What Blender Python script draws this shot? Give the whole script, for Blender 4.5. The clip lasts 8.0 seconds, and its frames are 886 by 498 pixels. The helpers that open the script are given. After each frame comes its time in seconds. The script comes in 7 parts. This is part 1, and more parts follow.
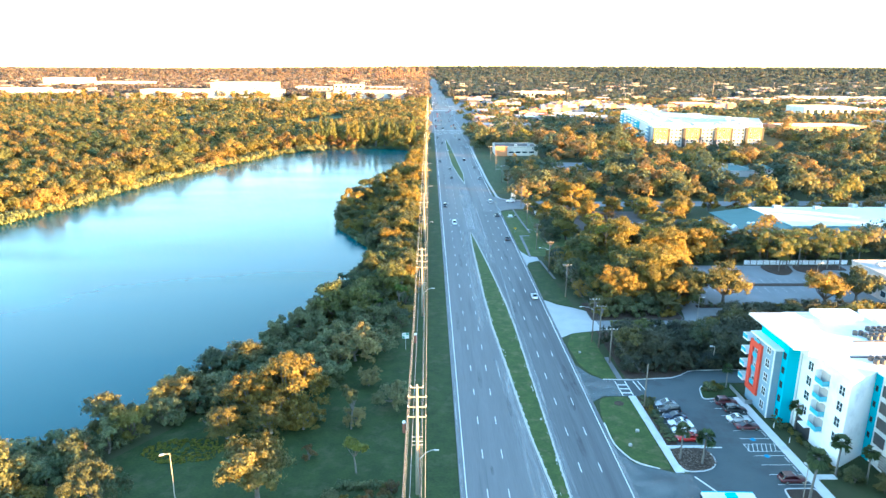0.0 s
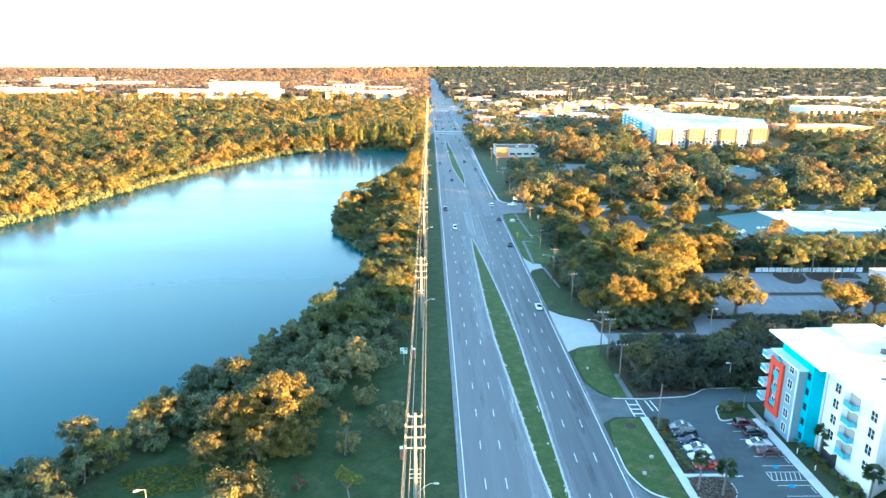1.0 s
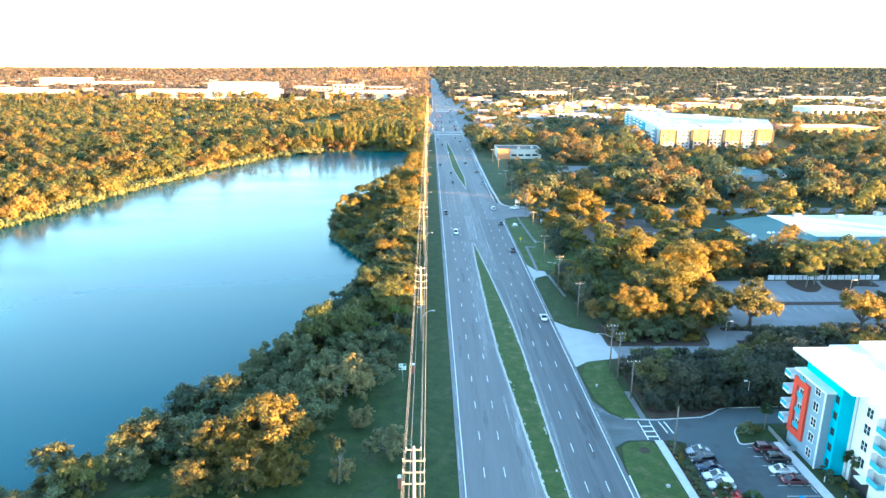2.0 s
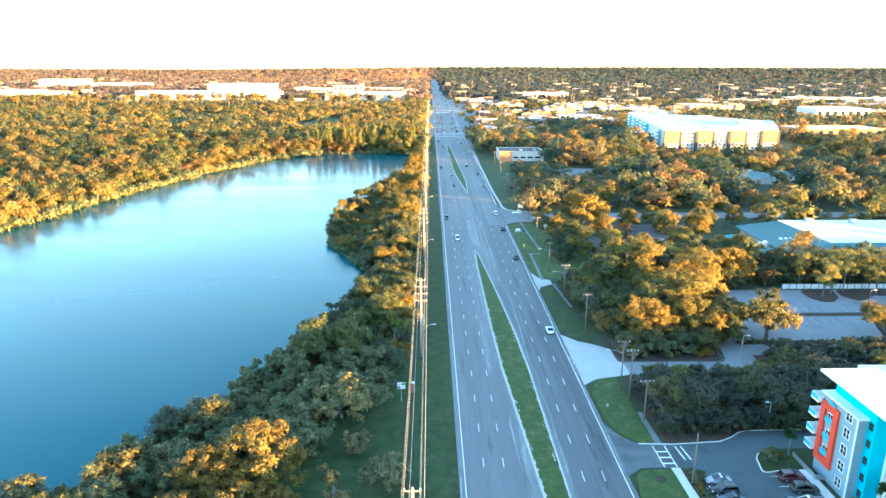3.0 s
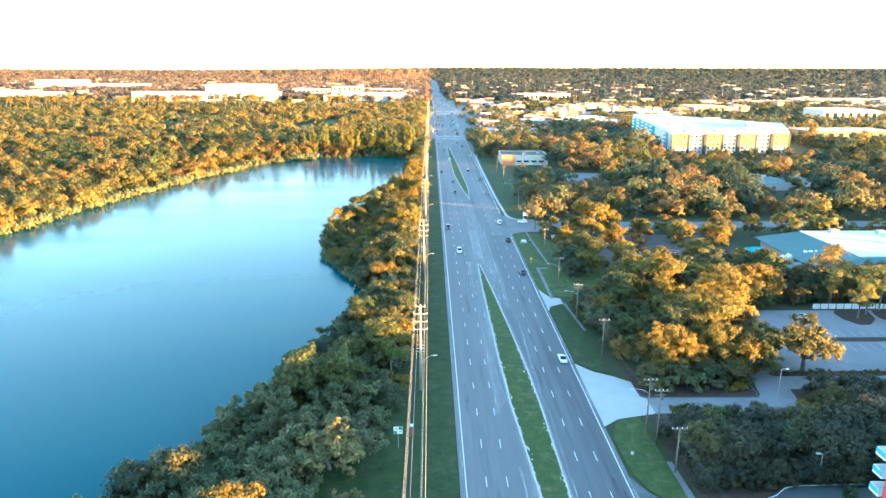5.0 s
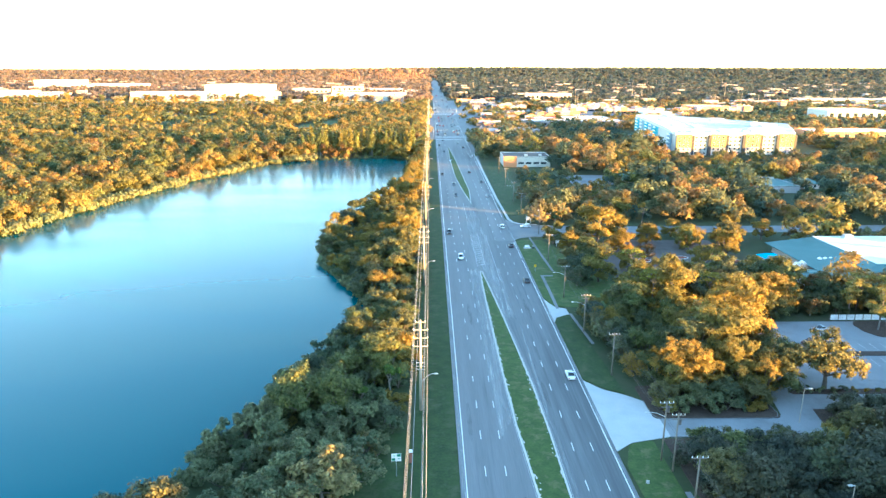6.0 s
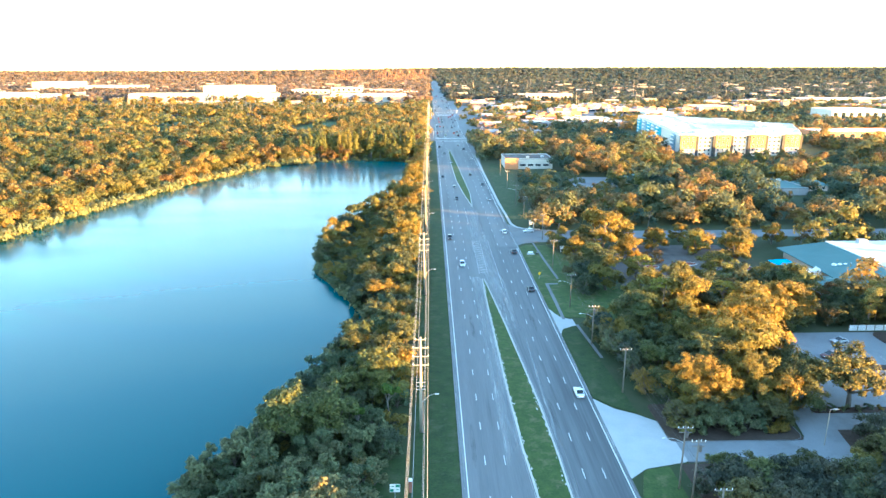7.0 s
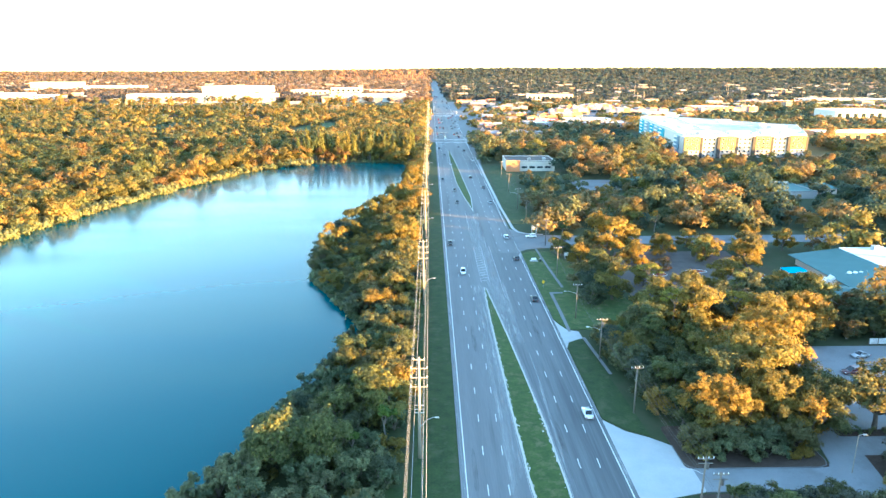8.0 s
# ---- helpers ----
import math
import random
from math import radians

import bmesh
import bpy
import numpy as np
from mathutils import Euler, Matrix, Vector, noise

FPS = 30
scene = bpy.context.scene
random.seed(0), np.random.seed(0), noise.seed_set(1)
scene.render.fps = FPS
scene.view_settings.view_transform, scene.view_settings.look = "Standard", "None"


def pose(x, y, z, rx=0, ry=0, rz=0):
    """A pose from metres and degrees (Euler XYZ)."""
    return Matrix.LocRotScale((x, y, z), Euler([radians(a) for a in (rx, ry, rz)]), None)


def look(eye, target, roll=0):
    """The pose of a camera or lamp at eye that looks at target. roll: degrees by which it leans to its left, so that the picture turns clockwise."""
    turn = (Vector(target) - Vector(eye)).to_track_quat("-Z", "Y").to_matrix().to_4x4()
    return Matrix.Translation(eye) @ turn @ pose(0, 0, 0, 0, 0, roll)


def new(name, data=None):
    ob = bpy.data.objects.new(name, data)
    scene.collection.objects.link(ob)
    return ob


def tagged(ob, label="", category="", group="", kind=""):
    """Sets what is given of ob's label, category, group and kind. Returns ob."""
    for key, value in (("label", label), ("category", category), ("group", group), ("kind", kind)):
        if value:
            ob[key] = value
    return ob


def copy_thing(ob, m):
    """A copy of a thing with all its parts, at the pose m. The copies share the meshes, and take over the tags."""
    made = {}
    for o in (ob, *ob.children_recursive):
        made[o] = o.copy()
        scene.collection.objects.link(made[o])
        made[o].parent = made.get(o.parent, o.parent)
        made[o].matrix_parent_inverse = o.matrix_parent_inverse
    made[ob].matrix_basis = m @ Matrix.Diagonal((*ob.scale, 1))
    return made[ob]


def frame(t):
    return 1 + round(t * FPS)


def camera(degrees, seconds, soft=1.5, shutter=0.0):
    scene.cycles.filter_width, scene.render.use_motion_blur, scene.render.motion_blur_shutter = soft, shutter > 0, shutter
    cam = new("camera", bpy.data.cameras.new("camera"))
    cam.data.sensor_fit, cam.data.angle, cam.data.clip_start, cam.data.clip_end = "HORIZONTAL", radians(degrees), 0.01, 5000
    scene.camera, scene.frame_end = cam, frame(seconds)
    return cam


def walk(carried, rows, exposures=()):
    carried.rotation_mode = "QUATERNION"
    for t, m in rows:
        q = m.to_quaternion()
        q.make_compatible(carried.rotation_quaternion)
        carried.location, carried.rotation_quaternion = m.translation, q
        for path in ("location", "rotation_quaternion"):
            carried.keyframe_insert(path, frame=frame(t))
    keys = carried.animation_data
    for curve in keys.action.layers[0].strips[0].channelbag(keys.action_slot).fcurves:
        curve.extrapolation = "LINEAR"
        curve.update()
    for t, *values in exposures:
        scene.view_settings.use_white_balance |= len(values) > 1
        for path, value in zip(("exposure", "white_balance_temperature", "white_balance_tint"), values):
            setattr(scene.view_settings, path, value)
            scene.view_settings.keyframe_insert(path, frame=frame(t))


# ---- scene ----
cam = camera(67.3, 8.0, 1.45)
PATH = [
    (0, (-0.438, -0.587, 70.259), (-0.396, 1.339, 69.723), 0.3),
    (0.5, (-0.348, 4.019, 70.265), (-0.306, 5.946, 69.729), 0.3),
    (1, (-0.303, 8.54, 70.259), (-0.261, 10.466, 69.723), 0.3),
    (1.5, (-0.313, 13.023, 70.263), (-0.271, 14.949, 69.726), 0.3),
    (3, (-0.179, 26.319, 70.24), (-0.14, 28.246, 69.706), 0.2),
    (3.5, (-0.179, 30.828, 70.253), (-0.139, 32.755, 69.72), 0.1),
    (4, (-0.229, 35.255, 70.262), (-0.19, 37.182, 69.729), 0.1),
    (4.5, (-0.286, 39.635, 70.275), (-0.246, 41.562, 69.743), 0.2),
    (6, (-0.336, 52.978, 70.444), (-0.298, 54.905, 69.911), 0.2),
    (6.5, (-0.333, 57.315, 70.474), (-0.296, 59.242, 69.942), 0.0),
    (7, (-0.343, 61.595, 70.481), (-0.306, 63.523, 69.949), -0.0),
    (7.5, (-0.29, 66.001, 70.49), (-0.253, 67.929, 69.958), -0.0),
    (8, (-0.199, 70.516, 70.474), (-0.162, 72.444, 69.943), -0.0),
]
walk(cam, [(t, look(eye, target, roll)) for t, eye, target, roll in PATH], [(0.0, 3.77, 5240, 3), (8.0, 3.77, 5240, 3)])
# ---- light ----
SUN_AZ, SUN_EL = 118.0, 4.7
to_sun = Vector((math.sin(radians(SUN_AZ)) * math.cos(radians(SUN_EL)),
                 math.cos(radians(SUN_AZ)) * math.cos(radians(SUN_EL)), math.sin(radians(SUN_EL))))
world = bpy.data.worlds.new("sky")
scene.world = world
world.use_nodes = True
wn = world.node_tree
sky = wn.nodes.new("ShaderNodeTexSky")
sky.sky_type, sky.sun_disc = "NISHITA", False
sky.sun_elevation, sky.sun_rotation = radians(SUN_EL), radians(SUN_AZ)
sky.altitude, sky.air_density, sky.dust_density, sky.ozone_density = 600.0, 1.0, 0.1, 1.0
wn.links.new(sky.outputs[0], wn.nodes["Background"].inputs[0])
wn.nodes["Background"].inputs[1].default_value = 0.124
sun = new("sun", bpy.data.lights.new("sun", "SUN"))
sun.data.energy, sun.data.angle, sun.data.color = 5.0, radians(0.5), (1.0, 0.46, 0.09)
sun.matrix_world = look(to_sun * 300, (0, 0, 0))
# ---- materials ----
def node(nt, kind, **sets):
    n = nt.nodes.new(kind)
    for key, value in sets.items():
        n.inputs[key.replace("_", " ")].default_value = value
    return n


def surface(name, a, b, s1=0.4, s2=6.0, rough=0.8, metal=0.0, bump=0.15, stretch=(1, 1, 1), c=None, spread=0.0, islands=False,
            spec=0.4, local=False, wide=0.25):
    """Two colours mixed by noise at two sizes, a third (c) in sparse stains; spread varies the value from thing to thing."""
    m = bpy.data.materials.new(name)
    m.use_nodes = True
    nt = m.node_tree
    bsdf = nt.nodes["Principled BSDF"]
    if local:
        where = nt.nodes.new("ShaderNodeTexCoord").outputs["Object"]
    else:
        where = nt.nodes.new("ShaderNodeNewGeometry").outputs["Position"]
    mp = node(nt, "ShaderNodeMapping")
    mp.inputs["Scale"].default_value = stretch
    nt.links.new(where, mp.inputs[0])
    big = node(nt, "ShaderNodeTexNoise", Scale=s1, Detail=4.0)
    fine = node(nt, "ShaderNodeTexNoise", Scale=s2, Detail=3.0)
    for n in (big, fine):
        nt.links.new(mp.outputs[0], n.inputs["Vector"])
    mixf = nt.nodes.new("ShaderNodeMix")
    mixf.inputs[0].default_value = 0.45
    nt.links.new(big.outputs[0], mixf.inputs[2])
    nt.links.new(fine.outputs[0], mixf.inputs[3])
    ramp = nt.nodes.new("ShaderNodeMapRange")
    ramp.inputs[1].default_value, ramp.inputs[2].default_value = 0.5 - wide, 0.5 + wide
    nt.links.new(mixf.outputs[0], ramp.inputs[0])
    col = nt.nodes.new("ShaderNodeMix")
    col.data_type = "RGBA"
    col.inputs[6].default_value, col.inputs[7].default_value = (*a, 1), (*b, 1)
    nt.links.new(ramp.outputs[0], col.inputs[0])
    out = col.outputs[2]
    if c:
        st = node(nt, "ShaderNodeTexNoise", Scale=s1 * 0.7, Detail=5.0, Roughness=0.7)
        mp2 = node(nt, "ShaderNodeMapping")
        mp2.inputs["Scale"].default_value, mp2.inputs["Location"].default_value = stretch, (7.3, 3.1, 1.7)
        nt.links.new(where, mp2.inputs[0])
        nt.links.new(mp2.outputs[0], st.inputs["Vector"])
        r2 = nt.nodes.new("ShaderNodeMapRange")
        r2.inputs[1].default_value, r2.inputs[2].default_value = 0.52, 0.70
        nt.links.new(st.outputs[0], r2.inputs[0])
        col2 = nt.nodes.new("ShaderNodeMix")
        col2.data_type = "RGBA"
        col2.inputs[7].default_value = (*c, 1)
        nt.links.new(r2.outputs[0], col2.inputs[0])
        nt.links.new(out, col2.inputs[6])
        out = col2.outputs[2]
    if spread or islands:
        if islands:
            r = nt.nodes.new("ShaderNodeNewGeometry").outputs["Random Per Island"]
        else:
            r = nt.nodes.new("ShaderNodeObjectInfo").outputs["Random"]
        mr = nt.nodes.new("ShaderNodeMapRange")
        mr.inputs[3].default_value, mr.inputs[4].default_value = 1 - (spread or 0.3), 1 + (spread or 0.3)
        nt.links.new(r, mr.inputs[0])
        hsv = nt.nodes.new("ShaderNodeHueSaturation")
        nt.links.new(mr.outputs[0], hsv.inputs["Value"])
        nt.links.new(out, hsv.inputs["Color"])
        out = hsv.outputs[0]
    nt.links.new(out, bsdf.inputs["Base Color"])
    bsdf.inputs["Roughness"].default_value, bsdf.inputs["Metallic"].default_value = rough, metal
    bsdf.inputs["Specular IOR Level"].default_value = spec
    if bump:
        bp = node(nt, "ShaderNodeBump", Strength=bump, Distance=0.1)
        nt.links.new(fine.outputs[0], bp.inputs["Height"])
        nt.links.new(bp.outputs[0], bsdf.inputs["Normal"])
    return m


def foliage(name, a, b, tint, spread=0.35, thin=0.3):
    """Leaves: a range of tones from tree to tree, drifting over each crown, every leaf a little different, and light that shines through."""
    m = bpy.data.materials.new(name)
    m.use_nodes = True
    nt = m.node_tree
    bsdf = nt.nodes["Principled BSDF"]
    geo = nt.nodes.new("ShaderNodeNewGeometry")
    info = nt.nodes.new("ShaderNodeObjectInfo")
    tone = nt.nodes.new("ShaderNodeAttribute")
    tone.attribute_name = "tree_tone"
    own = nt.nodes.new("ShaderNodeMath")
    nt.links.new(info.outputs["Random"], own.inputs[0])
    nt.links.new(tone.outputs["Fac"], own.inputs[1])
    wrap = nt.nodes.new("ShaderNodeMath")
    wrap.operation = "FRACT"
    nt.links.new(own.outputs[0], wrap.inputs[0])
    drift = node(nt, "ShaderNodeTexNoise", Scale=0.16, Detail=3.0)
    nt.links.new(geo.outputs["Position"], drift.inputs["Vector"])
    mixf = nt.nodes.new("ShaderNodeMix")
    mixf.inputs[0].default_value = 0.42
    nt.links.new(wrap.outputs[0], mixf.inputs[2])
    nt.links.new(drift.outputs[0], mixf.inputs[3])
    ramp = nt.nodes.new("ShaderNodeValToRGB")
    r = ramp.color_ramp
    r.elements[0].position, r.elements[0].color = 0.16, (a[0] * 0.72, a[1] * 0.80, a[2] * 0.95, 1)
    r.elements[1].position, r.elements[1].color = 0.72, (*tint, 1)
    for at, c in ((0.30, a), (0.50, b)):
        r.elements.new(at).color = (*c, 1)
    nt.links.new(mixf.outputs[0], ramp.inputs[0])
    mr = nt.nodes.new("ShaderNodeMapRange")
    mr.inputs[3].default_value, mr.inputs[4].default_value = 1 - spread, 1 + spread
    nt.links.new(geo.outputs["Random Per Island"], mr.inputs[0])
    hue = nt.nodes.new("ShaderNodeMapRange")
    hue.inputs[3].default_value, hue.inputs[4].default_value = 0.515, 0.485
    nt.links.new(geo.outputs["Random Per Island"], hue.inputs[0])
    hsv = nt.nodes.new("ShaderNodeHueSaturation")
    nt.links.new(mr.outputs[0], hsv.inputs["Value"])
    nt.links.new(hue.outputs[0], hsv.inputs["Hue"])
    nt.links.new(ramp.outputs[0], hsv.inputs["Color"])
    nt.links.new(hsv.outputs[0], bsdf.inputs["Base Color"])
    bsdf.inputs["Roughness"].default_value, bsdf.inputs["Specular IOR Level"].default_value = 0.6, 0.25
    tr = nt.nodes.new("ShaderNodeBsdfTranslucent")
    nt.links.new(hsv.outputs[0], tr.inputs[0])
    mix = nt.nodes.new("ShaderNodeMixShader")
    mix.inputs[0].default_value = thin
    nt.links.new(bsdf.outputs[0], mix.inputs[1])
    nt.links.new(tr.outputs[0], mix.inputs[2])
    nt.links.new(mix.outputs[0], nt.nodes["Material Output"].inputs[0])
    return m


GRASS = surface("grass", (0.015, 0.033, 0.007), (0.040, 0.066, 0.013), 0.35, 2.2, 0.9, bump=0.6, c=(0.062, 0.072, 0.030), wide=0.16)
LAND = surface("woodland_floor", (0.028, 0.044, 0.014), (0.05, 0.062, 0.022), 0.03, 0.8, 0.95, bump=0.5, c=(0.065, 0.062, 0.034))
ASPHALT = surface("road_asphalt", (0.125, 0.128, 0.132), (0.190, 0.192, 0.196), 0.30, 9.0, 0.75, bump=0.1, stretch=(1, 0.03, 1), c=(0.088, 0.090, 0.095), wide=0.2)
NEWASPHALT = surface("darker_asphalt", (0.086, 0.092, 0.098), (0.150, 0.154, 0.160), 0.34, 9.0, 0.72, bump=0.1, stretch=(1, 0.02, 1), c=(0.062, 0.066, 0.072), wide=0.17)
LOT = surface("lot_asphalt", (0.060, 0.080, 0.088), (0.094, 0.114, 0.122), 0.15, 7.0, 0.8, bump=0.1, c=(0.06, 0.065, 0.07))
BROWNLOT = surface("brown_worn_asphalt", (0.085, 0.072, 0.066), (0.125, 0.108, 0.098), 0.2, 6.0, 0.85, bump=0.1, c=(0.065, 0.055, 0.05))
PALELOT = surface("bleached_asphalt", (0.155, 0.167, 0.178), (0.260, 0.272, 0.282), 0.10, 5.0, 0.85, bump=0.1, c=(0.155, 0.16, 0.165))
OLDLOT = surface("worn_asphalt", (0.135, 0.142, 0.150), (0.200, 0.204, 0.208), 0.12, 6.0, 0.85, bump=0.1, c=(0.12, 0.12, 0.125))
CONCRETE = surface("concrete", (0.33, 0.34, 0.345), (0.45, 0.455, 0.455), 0.3, 5.0, 0.85, bump=0.1, c=(0.42, 0.41, 0.40))
PAVE = surface("pale_pavement_concrete", (0.52, 0.53, 0.53), (0.66, 0.665, 0.66), 0.4, 5.0, 0.85, bump=0.1, c=(0.46, 0.46, 0.45))
PAINT = surface("road_paint", (0.62, 0.62, 0.60), (0.80, 0.80, 0.78), 0.8, 12.0, 0.7, bump=0.05)
WORNPAINT = surface("worn_road_paint", (0.30, 0.30, 0.30), (0.52, 0.52, 0.51), 0.8, 6.0, 0.75, bump=0.05)
MEDGRASS = surface("worn_grass", (0.030, 0.058, 0.011), (0.068, 0.102, 0.020), 0.5, 2.4, 0.9, bump=0.6, c=(0.125, 0.118, 0.055), wide=0.16)
MULCH = surface("mulch", (0.035, 0.025, 0.018), (0.08, 0.055, 0.04), 1.0, 12.0, 0.95, bump=0.6)
PALEKERB = surface("kerb_concrete", (0.40, 0.40, 0.385), (0.56, 0.55, 0.52), 0.6, 5.0, 0.85, bump=0.1, c=(0.36, 0.35, 0.33))
REDMULCH = surface("red_mulch", (0.16, 0.055, 0.035), (0.24, 0.085, 0.055), 1.0, 12.0, 0.95, bump=0.6)
BARK = surface("bark", (0.09, 0.075, 0.06), (0.17, 0.15, 0.125), 1.5, 12.0, 0.9, bump=0.4, local=True)
PALEBARK = surface("pale_bark", (0.13, 0.12, 0.11), (0.22, 0.20, 0.18), 1.5, 12.0, 0.9, bump=0.3, local=True)
OAKLEAF = foliage("oak_leaves", (0.120, 0.134, 0.054), (0.216, 0.188, 0.046), (0.275, 0.198, 0.042), thin=0.45)
MOSSLEAF = foliage("mossy_oak_leaves", (0.088, 0.104, 0.056), (0.134, 0.134, 0.050), (0.205, 0.158, 0.036), thin=0.35)
# the live oak's own dark tone, also used to colour in shaded crowns
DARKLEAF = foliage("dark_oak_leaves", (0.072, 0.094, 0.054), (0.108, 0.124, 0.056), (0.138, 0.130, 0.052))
GREENLEAF = foliage("green_oak_leaves", (0.112, 0.140, 0.054), (0.175, 0.182, 0.052), (0.220, 0.190, 0.050), thin=0.4)
GREYLEAF = foliage("grey_green_leaves", (0.112, 0.148, 0.074), (0.172, 0.196, 0.092), (0.150, 0.160, 0.078))
# grove leaves darkened in colour to stand in for deep shade
SHADEDLEAF = foliage("shade_dark_leaves", (0.050, 0.060, 0.042), (0.072, 0.080, 0.049), (0.092, 0.092, 0.055), thin=0.2)
LIMELEAF = foliage("fresh_green_leaves", (0.085, 0.14, 0.022), (0.15, 0.19, 0.03), (0.16, 0.17, 0.03))
PALELEAF = foliage("pale_grey_leaves", (0.125, 0.145, 0.074), (0.172, 0.182, 0.088), (0.22, 0.19, 0.076), thin=0.2)
RUSTLEAF = foliage("autumn_leaves", (0.13, 0.085, 0.035), (0.17, 0.11, 0.04), (0.12, 0.10, 0.04))
GOLDLEAF = foliage("yellow_green_leaves", (0.17, 0.19, 0.03), (0.23, 0.23, 0.035), (0.25, 0.22, 0.04), thin=0.4)
PALMLEAF = foliage("palm_leaves", (0.042, 0.072, 0.026), (0.07, 0.10, 0.035), (0.08, 0.10, 0.04), thin=0.2)
FARLEAF = foliage("far_leaves", (0.124, 0.142, 0.060), (0.225, 0.196, 0.056), (0.290, 0.204, 0.062), spread=0.20, thin=0.5)
# greener and bluer than far_leaves: shade and light haze put into the colour
WOODLEAF = foliage("wood_leaves", (0.086, 0.120, 0.078), (0.150, 0.164, 0.078), (0.270, 0.188, 0.078), spread=0.28, thin=0.45)
# the next two leaf colours have distance haze mixed into them
HAZEGREENLEAF = foliage("haze_green_leaves", (0.058, 0.086, 0.082), (0.078, 0.100, 0.090), (0.115, 0.116, 0.098), spread=0.18, thin=0.55)
HAZERUSSETLEAF = foliage("haze_russet_leaves", (0.150, 0.132, 0.105), (0.225, 0.172, 0.125), (0.255, 0.178, 0.130), spread=0.18, thin=0.55)
WOODPOLE = surface("weathered_pole_wood", (0.13, 0.115, 0.10), (0.21, 0.185, 0.16), 1.0, 14.0, 0.85, bump=0.2, stretch=(1, 1, 0.1), local=True)
POLECONC = surface("pole_concrete", (0.28, 0.25, 0.21), (0.37, 0.33, 0.28), 0.6, 8.0, 0.8, bump=0.1, local=True)
STEEL = surface("galvanised_steel", (0.45, 0.46, 0.47), (0.58, 0.58, 0.58), 1.0, 10.0, 0.45, metal=0.7, bump=0.0, local=True)
OLDCABLE = surface("dark_cable", (0.07, 0.07, 0.075), (0.11, 0.11, 0.11), 0.2, 3.0, 0.7, bump=0.0)
CABLE = surface("cable", (0.24, 0.245, 0.25), (0.34, 0.34, 0.34), 0.2, 3.0, 0.6, metal=0.1, bump=0.0)
WHITE = surface("white_stucco", (0.76, 0.77, 0.78), (0.84, 0.84, 0.84), 0.25, 6.0, 0.8, bump=0.06, c=(0.60, 0.61, 0.62))
SHOPWALL = surface("peach_stucco", (0.26, 0.215, 0.215), (0.36, 0.300, 0.300), 0.05, 1.0, 0.85, bump=0.0, c=(0.16, 0.12, 0.11), spread=0.25)
FARWALL = surface("cream_stucco", (0.46, 0.44, 0.41), (0.56, 0.54, 0.50), 0.05, 1.0, 0.85, bump=0.0, c=(0.38, 0.36, 0.34))
ROOFWHITE = surface("white_roof_membrane", (0.72, 0.73, 0.74), (0.82, 0.82, 0.82), 0.12, 3.0, 0.7, bump=0.05, c=(0.58, 0.59, 0.60))
CYAN = surface("cyan_stucco", (0.02, 0.42, 0.56), (0.03, 0.50, 0.64), 0.4, 7.0, 0.75, bump=0.06)
SLATE = surface("slate_blue_siding", (0.20, 0.29, 0.36), (0.25, 0.34, 0.42), 0.3, 4.0, 0.75, bump=0.1, stretch=(1, 1, 6))
RED = surface("red_panel", (0.56, 0.055, 0.03), (0.66, 0.075, 0.04), 0.5, 7.0, 0.6, bump=0.04)
TEALROOF = surface("grey_green_roof", (0.05, 0.125, 0.125), (0.08, 0.165, 0.165), 0.2, 5.0, 0.6, bump=0.1)
BEIGE = surface("beige_stucco", (0.46, 0.38, 0.33), (0.55, 0.46, 0.40), 0.3, 6.0, 0.85, bump=0.06)
OCHRE = surface("ochre_stucco", (0.44, 0.27, 0.07), (0.52, 0.33, 0.10), 0.3, 5.0, 0.85, bump=0.05)
TERRA = surface("orange_stucco", (0.48, 0.20, 0.09), (0.57, 0.26, 0.12), 0.3, 5.0, 0.85, bump=0.05)
BRICK = surface("red_brown_brick", (0.24, 0.09, 0.06), (0.33, 0.14, 0.10), 0.3, 6.0, 0.9, bump=0.1)
GREYROOF = surface("grey_roof", (0.30, 0.30, 0.31), (0.42, 0.41, 0.40), 0.12, 3.0, 0.85, bump=0.1)
DARK = surface("dark_metal", (0.025, 0.025, 0.028), (0.05, 0.05, 0.055), 1.0, 10.0, 0.5, bump=0.0, local=True)
RUBBER = surface("rubber", (0.012, 0.012, 0.013), (0.022, 0.022, 0.023), 2.0, 15.0, 0.85, bump=0.1, local=True)
GREYUNIT = surface("machine_grey", (0.07, 0.065, 0.065), (0.13, 0.12, 0.12), 1.0, 8.0, 0.6, bump=0.05, local=True)
BLUEFAB = surface("blue_canopy_fabric", (0.0, 0.30, 0.46), (0.01, 0.38, 0.55), 0.5, 6.0, 0.7, bump=0.05)
ROCKS = surface("rocks", (0.07, 0.055, 0.045), (0.19, 0.15, 0.12), 1.2, 6.0, 0.9, bump=0.4, islands=True, spread=0.35)
SIGNGREEN = surface("sign_green", (0.01, 0.16, 0.09), (0.015, 0.20, 0.11), 2.0, 10.0, 0.5, bump=0.0, local=True)
SIGNYELLOW = surface("sign_yellow", (0.75, 0.45, 0.02), (0.8, 0.5, 0.03), 2.0, 10.0, 0.5, bump=0.0, local=True)
BLUEMARK = surface("blue_marking", (0.02, 0.22, 0.42), (0.04, 0.30, 0.5), 2.0, 10.0, 0.6, bump=0.0, local=True)


def glass(name, tint, rough=0.06):
    m = bpy.data.materials.new(name)
    m.use_nodes = True
    b = m.node_tree.nodes["Principled BSDF"]
    b.inputs["Base Color"].default_value, b.inputs["Roughness"].default_value = (*tint, 1), rough
    b.inputs["IOR"].default_value, b.inputs["Specular IOR Level"].default_value = 1.5, 0.8
    return m


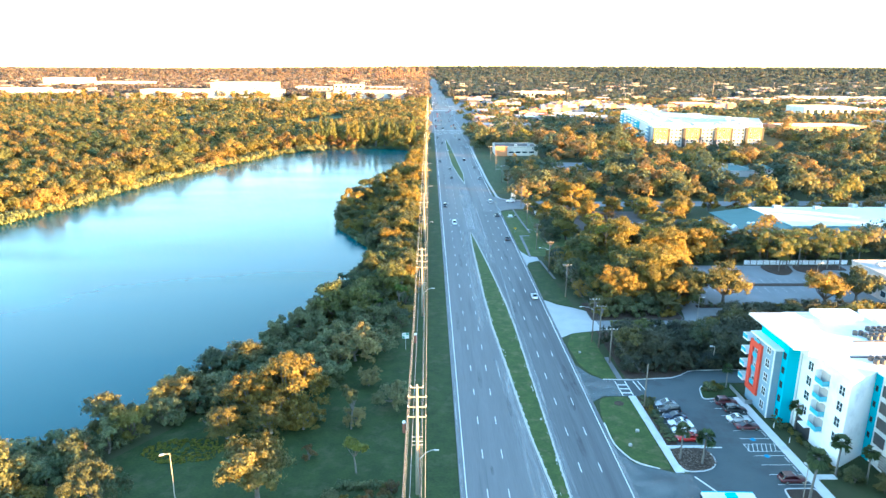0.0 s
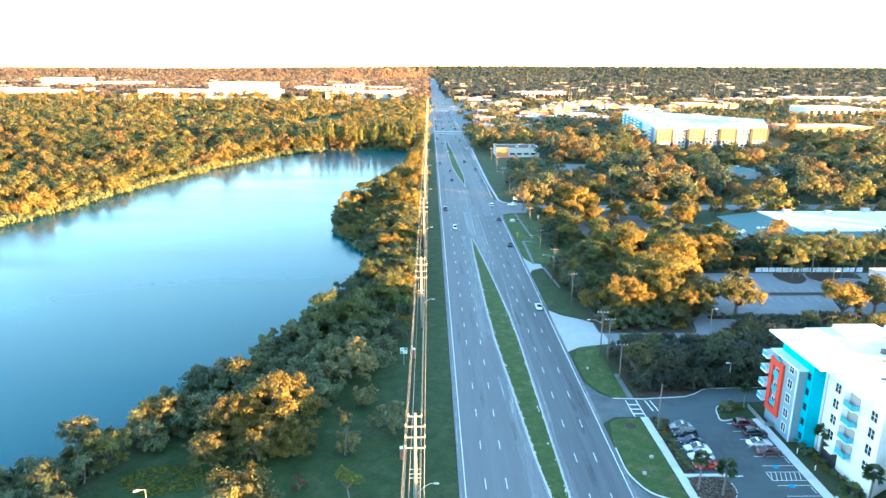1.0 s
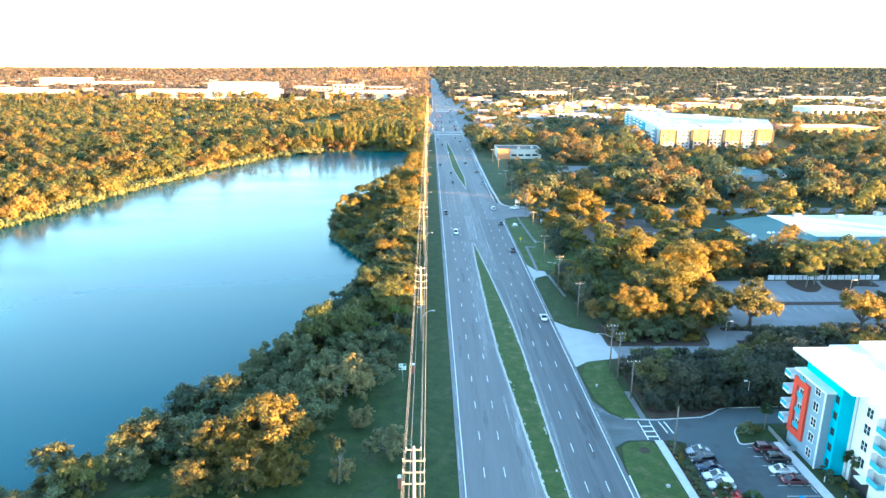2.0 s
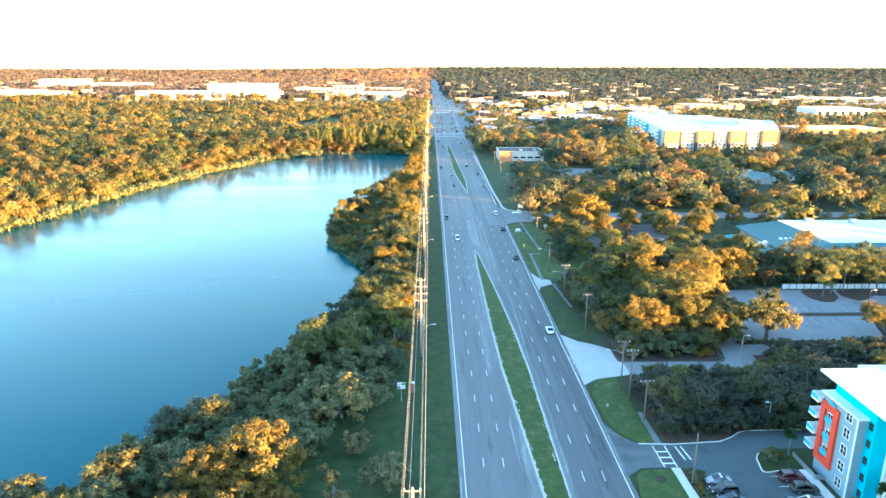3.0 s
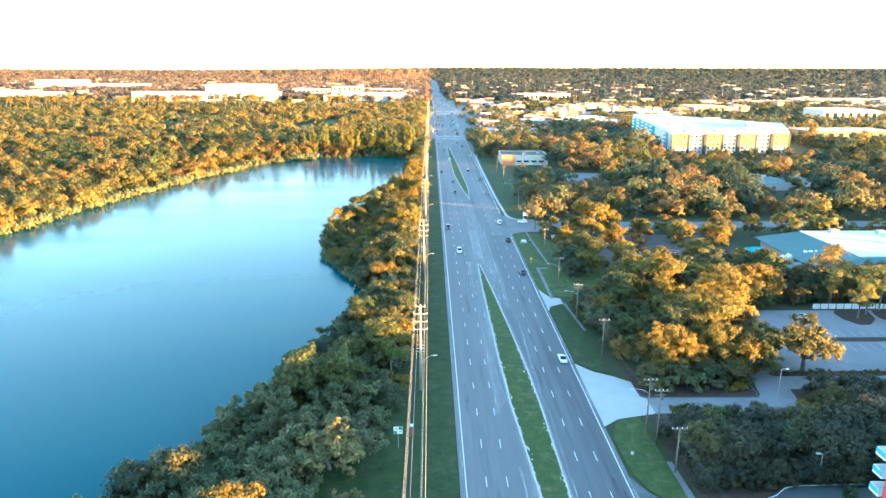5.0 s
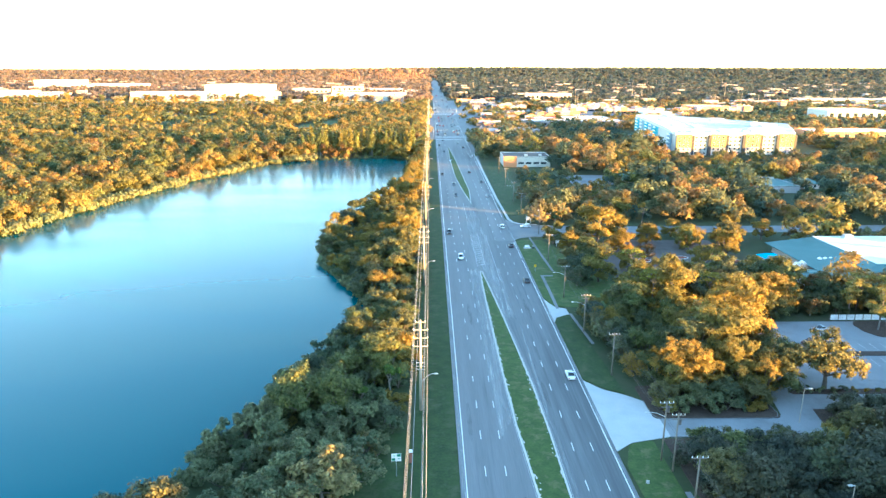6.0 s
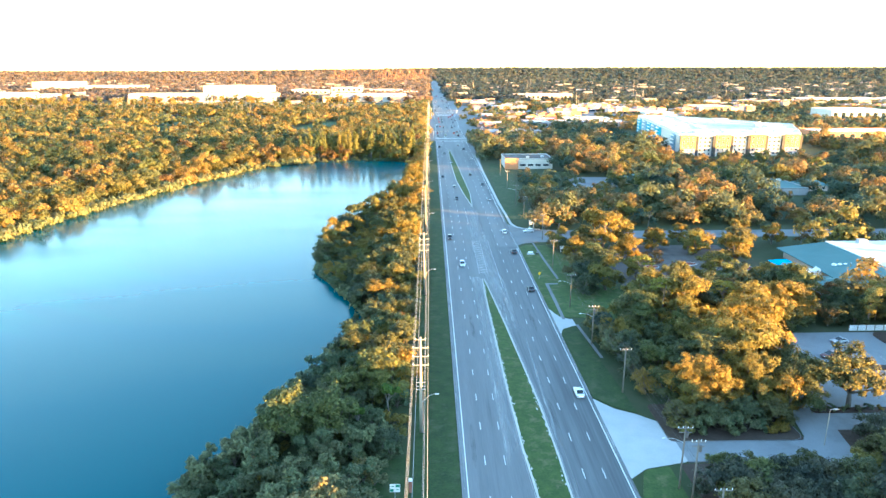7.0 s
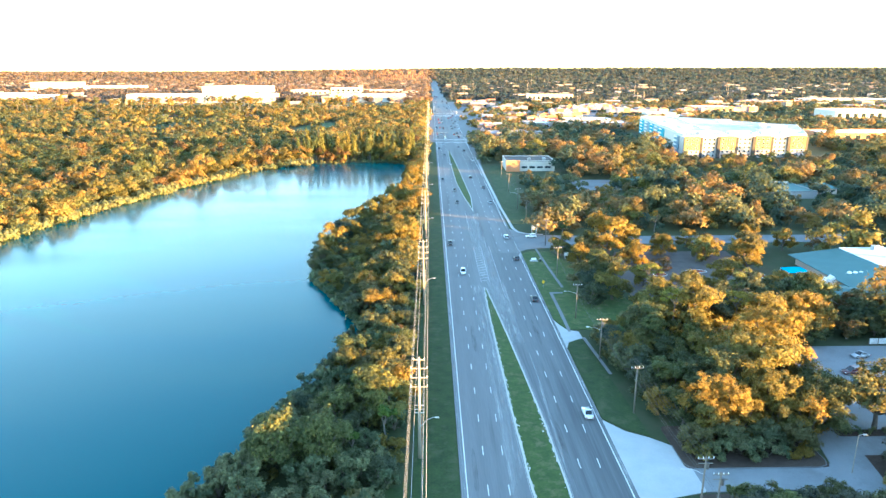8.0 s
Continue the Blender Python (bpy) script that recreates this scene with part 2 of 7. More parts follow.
SAND = surface("sandy_dirt", (0.40, 0.385, 0.355), (0.58, 0.56, 0.52), 0.6, 6.0, 0.95, bump=0.3)

PANE = glass("window_glass", (0.03, 0.045, 0.055))
BALCGLASS = glass("blue_balcony_glass", (0.10, 0.42, 0.55), 0.15)
CARGLASS = glass("car_glass", (0.012, 0.015, 0.018))



def film(name, colour, strength, scale, stretch, low=0.48, high=0.66):
    """A thin, patchy film on the road (pale dust, dark smears) that lets the asphalt show through."""
    m = bpy.data.materials.new(name)
    m.use_nodes = True
    q = m.node_tree
    b = q.nodes["Principled BSDF"]
    b.inputs["Base Color"].default_value, b.inputs["Roughness"].default_value = (*colour, 1), 0.85
    g = q.nodes.new("ShaderNodeNewGeometry")
    mm = node(q, "ShaderNodeMapping")
    mm.inputs["Scale"].default_value = stretch
    n = node(q, "ShaderNodeTexNoise", Scale=scale, Detail=6.0, Roughness=0.65)
    r = q.nodes.new("ShaderNodeMapRange")
    r.inputs[1].default_value, r.inputs[2].default_value, r.inputs[4].default_value = low, high, strength
    q.links.new(g.outputs["Position"], mm.inputs[0])
    q.links.new(mm.outputs[0], n.inputs["Vector"])
    q.links.new(n.outputs[0], r.inputs[0])
    q.links.new(r.outputs[0], b.inputs["Alpha"])
    return m


DUST = film("road_dust", (0.46, 0.46, 0.45), 0.6, 1.1, (1, 0.05, 1), 0.42, 0.68)
SMEAR = film("dark_film", (0.025, 0.026, 0.029), 0.30, 0.9, (1, 0.22, 1), 0.36, 0.66)
GRIT = film("driveway_grit", (0.42, 0.42, 0.41), 0.42, 0.32, (1, 1, 1), 0.40, 0.72)
water_mat = bpy.data.materials.new("lake_water")
water_mat.use_nodes = True
nt = water_mat.node_tree
wb = nt.nodes["Principled BSDF"]
wb.inputs["Base Color"].default_value = (0.0, 0.070, 0.088, 1)
wb.inputs["Roughness"].default_value, wb.inputs["IOR"].default_value, wb.inputs["Specular IOR Level"].default_value = 0.10, 1.29, 0.4
# blue of the upper sky tinted into the near reflection
wb.inputs["Specular Tint"].default_value = (0.36, 0.84, 1.0, 1)
geo = nt.nodes.new("ShaderNodeNewGeometry")
mp = node(nt, "ShaderNodeMapping")
mp.inputs["Scale"].default_value = (1.0, 0.55, 1.0)
rip = node(nt, "ShaderNodeTexNoise", Scale=0.22, Detail=1.0)
rip2 = node(nt, "ShaderNodeTexNoise", Scale=0.035, Detail=5.0)
nt.links.new(geo.outputs["Position"], mp.inputs[0])
nt.links.new(mp.outputs[0], rip.inputs["Vector"])
drift = node(nt, "ShaderNodeMapping")
drift.inputs["Rotation"].default_value, drift.inputs["Scale"].default_value = (0, 0, 0.65), (0.22, 1.1, 1.0)
nt.links.new(geo.outputs["Position"], drift.inputs[0])
nt.links.new(drift.outputs[0], rip2.inputs["Vector"])
# calm and ruffled stretches
patch = nt.nodes.new("ShaderNodeMapRange")
patch.inputs[1].default_value, patch.inputs[2].default_value = 0.35, 0.65
patch.inputs[3].default_value, patch.inputs[4].default_value = 0.12, 0.25
nt.links.new(rip2.outputs[0], patch.inputs[0])
nt.links.new(patch.outputs[0], wb.inputs["Roughness"])
bp = node(nt, "ShaderNodeBump", Strength=0.05, Distance=0.3)
nt.links.new(rip.outputs[0], bp.inputs["Height"])
nt.links.new(bp.outputs[0], wb.inputs["Normal"])


# ---- mesh tools ----
class Build:
    """Gathers vertices and faces of one mesh."""

    def __init__(self):
        self.v, self.f = [], []

    def add(self, vs, fs, m=None):
        n = len(self.v)
        self.v += [tuple(m @ Vector(p)) for p in vs] if m else [tuple(p) for p in vs]
        self.f += [tuple(n + i for i in f) for f in fs]
        return self

    def box(self, x0, x1, y0, y1, z0, z1, m=None, taper=0.0):
        t = taper
        vs = [(x0, y0, z0), (x1, y0, z0), (x1, y1, z0), (x0, y1, z0),
              (x0 + t, y0 + t, z1), (x1 - t, y0 + t, z1), (x1 - t, y1 - t, z1), (x0 + t, y1 - t, z1)]
        return self.add(vs, [(3, 2, 1, 0), (4, 5, 6, 7), (0, 1, 5, 4), (1, 2, 6, 5), (2, 3, 7, 6), (3, 0, 4, 7)], m)

    def slab(self, pts, z0, z1):
        """An upright prism over the outline pts (anticlockwise)."""
        n = len(pts)
        vs = [(x, y, z0) for x, y in pts] + [(x, y, z1) for x, y in pts]
        fs = [tuple(range(n, 2 * n)), tuple(reversed(range(n)))] + [(i, (i + 1) % n, n + (i + 1) % n, n + i) for i in range(n)]
        return self.add(vs, fs)

    def tube(self, p, q, r0, r1, k=8, caps=True):
        p, q = Vector(p), Vector(q)
        ax = (q - p).normalized()
        u = ax.orthogonal().normalized()
        w = ax.cross(u)
        vs = [c + (u * math.cos(a) + w * math.sin(a)) * r for c, r in ((p, r0), (q, r1)) for a in [i * math.tau / k for i in range(k)]]
        fs = [(i, (i + 1) % k, k + (i + 1) % k, k + i) for i in range(k)]
        if caps:
            fs += [tuple(reversed(range(k))), tuple(range(k, 2 * k))]
        return self.add(vs, fs)

    def bent(self, pts, radii, k=6, root=None):
        """A tapering limb through pts, in one skin; root: the index of a corner of the limb that it grows from."""
        first = len(self.v)
        for j, (p, r) in enumerate(zip(pts, radii)):
            a, b = Vector(pts[max(j - 1, 0)]), Vector(pts[min(j + 1, len(pts) - 1)])
            ax = (b - a).normalized()
            u = ax.orthogonal().normalized()
            w = ax.cross(u)
            self.v += [tuple(Vector(p) + (u * math.cos(q) + w * math.sin(q)) * r) for q in [i * math.tau / k for i in range(k)]]
            if j:
                n = first + (j - 1) * k
                self.f += [(n + i, n + (i + 1) % k, n + k + (i + 1) % k, n + k + i) for i in range(k)]
        if root is not None:
            self.f += [(root, first + i, first + i + 1) for i in range(0, k - 1, 2)]
        return self

    def mesh(self, name, mat, smooth=False):
        me = bpy.data.meshes.new(name)
        me.from_pydata(self.v, [], self.f)
        me.materials.append(mat)
        if smooth:
            me.polygons.foreach_set("use_smooth", [True] * len(me.polygons))
        me.update()
        return me


def part(name, shape, mat, parent, label="", smooth=False, bevel=0.0):
    """Links a shape as one mesh object under a thing or a part."""
    me = shape.mesh(name, mat, smooth) if isinstance(shape, Build) else shape
    if bevel:
        bm = bmesh.new()
        bm.from_mesh(me)
        bmesh.ops.bevel(bm, geom=list(bm.edges), offset=bevel, segments=2, affect="EDGES", clamp_overlap=True)
        bm.to_mesh(me)
        bm.free()
    ob = new(name, me)
    ob.parent = parent
    return tagged(ob, label)


def thing(name, label, category, group="", kind="", at=None):
    ob = new(name)
    ob.empty_display_size = 0.5
    if at is not None:
        ob.matrix_basis = at
    return tagged(ob, label, category, group, kind)


def structure(name, shape, mat, label, category):
    return tagged(new(name, shape.mesh(name, mat)), label, category, kind="structure")


def quads(name, V, mat, k=4, normals=None):
    """A mesh of loose faces with k corners each, from an array of corners; normals, one for each corner, round the shading."""
    n = len(V) // k
    me = bpy.data.meshes.new(name)
    me.vertices.add(len(V))
    me.vertices.foreach_set("co", np.ascontiguousarray(V, dtype=np.float32).ravel())
    me.loops.add(n * k)
    me.loops.foreach_set("vertex_index", np.arange(n * k, dtype=np.int32))
    me.polygons.add(n)
    me.polygons.foreach_set("loop_start", np.arange(n, dtype=np.int32) * k)
    me.materials.append(mat)
    me.update(calc_edges=True)
    if normals is not None:
        me.polygons.foreach_set("use_smooth", np.ones(n, dtype=bool))
        at = me.attributes.new("custom_normal", "FLOAT_VECTOR", "POINT")
        at.data.foreach_set("vector", np.ascontiguousarray(normals, dtype=np.float32).ravel())
        me.update()
    return me


def inside(poly, x, y):
    """Which of the points lie inside the outline."""
    x, y = np.asarray(x, float), np.asarray(y, float)
    hit = np.zeros(x.shape, bool)
    for (x0, y0), (x1, y1) in zip(poly, poly[1:] + poly[:1]):
        if y0 != y1:
            hit ^= ((y0 > y) != (y1 > y)) & (x < (x1 - x0) * (y - y0) / (y1 - y0) + x0)
    return hit


def edge_distance(poly, x, y):
    x, y = np.asarray(x, float), np.asarray(y, float)
    best = np.full(x.shape, 1e9)
    for (x0, y0), (x1, y1) in zip(poly, poly[1:] + poly[:1]):
        dx, dy = x1 - x0, y1 - y0
        s = np.clip(((x - x0) * dx + (y - y0) * dy) / (dx * dx + dy * dy), 0, 1)
        best = np.minimum(best, np.hypot(x - x0 - s * dx, y - y0 - s * dy))
    return best


def rounded(pts, r=2.0, k=4):
    """The outline with its corners rounded."""
    out = []
    n = len(pts)
    for i in range(n):
        a, b, c = Vector(pts[i - 1]), Vector(pts[i]), Vector(pts[(i + 1) % n])
        d = min(r, (a - b).length / 2, (c - b).length / 2)
        p, q = b + (a - b).normalized() * d, b + (c - b).normalized() * d
        for j in range(k + 1):
            s = j / k
            out.append(tuple(p * (1 - s) ** 2 + b * 2 * s * (1 - s) + q * s * s))
    return out
# ---- land and water ----
LAKE = [(-110, 84), (-86, 99), (-73, 111), (-63, 124), (-54, 138), (-46, 155), (-40, 172), (-33, 190), (-25, 215), (-19, 240), (-23, 252),
        (-29, 264), (-41, 288), (-44, 310), (-41, 336), (-33, 380), (-23, 430), (-18, 490), (-11, 535), (-14, 562), (-30, 574), (-56, 577),
        (-88, 570), (-122, 540), (-147, 477), (-166, 415), (-177, 365), (-186, 320), (-196, 288), (-225, 230), (-255, 160), (-250, 100), (-190, 62)]


def steps(*stretches):
    out = []
    for a, b, d in stretches:
        out += list(np.arange(a, b, d))
    return np.array(out + [stretches[-1][1]])


gx = steps((-5200, -1200, 400), (-1200, -320, 80), (-320, 60, 4), (60, 220, 16), (220, 1200, 70), (1200, 5200, 400))
gy = steps((-600, 40, 80), (40, 620, 4), (620, 1500, 40), (1500, 5400, 150))
GX, GY = np.meshgrid(gx, gy)
deep = edge_distance(LAKE, GX, GY) * np.where(inside(LAKE, GX, GY), 1, -1)
rise = np.clip((np.hypot(GX, GY) - 3300) / 1500, 0, 1)
GZ = -0.05 - 1.6 * np.clip((deep + 2.0) / 7.0, 0, 1) + (40 - 20 * np.clip(-GX / 1500, 0, 1)) * rise * rise * (3 - 2 * rise)
nx, ny = len(gx), len(gy)
ground = Build()
ground.v = list(zip(GX.ravel().tolist(), GY.ravel().tolist(), GZ.ravel().tolist()))
ground.f = [(j * nx + i, j * nx + i + 1, (j + 1) * nx + i + 1, (j + 1) * nx + i) for j in range(ny - 1) for i in range(nx - 1)]
structure("ground", ground, LAND, "flat wooded land with dark grass and leaf litter", "ground")
structure("water", Build().add([(-300, 50, -0.55), (0, 50, -0.55), (0, 600, -0.55), (-300, 600, -0.55)], [(0, 1, 2, 3)]), water_mat,
          "calm blue lake reflecting a bright sky", "lake")

# lawns
structure("verge_west", Build().slab([(-3.6, -60), (4.7, -60), (4.7, 700), (-3.6, 700)], -0.3, 0.04), GRASS, "mown dark green grass verge beside the road", "grass")
structure("lawn_park", Build().slab([(-62, 60), (-4.2, 60), (-4.2, 172), (-9, 170), (-14, 158), (-30, 150), (-44, 134), (-52, 118), (-64, 100)], -0.3, 0.02), GRASS,
          "shaded lawn of a lakeside park", "grass")

# ---- road ----
road = Build().slab([(4.8, -60), (35.0, -60), (35.0, 3400), (4.8, 3400)], -0.3, 0.05)
structure("road", road, ASPHALT, "six-lane grey asphalt road with worn wheel tracks", "road")
structure("carriageway_east", Build().slab([(23.7, -60), (34.95, -60), (34.95, 320), (23.3, 320), (23.3, 268), (20.9, 250), (23.7, 196)], -0.2, 0.053), NEWASPHALT, "darker asphalt carriageway with pale wheel tracks", "road")
side = [(34.9, 322), (38, 325), (44, 327), (60, 327.5), (82, 333), (300, 338), (300, 349), (82, 345.5), (58, 347), (44, 349), (39, 352), (34.9, 360)]
structure("side_road", Build().slab(side, -0.3, 0.045), OLDLOT, "side road joining the main road", "road")
structure("cross_road", Build().slab([(-60, 712), (120, 712), (120, 730), (-60, 730)], -0.3, 0.043), ASPHALT, "cross street at traffic lights", "road")
structure("cross_road_far", Build().slab([(-700, 1066), (900, 1066), (900, 1100), (-700, 1100)], -0.3, 0.042), ASPHALT, "wide cross street at traffic lights", "road")
structure("turn_lane_far", Build().slab([(-9, 730), (4.9, 712), (4.9, 1066), (-9, 1066)], -0.3, 0.041), ASPHALT, "extra lanes before the crossing", "road")
structure("service_lane", Build().slab([(34.95, 400), (36.0, 425), (36.6, 520), (38.5, 600), (42, 680), (44, 712), (34.9, 712)], -0.3, 0.041), OLDLOT,
          "pale concrete turning lane beside the road", "road")


def kerbed(name, outline, label, top=0.2):
    """A raised grass island with a concrete kerb round it."""
    isl = structure(name, Build().slab(outline, -0.2, top - 0.02), MEDGRASS, label, "traffic island")
    n = len(outline)
    c = Vector((sum(p[0] for p in outline) / n, sum(p[1] for p in outline) / n))
    k = Build()
    for i in range(n):
        a, b = Vector(outline[i]), Vector(outline[(i + 1) % n])
        if (b - a).length < 0.05:
            continue
        out = Vector(((b - a).y, -(b - a).x)).normalized() * 0.13
        k.slab([tuple(a + out), tuple(b + out), tuple(b - out * 1.6), tuple(a - out * 1.6)], -0.1, top)
    part("kerb", k, PALEKERB, isl, "pale concrete kerb")
    return isl


med_left = [(20.9, -60), (20.8, 96), (19.2, 118), (18.0, 149), (17.0, 173), (16.7, 200), (16.8, 247), (17.0, 268), (17.3, 278)]
med_right = [(17.9, 277), (19.2, 258), (20.6, 236), (22.0, 210), (23.0, 190), (23.4, 170), (23.4, -60)]
kerbed("median", [*reversed(med_right), *reversed(med_left)], "long grass median between the carriageways")
kerbed("median_far", [(21.2, 398), (22.3, 436), (21.2, 480), (19.0, 566), (16.4, 641), (15.2, 641), (14.9, 566), (16.0, 480), (18.4, 436)],
       "lens-shaped grass median")

# sandy wear along the median's edges, strewn on to the grass
rs = np.random.default_rng(8)
wear = Build()


def strew(edge, per, into, y_least, y_most):
    for (x0, y0), (x1, y1) in zip(edge, edge[1:]):
        n = max(2, int(abs(y1 - y0) * per))
        for k in range(n):
            f = (k + rs.random()) / n
            y = y0 + (y1 - y0) * f
            if not y_least < y < y_most:
                continue
            x = x0 + (x1 - x0) * f + into * (rs.exponential(0.15) - 0.08)
            w, h = rs.uniform(0.04, 0.20), rs.uniform(0.10, 0.55)
            wear.add([(x + w * rs.uniform(0.6, 1.3) * math.cos(q), y + h * rs.uniform(0.6, 1.3) * math.sin(q), 0.206 + 0.0001 * (k % 40)) for q in np.linspace(0, math.tau, 8)[:-1]], [tuple(range(7))])


strew(med_left, 9.0, 1.0, 60, 272)
strew(med_right, 4.0, -1.0, 60, 205)
tagged(new("sand_wear", wear.mesh("sand_wear", SAND)), "pale sandy wear along the median edge", "dirt", kind="stuff")

# ---- road markings ----
Z = 0.058
marks = Build()


def line(pts, w, b, z=Z):
    for (x0, y0), (x1, y1) in zip(pts, pts[1:]):
        d = Vector((x1 - x0, y1 - y0)).normalized()
        o = Vector((-d.y, d.x)) * w / 2
        b.add([(x0 + o.x, y0 + o.y, z), (x0 - o.x, y0 - o.y, z), (x1 - o.x, y1 - o.y, z), (x1 + o.x, y1 + o.y, z)], [(0, 1, 2, 3)])


line([(5.9, -60), (5.9, 706)], 0.17, marks)
line([(34.1, -60), (34.1, 318)], 0.17, marks)
line([(34.1, 365), (34.1, 706)], 0.17, marks)
for y in (733, 1104):
    line([(5.9, y), (5.9, y + 320)], 0.17, marks)
    line([(34.1, y), (34.1, y + 320)], 0.17, marks)
structure("edge_line", marks, PAINT, "solid white edge line along the road", "road marking")
inner = Build()
line([(20.45, -60), (20.4, 96), (18.85, 118), (17.65, 149), (16.65, 173), (16.35, 200), (16.45, 247), (16.6, 278)], 0.10, inner)
line([(23.8, -60), (23.8, 170), (23.4, 190), (22.4, 210), (21.0, 236), (19.6, 258), (18.3, 277)], 0.07, inner)
structure("inner_line", inner, WORNPAINT, "worn line along the median kerb", "road marking")
for nm, x, y0, y1 in (("lane_dashes_1", 9.5, 0, 706), ("lane_dashes_2", 13.15, 0, 706), ("lane_dashes_3", 26.85, 0, 706), ("lane_dashes_4", 30.5, 0, 706)):
    b = Build()
    k = 0
    while 96.6 - 12.19 * 12 + 12.19 * k < y1:
        y = 96.6 - 12.19 * 12 + 12.19 * k + (7.7 if x > 20 else 0)
        b.add([(x - 0.07, y - 1.52, Z), (x + 0.07, y - 1.52, Z), (x + 0.07, y + 1.52, Z), (x - 0.07, y + 1.52, Z)], [(0, 1, 2, 3)])
        k += 1
    structure(nm, b, PAINT, "row of white lane dashes", "road marking")
dusty = Build()
for pts in ([(13.6, 168), (16.5, 176), (16.3, 280), (13.4, 280)], [(20.6, 62), (17.9, 148), (15.6, 150), (18.2, 62)], [(16.5, 282), (22.9, 282), (22.9, 392), (16.5, 392)], [(21.5, 232), (24.5, 232), (24.5, 282), (18.6, 282)],
            [(5.0, 60), (5.8, 60), (5.8, 700), (5.0, 700)], [(34.2, 60), (34.95, 60), (34.95, 700), (34.2, 700)], [(24.0, 96), (25.0, 96), (25.0, 230), (24.0, 190)]):
    dusty.add([(x, y, 0.0560) for x, y in pts], [(0, 1, 2, 3)])
structure("road_dust", dusty, DUST, "pale dusty wear on the asphalt", "road wear")
grit = Build()
for pts in ([(34.3, 128.6), (38, 131.1), (42.1, 131.1), (42.1, 138.4), (40, 138.7), (37.2, 141.5), (34.3, 146.8)], [(34.3, 88), (46, 88), (46, 101.9), (43.5, 102.2), (37, 105.3), (34.3, 111)]):
    grit.add([(x, y, 0.064) for x, y in pts], [tuple(range(len(pts)))])
structure("driveway_grit", grit, GRIT, "pale grit washed over the driveway mouth", "road wear")
# long dark ovals laid over the lanes
stains = Build()
for x, y, w, h in ((16.6, 126.5, 0.45, 4.2), (30.6, 137.5, 0.55, 4.6), (33.0, 139.5, 0.4, 3.4), (10.9, 103.5, 0.3, 1.6), (32.6, 133, 0.7, 5.0), (30.2, 128, 0.6, 3.5), (32.0, 141, 0.5, 6.0), (28.6, 112, 0.6, 5.0), (11.3, 140, 0.5, 6.0), (7.6, 175, 0.5, 8.0), (25.2, 186, 0.5, 7.0), (28.7, 240, 0.6, 9.0), (11.2, 236, 0.6, 9.0)):
    stains.add([(x + w * math.cos(q), y + h * math.sin(q), 0.0564) for q in np.linspace(0, math.tau, 13)[:-1]], [tuple(range(12))])
tagged(new("oil_stains", stains.mesh("oil_stains", SMEAR)), "dark smears along the lanes", "stain", kind="stuff")
turn = Build()
line([(23.4, 268), (23.3, 330)], 0.16, turn)
line([(16.8, 284), (16.9, 330)], 0.13, turn)
line([(19.6, 284), (20.0, 330)], 0.13, turn)
for k in range(15):
    line([(17.0, 285 + 3 * k), (19.6, 286.5 + 3 * k)], 0.35, turn)
line([(17.0, 398), (17.0, 360)], 0.13, turn)
structure("gore_marking", turn, WORNPAINT, "painted hatching between turn lanes", "road marking")
far = Build()
for y in (709, 1062, 1104, 733):
    line([(-8 if y in (1062,) else 5, y), (42, y)], 1.6 if y == 709 else 2.4, far)
for i in range(14):
    line([(-8 + 3.4 * i, 1050), (-8 + 3.4 * i, 1058)], 1.4, far)
structure("crosswalk_far", far, PAINT, "white crossing and stop lines", "road marking")

# ---- pavements and lots ----
apron = rounded([(34.95, 163.5), (38.5, 166.5), (47, 168.6), (47, 182), (42.5, 186), (38.5, 188.4), (34.95, 193)], 0.6)
structure("driveway_north", Build().slab(apron, -0.2, 0.06), CONCRETE, "pale concrete driveway apron", "driveway")
structure("lane_north", Build().slab([(46.9, 168.6), (70, 169.2), (82, 163), (104, 163), (104, 174), (84, 176.2), (72, 176.6), (46.9, 176.2)], -0.2, 0.05), PALELOT,
          "worn grey asphalt lane", "road")
structure("shopping_lot", Build().slab([(104, 868), (300, 878), (372, 1085), (260, 1215), (108, 1160)], -0.3, 0.05), OLDLOT, "wide pale car park between shops", "car park")
structure("shopping_lot_east", Build().slab([(520, 800), (720, 800), (780, 940), (600, 900)], -0.3, 0.05), OLDLOT, "wide pale car park between shops", "car park")
structure("roadside_lots", Build().slab([(35.1, 735), (66, 735), (74, 1060), (120, 1110), (150, 1450), (35.1, 1450)], -0.3, 0.04), OLDLOT, "pale lots between roadside shops", "car park")
structure("parking_lot_far", Build().slab([(87, 454), (113, 456), (116, 491), (88, 492)], -0.2, 0.05), OLDLOT, "pale asphalt car park among trees", "car park")
structure("parking_lot_middle", Build().slab([(63, 254), (114, 262), (116, 321), (72, 321), (64, 300)], -0.2, 0.045), BROWNLOT, "shaded asphalt car park between trees", "car park")
structure("parking_lot_north", Build().slab([(73, 176.4), (104, 173.8), (172, 173.8), (172, 229), (88, 229), (80, 214), (76, 190)], -0.2, 0.045), PALELOT,
          "worn pale asphalt car park among trees", "car park")
structure("driveway_south", Build().slab([(34.95, 128.5), (38, 131), (46.5, 131), (46.5, 138.4), (40, 138.8), (37.2, 141.6), (34.95, 147)], -0.2, 0.05), LOT,
          "asphalt driveway into the apartment car park", "driveway")
lot = [(46.4, 112), (46.4, 138.5), (56, 139.4), (60, 142.3), (63, 143.3), (76, 143.6), (76, 137), (66.2, 137), (66.2, 60), (34.95, 60), (34.95, 111), (37, 105.4), (43.6, 102.4), (46, 102)]
structure("parking_lot", Build().slab(lot, -0.2, 0.05), LOT, "dark asphalt apartment car park", "car park")
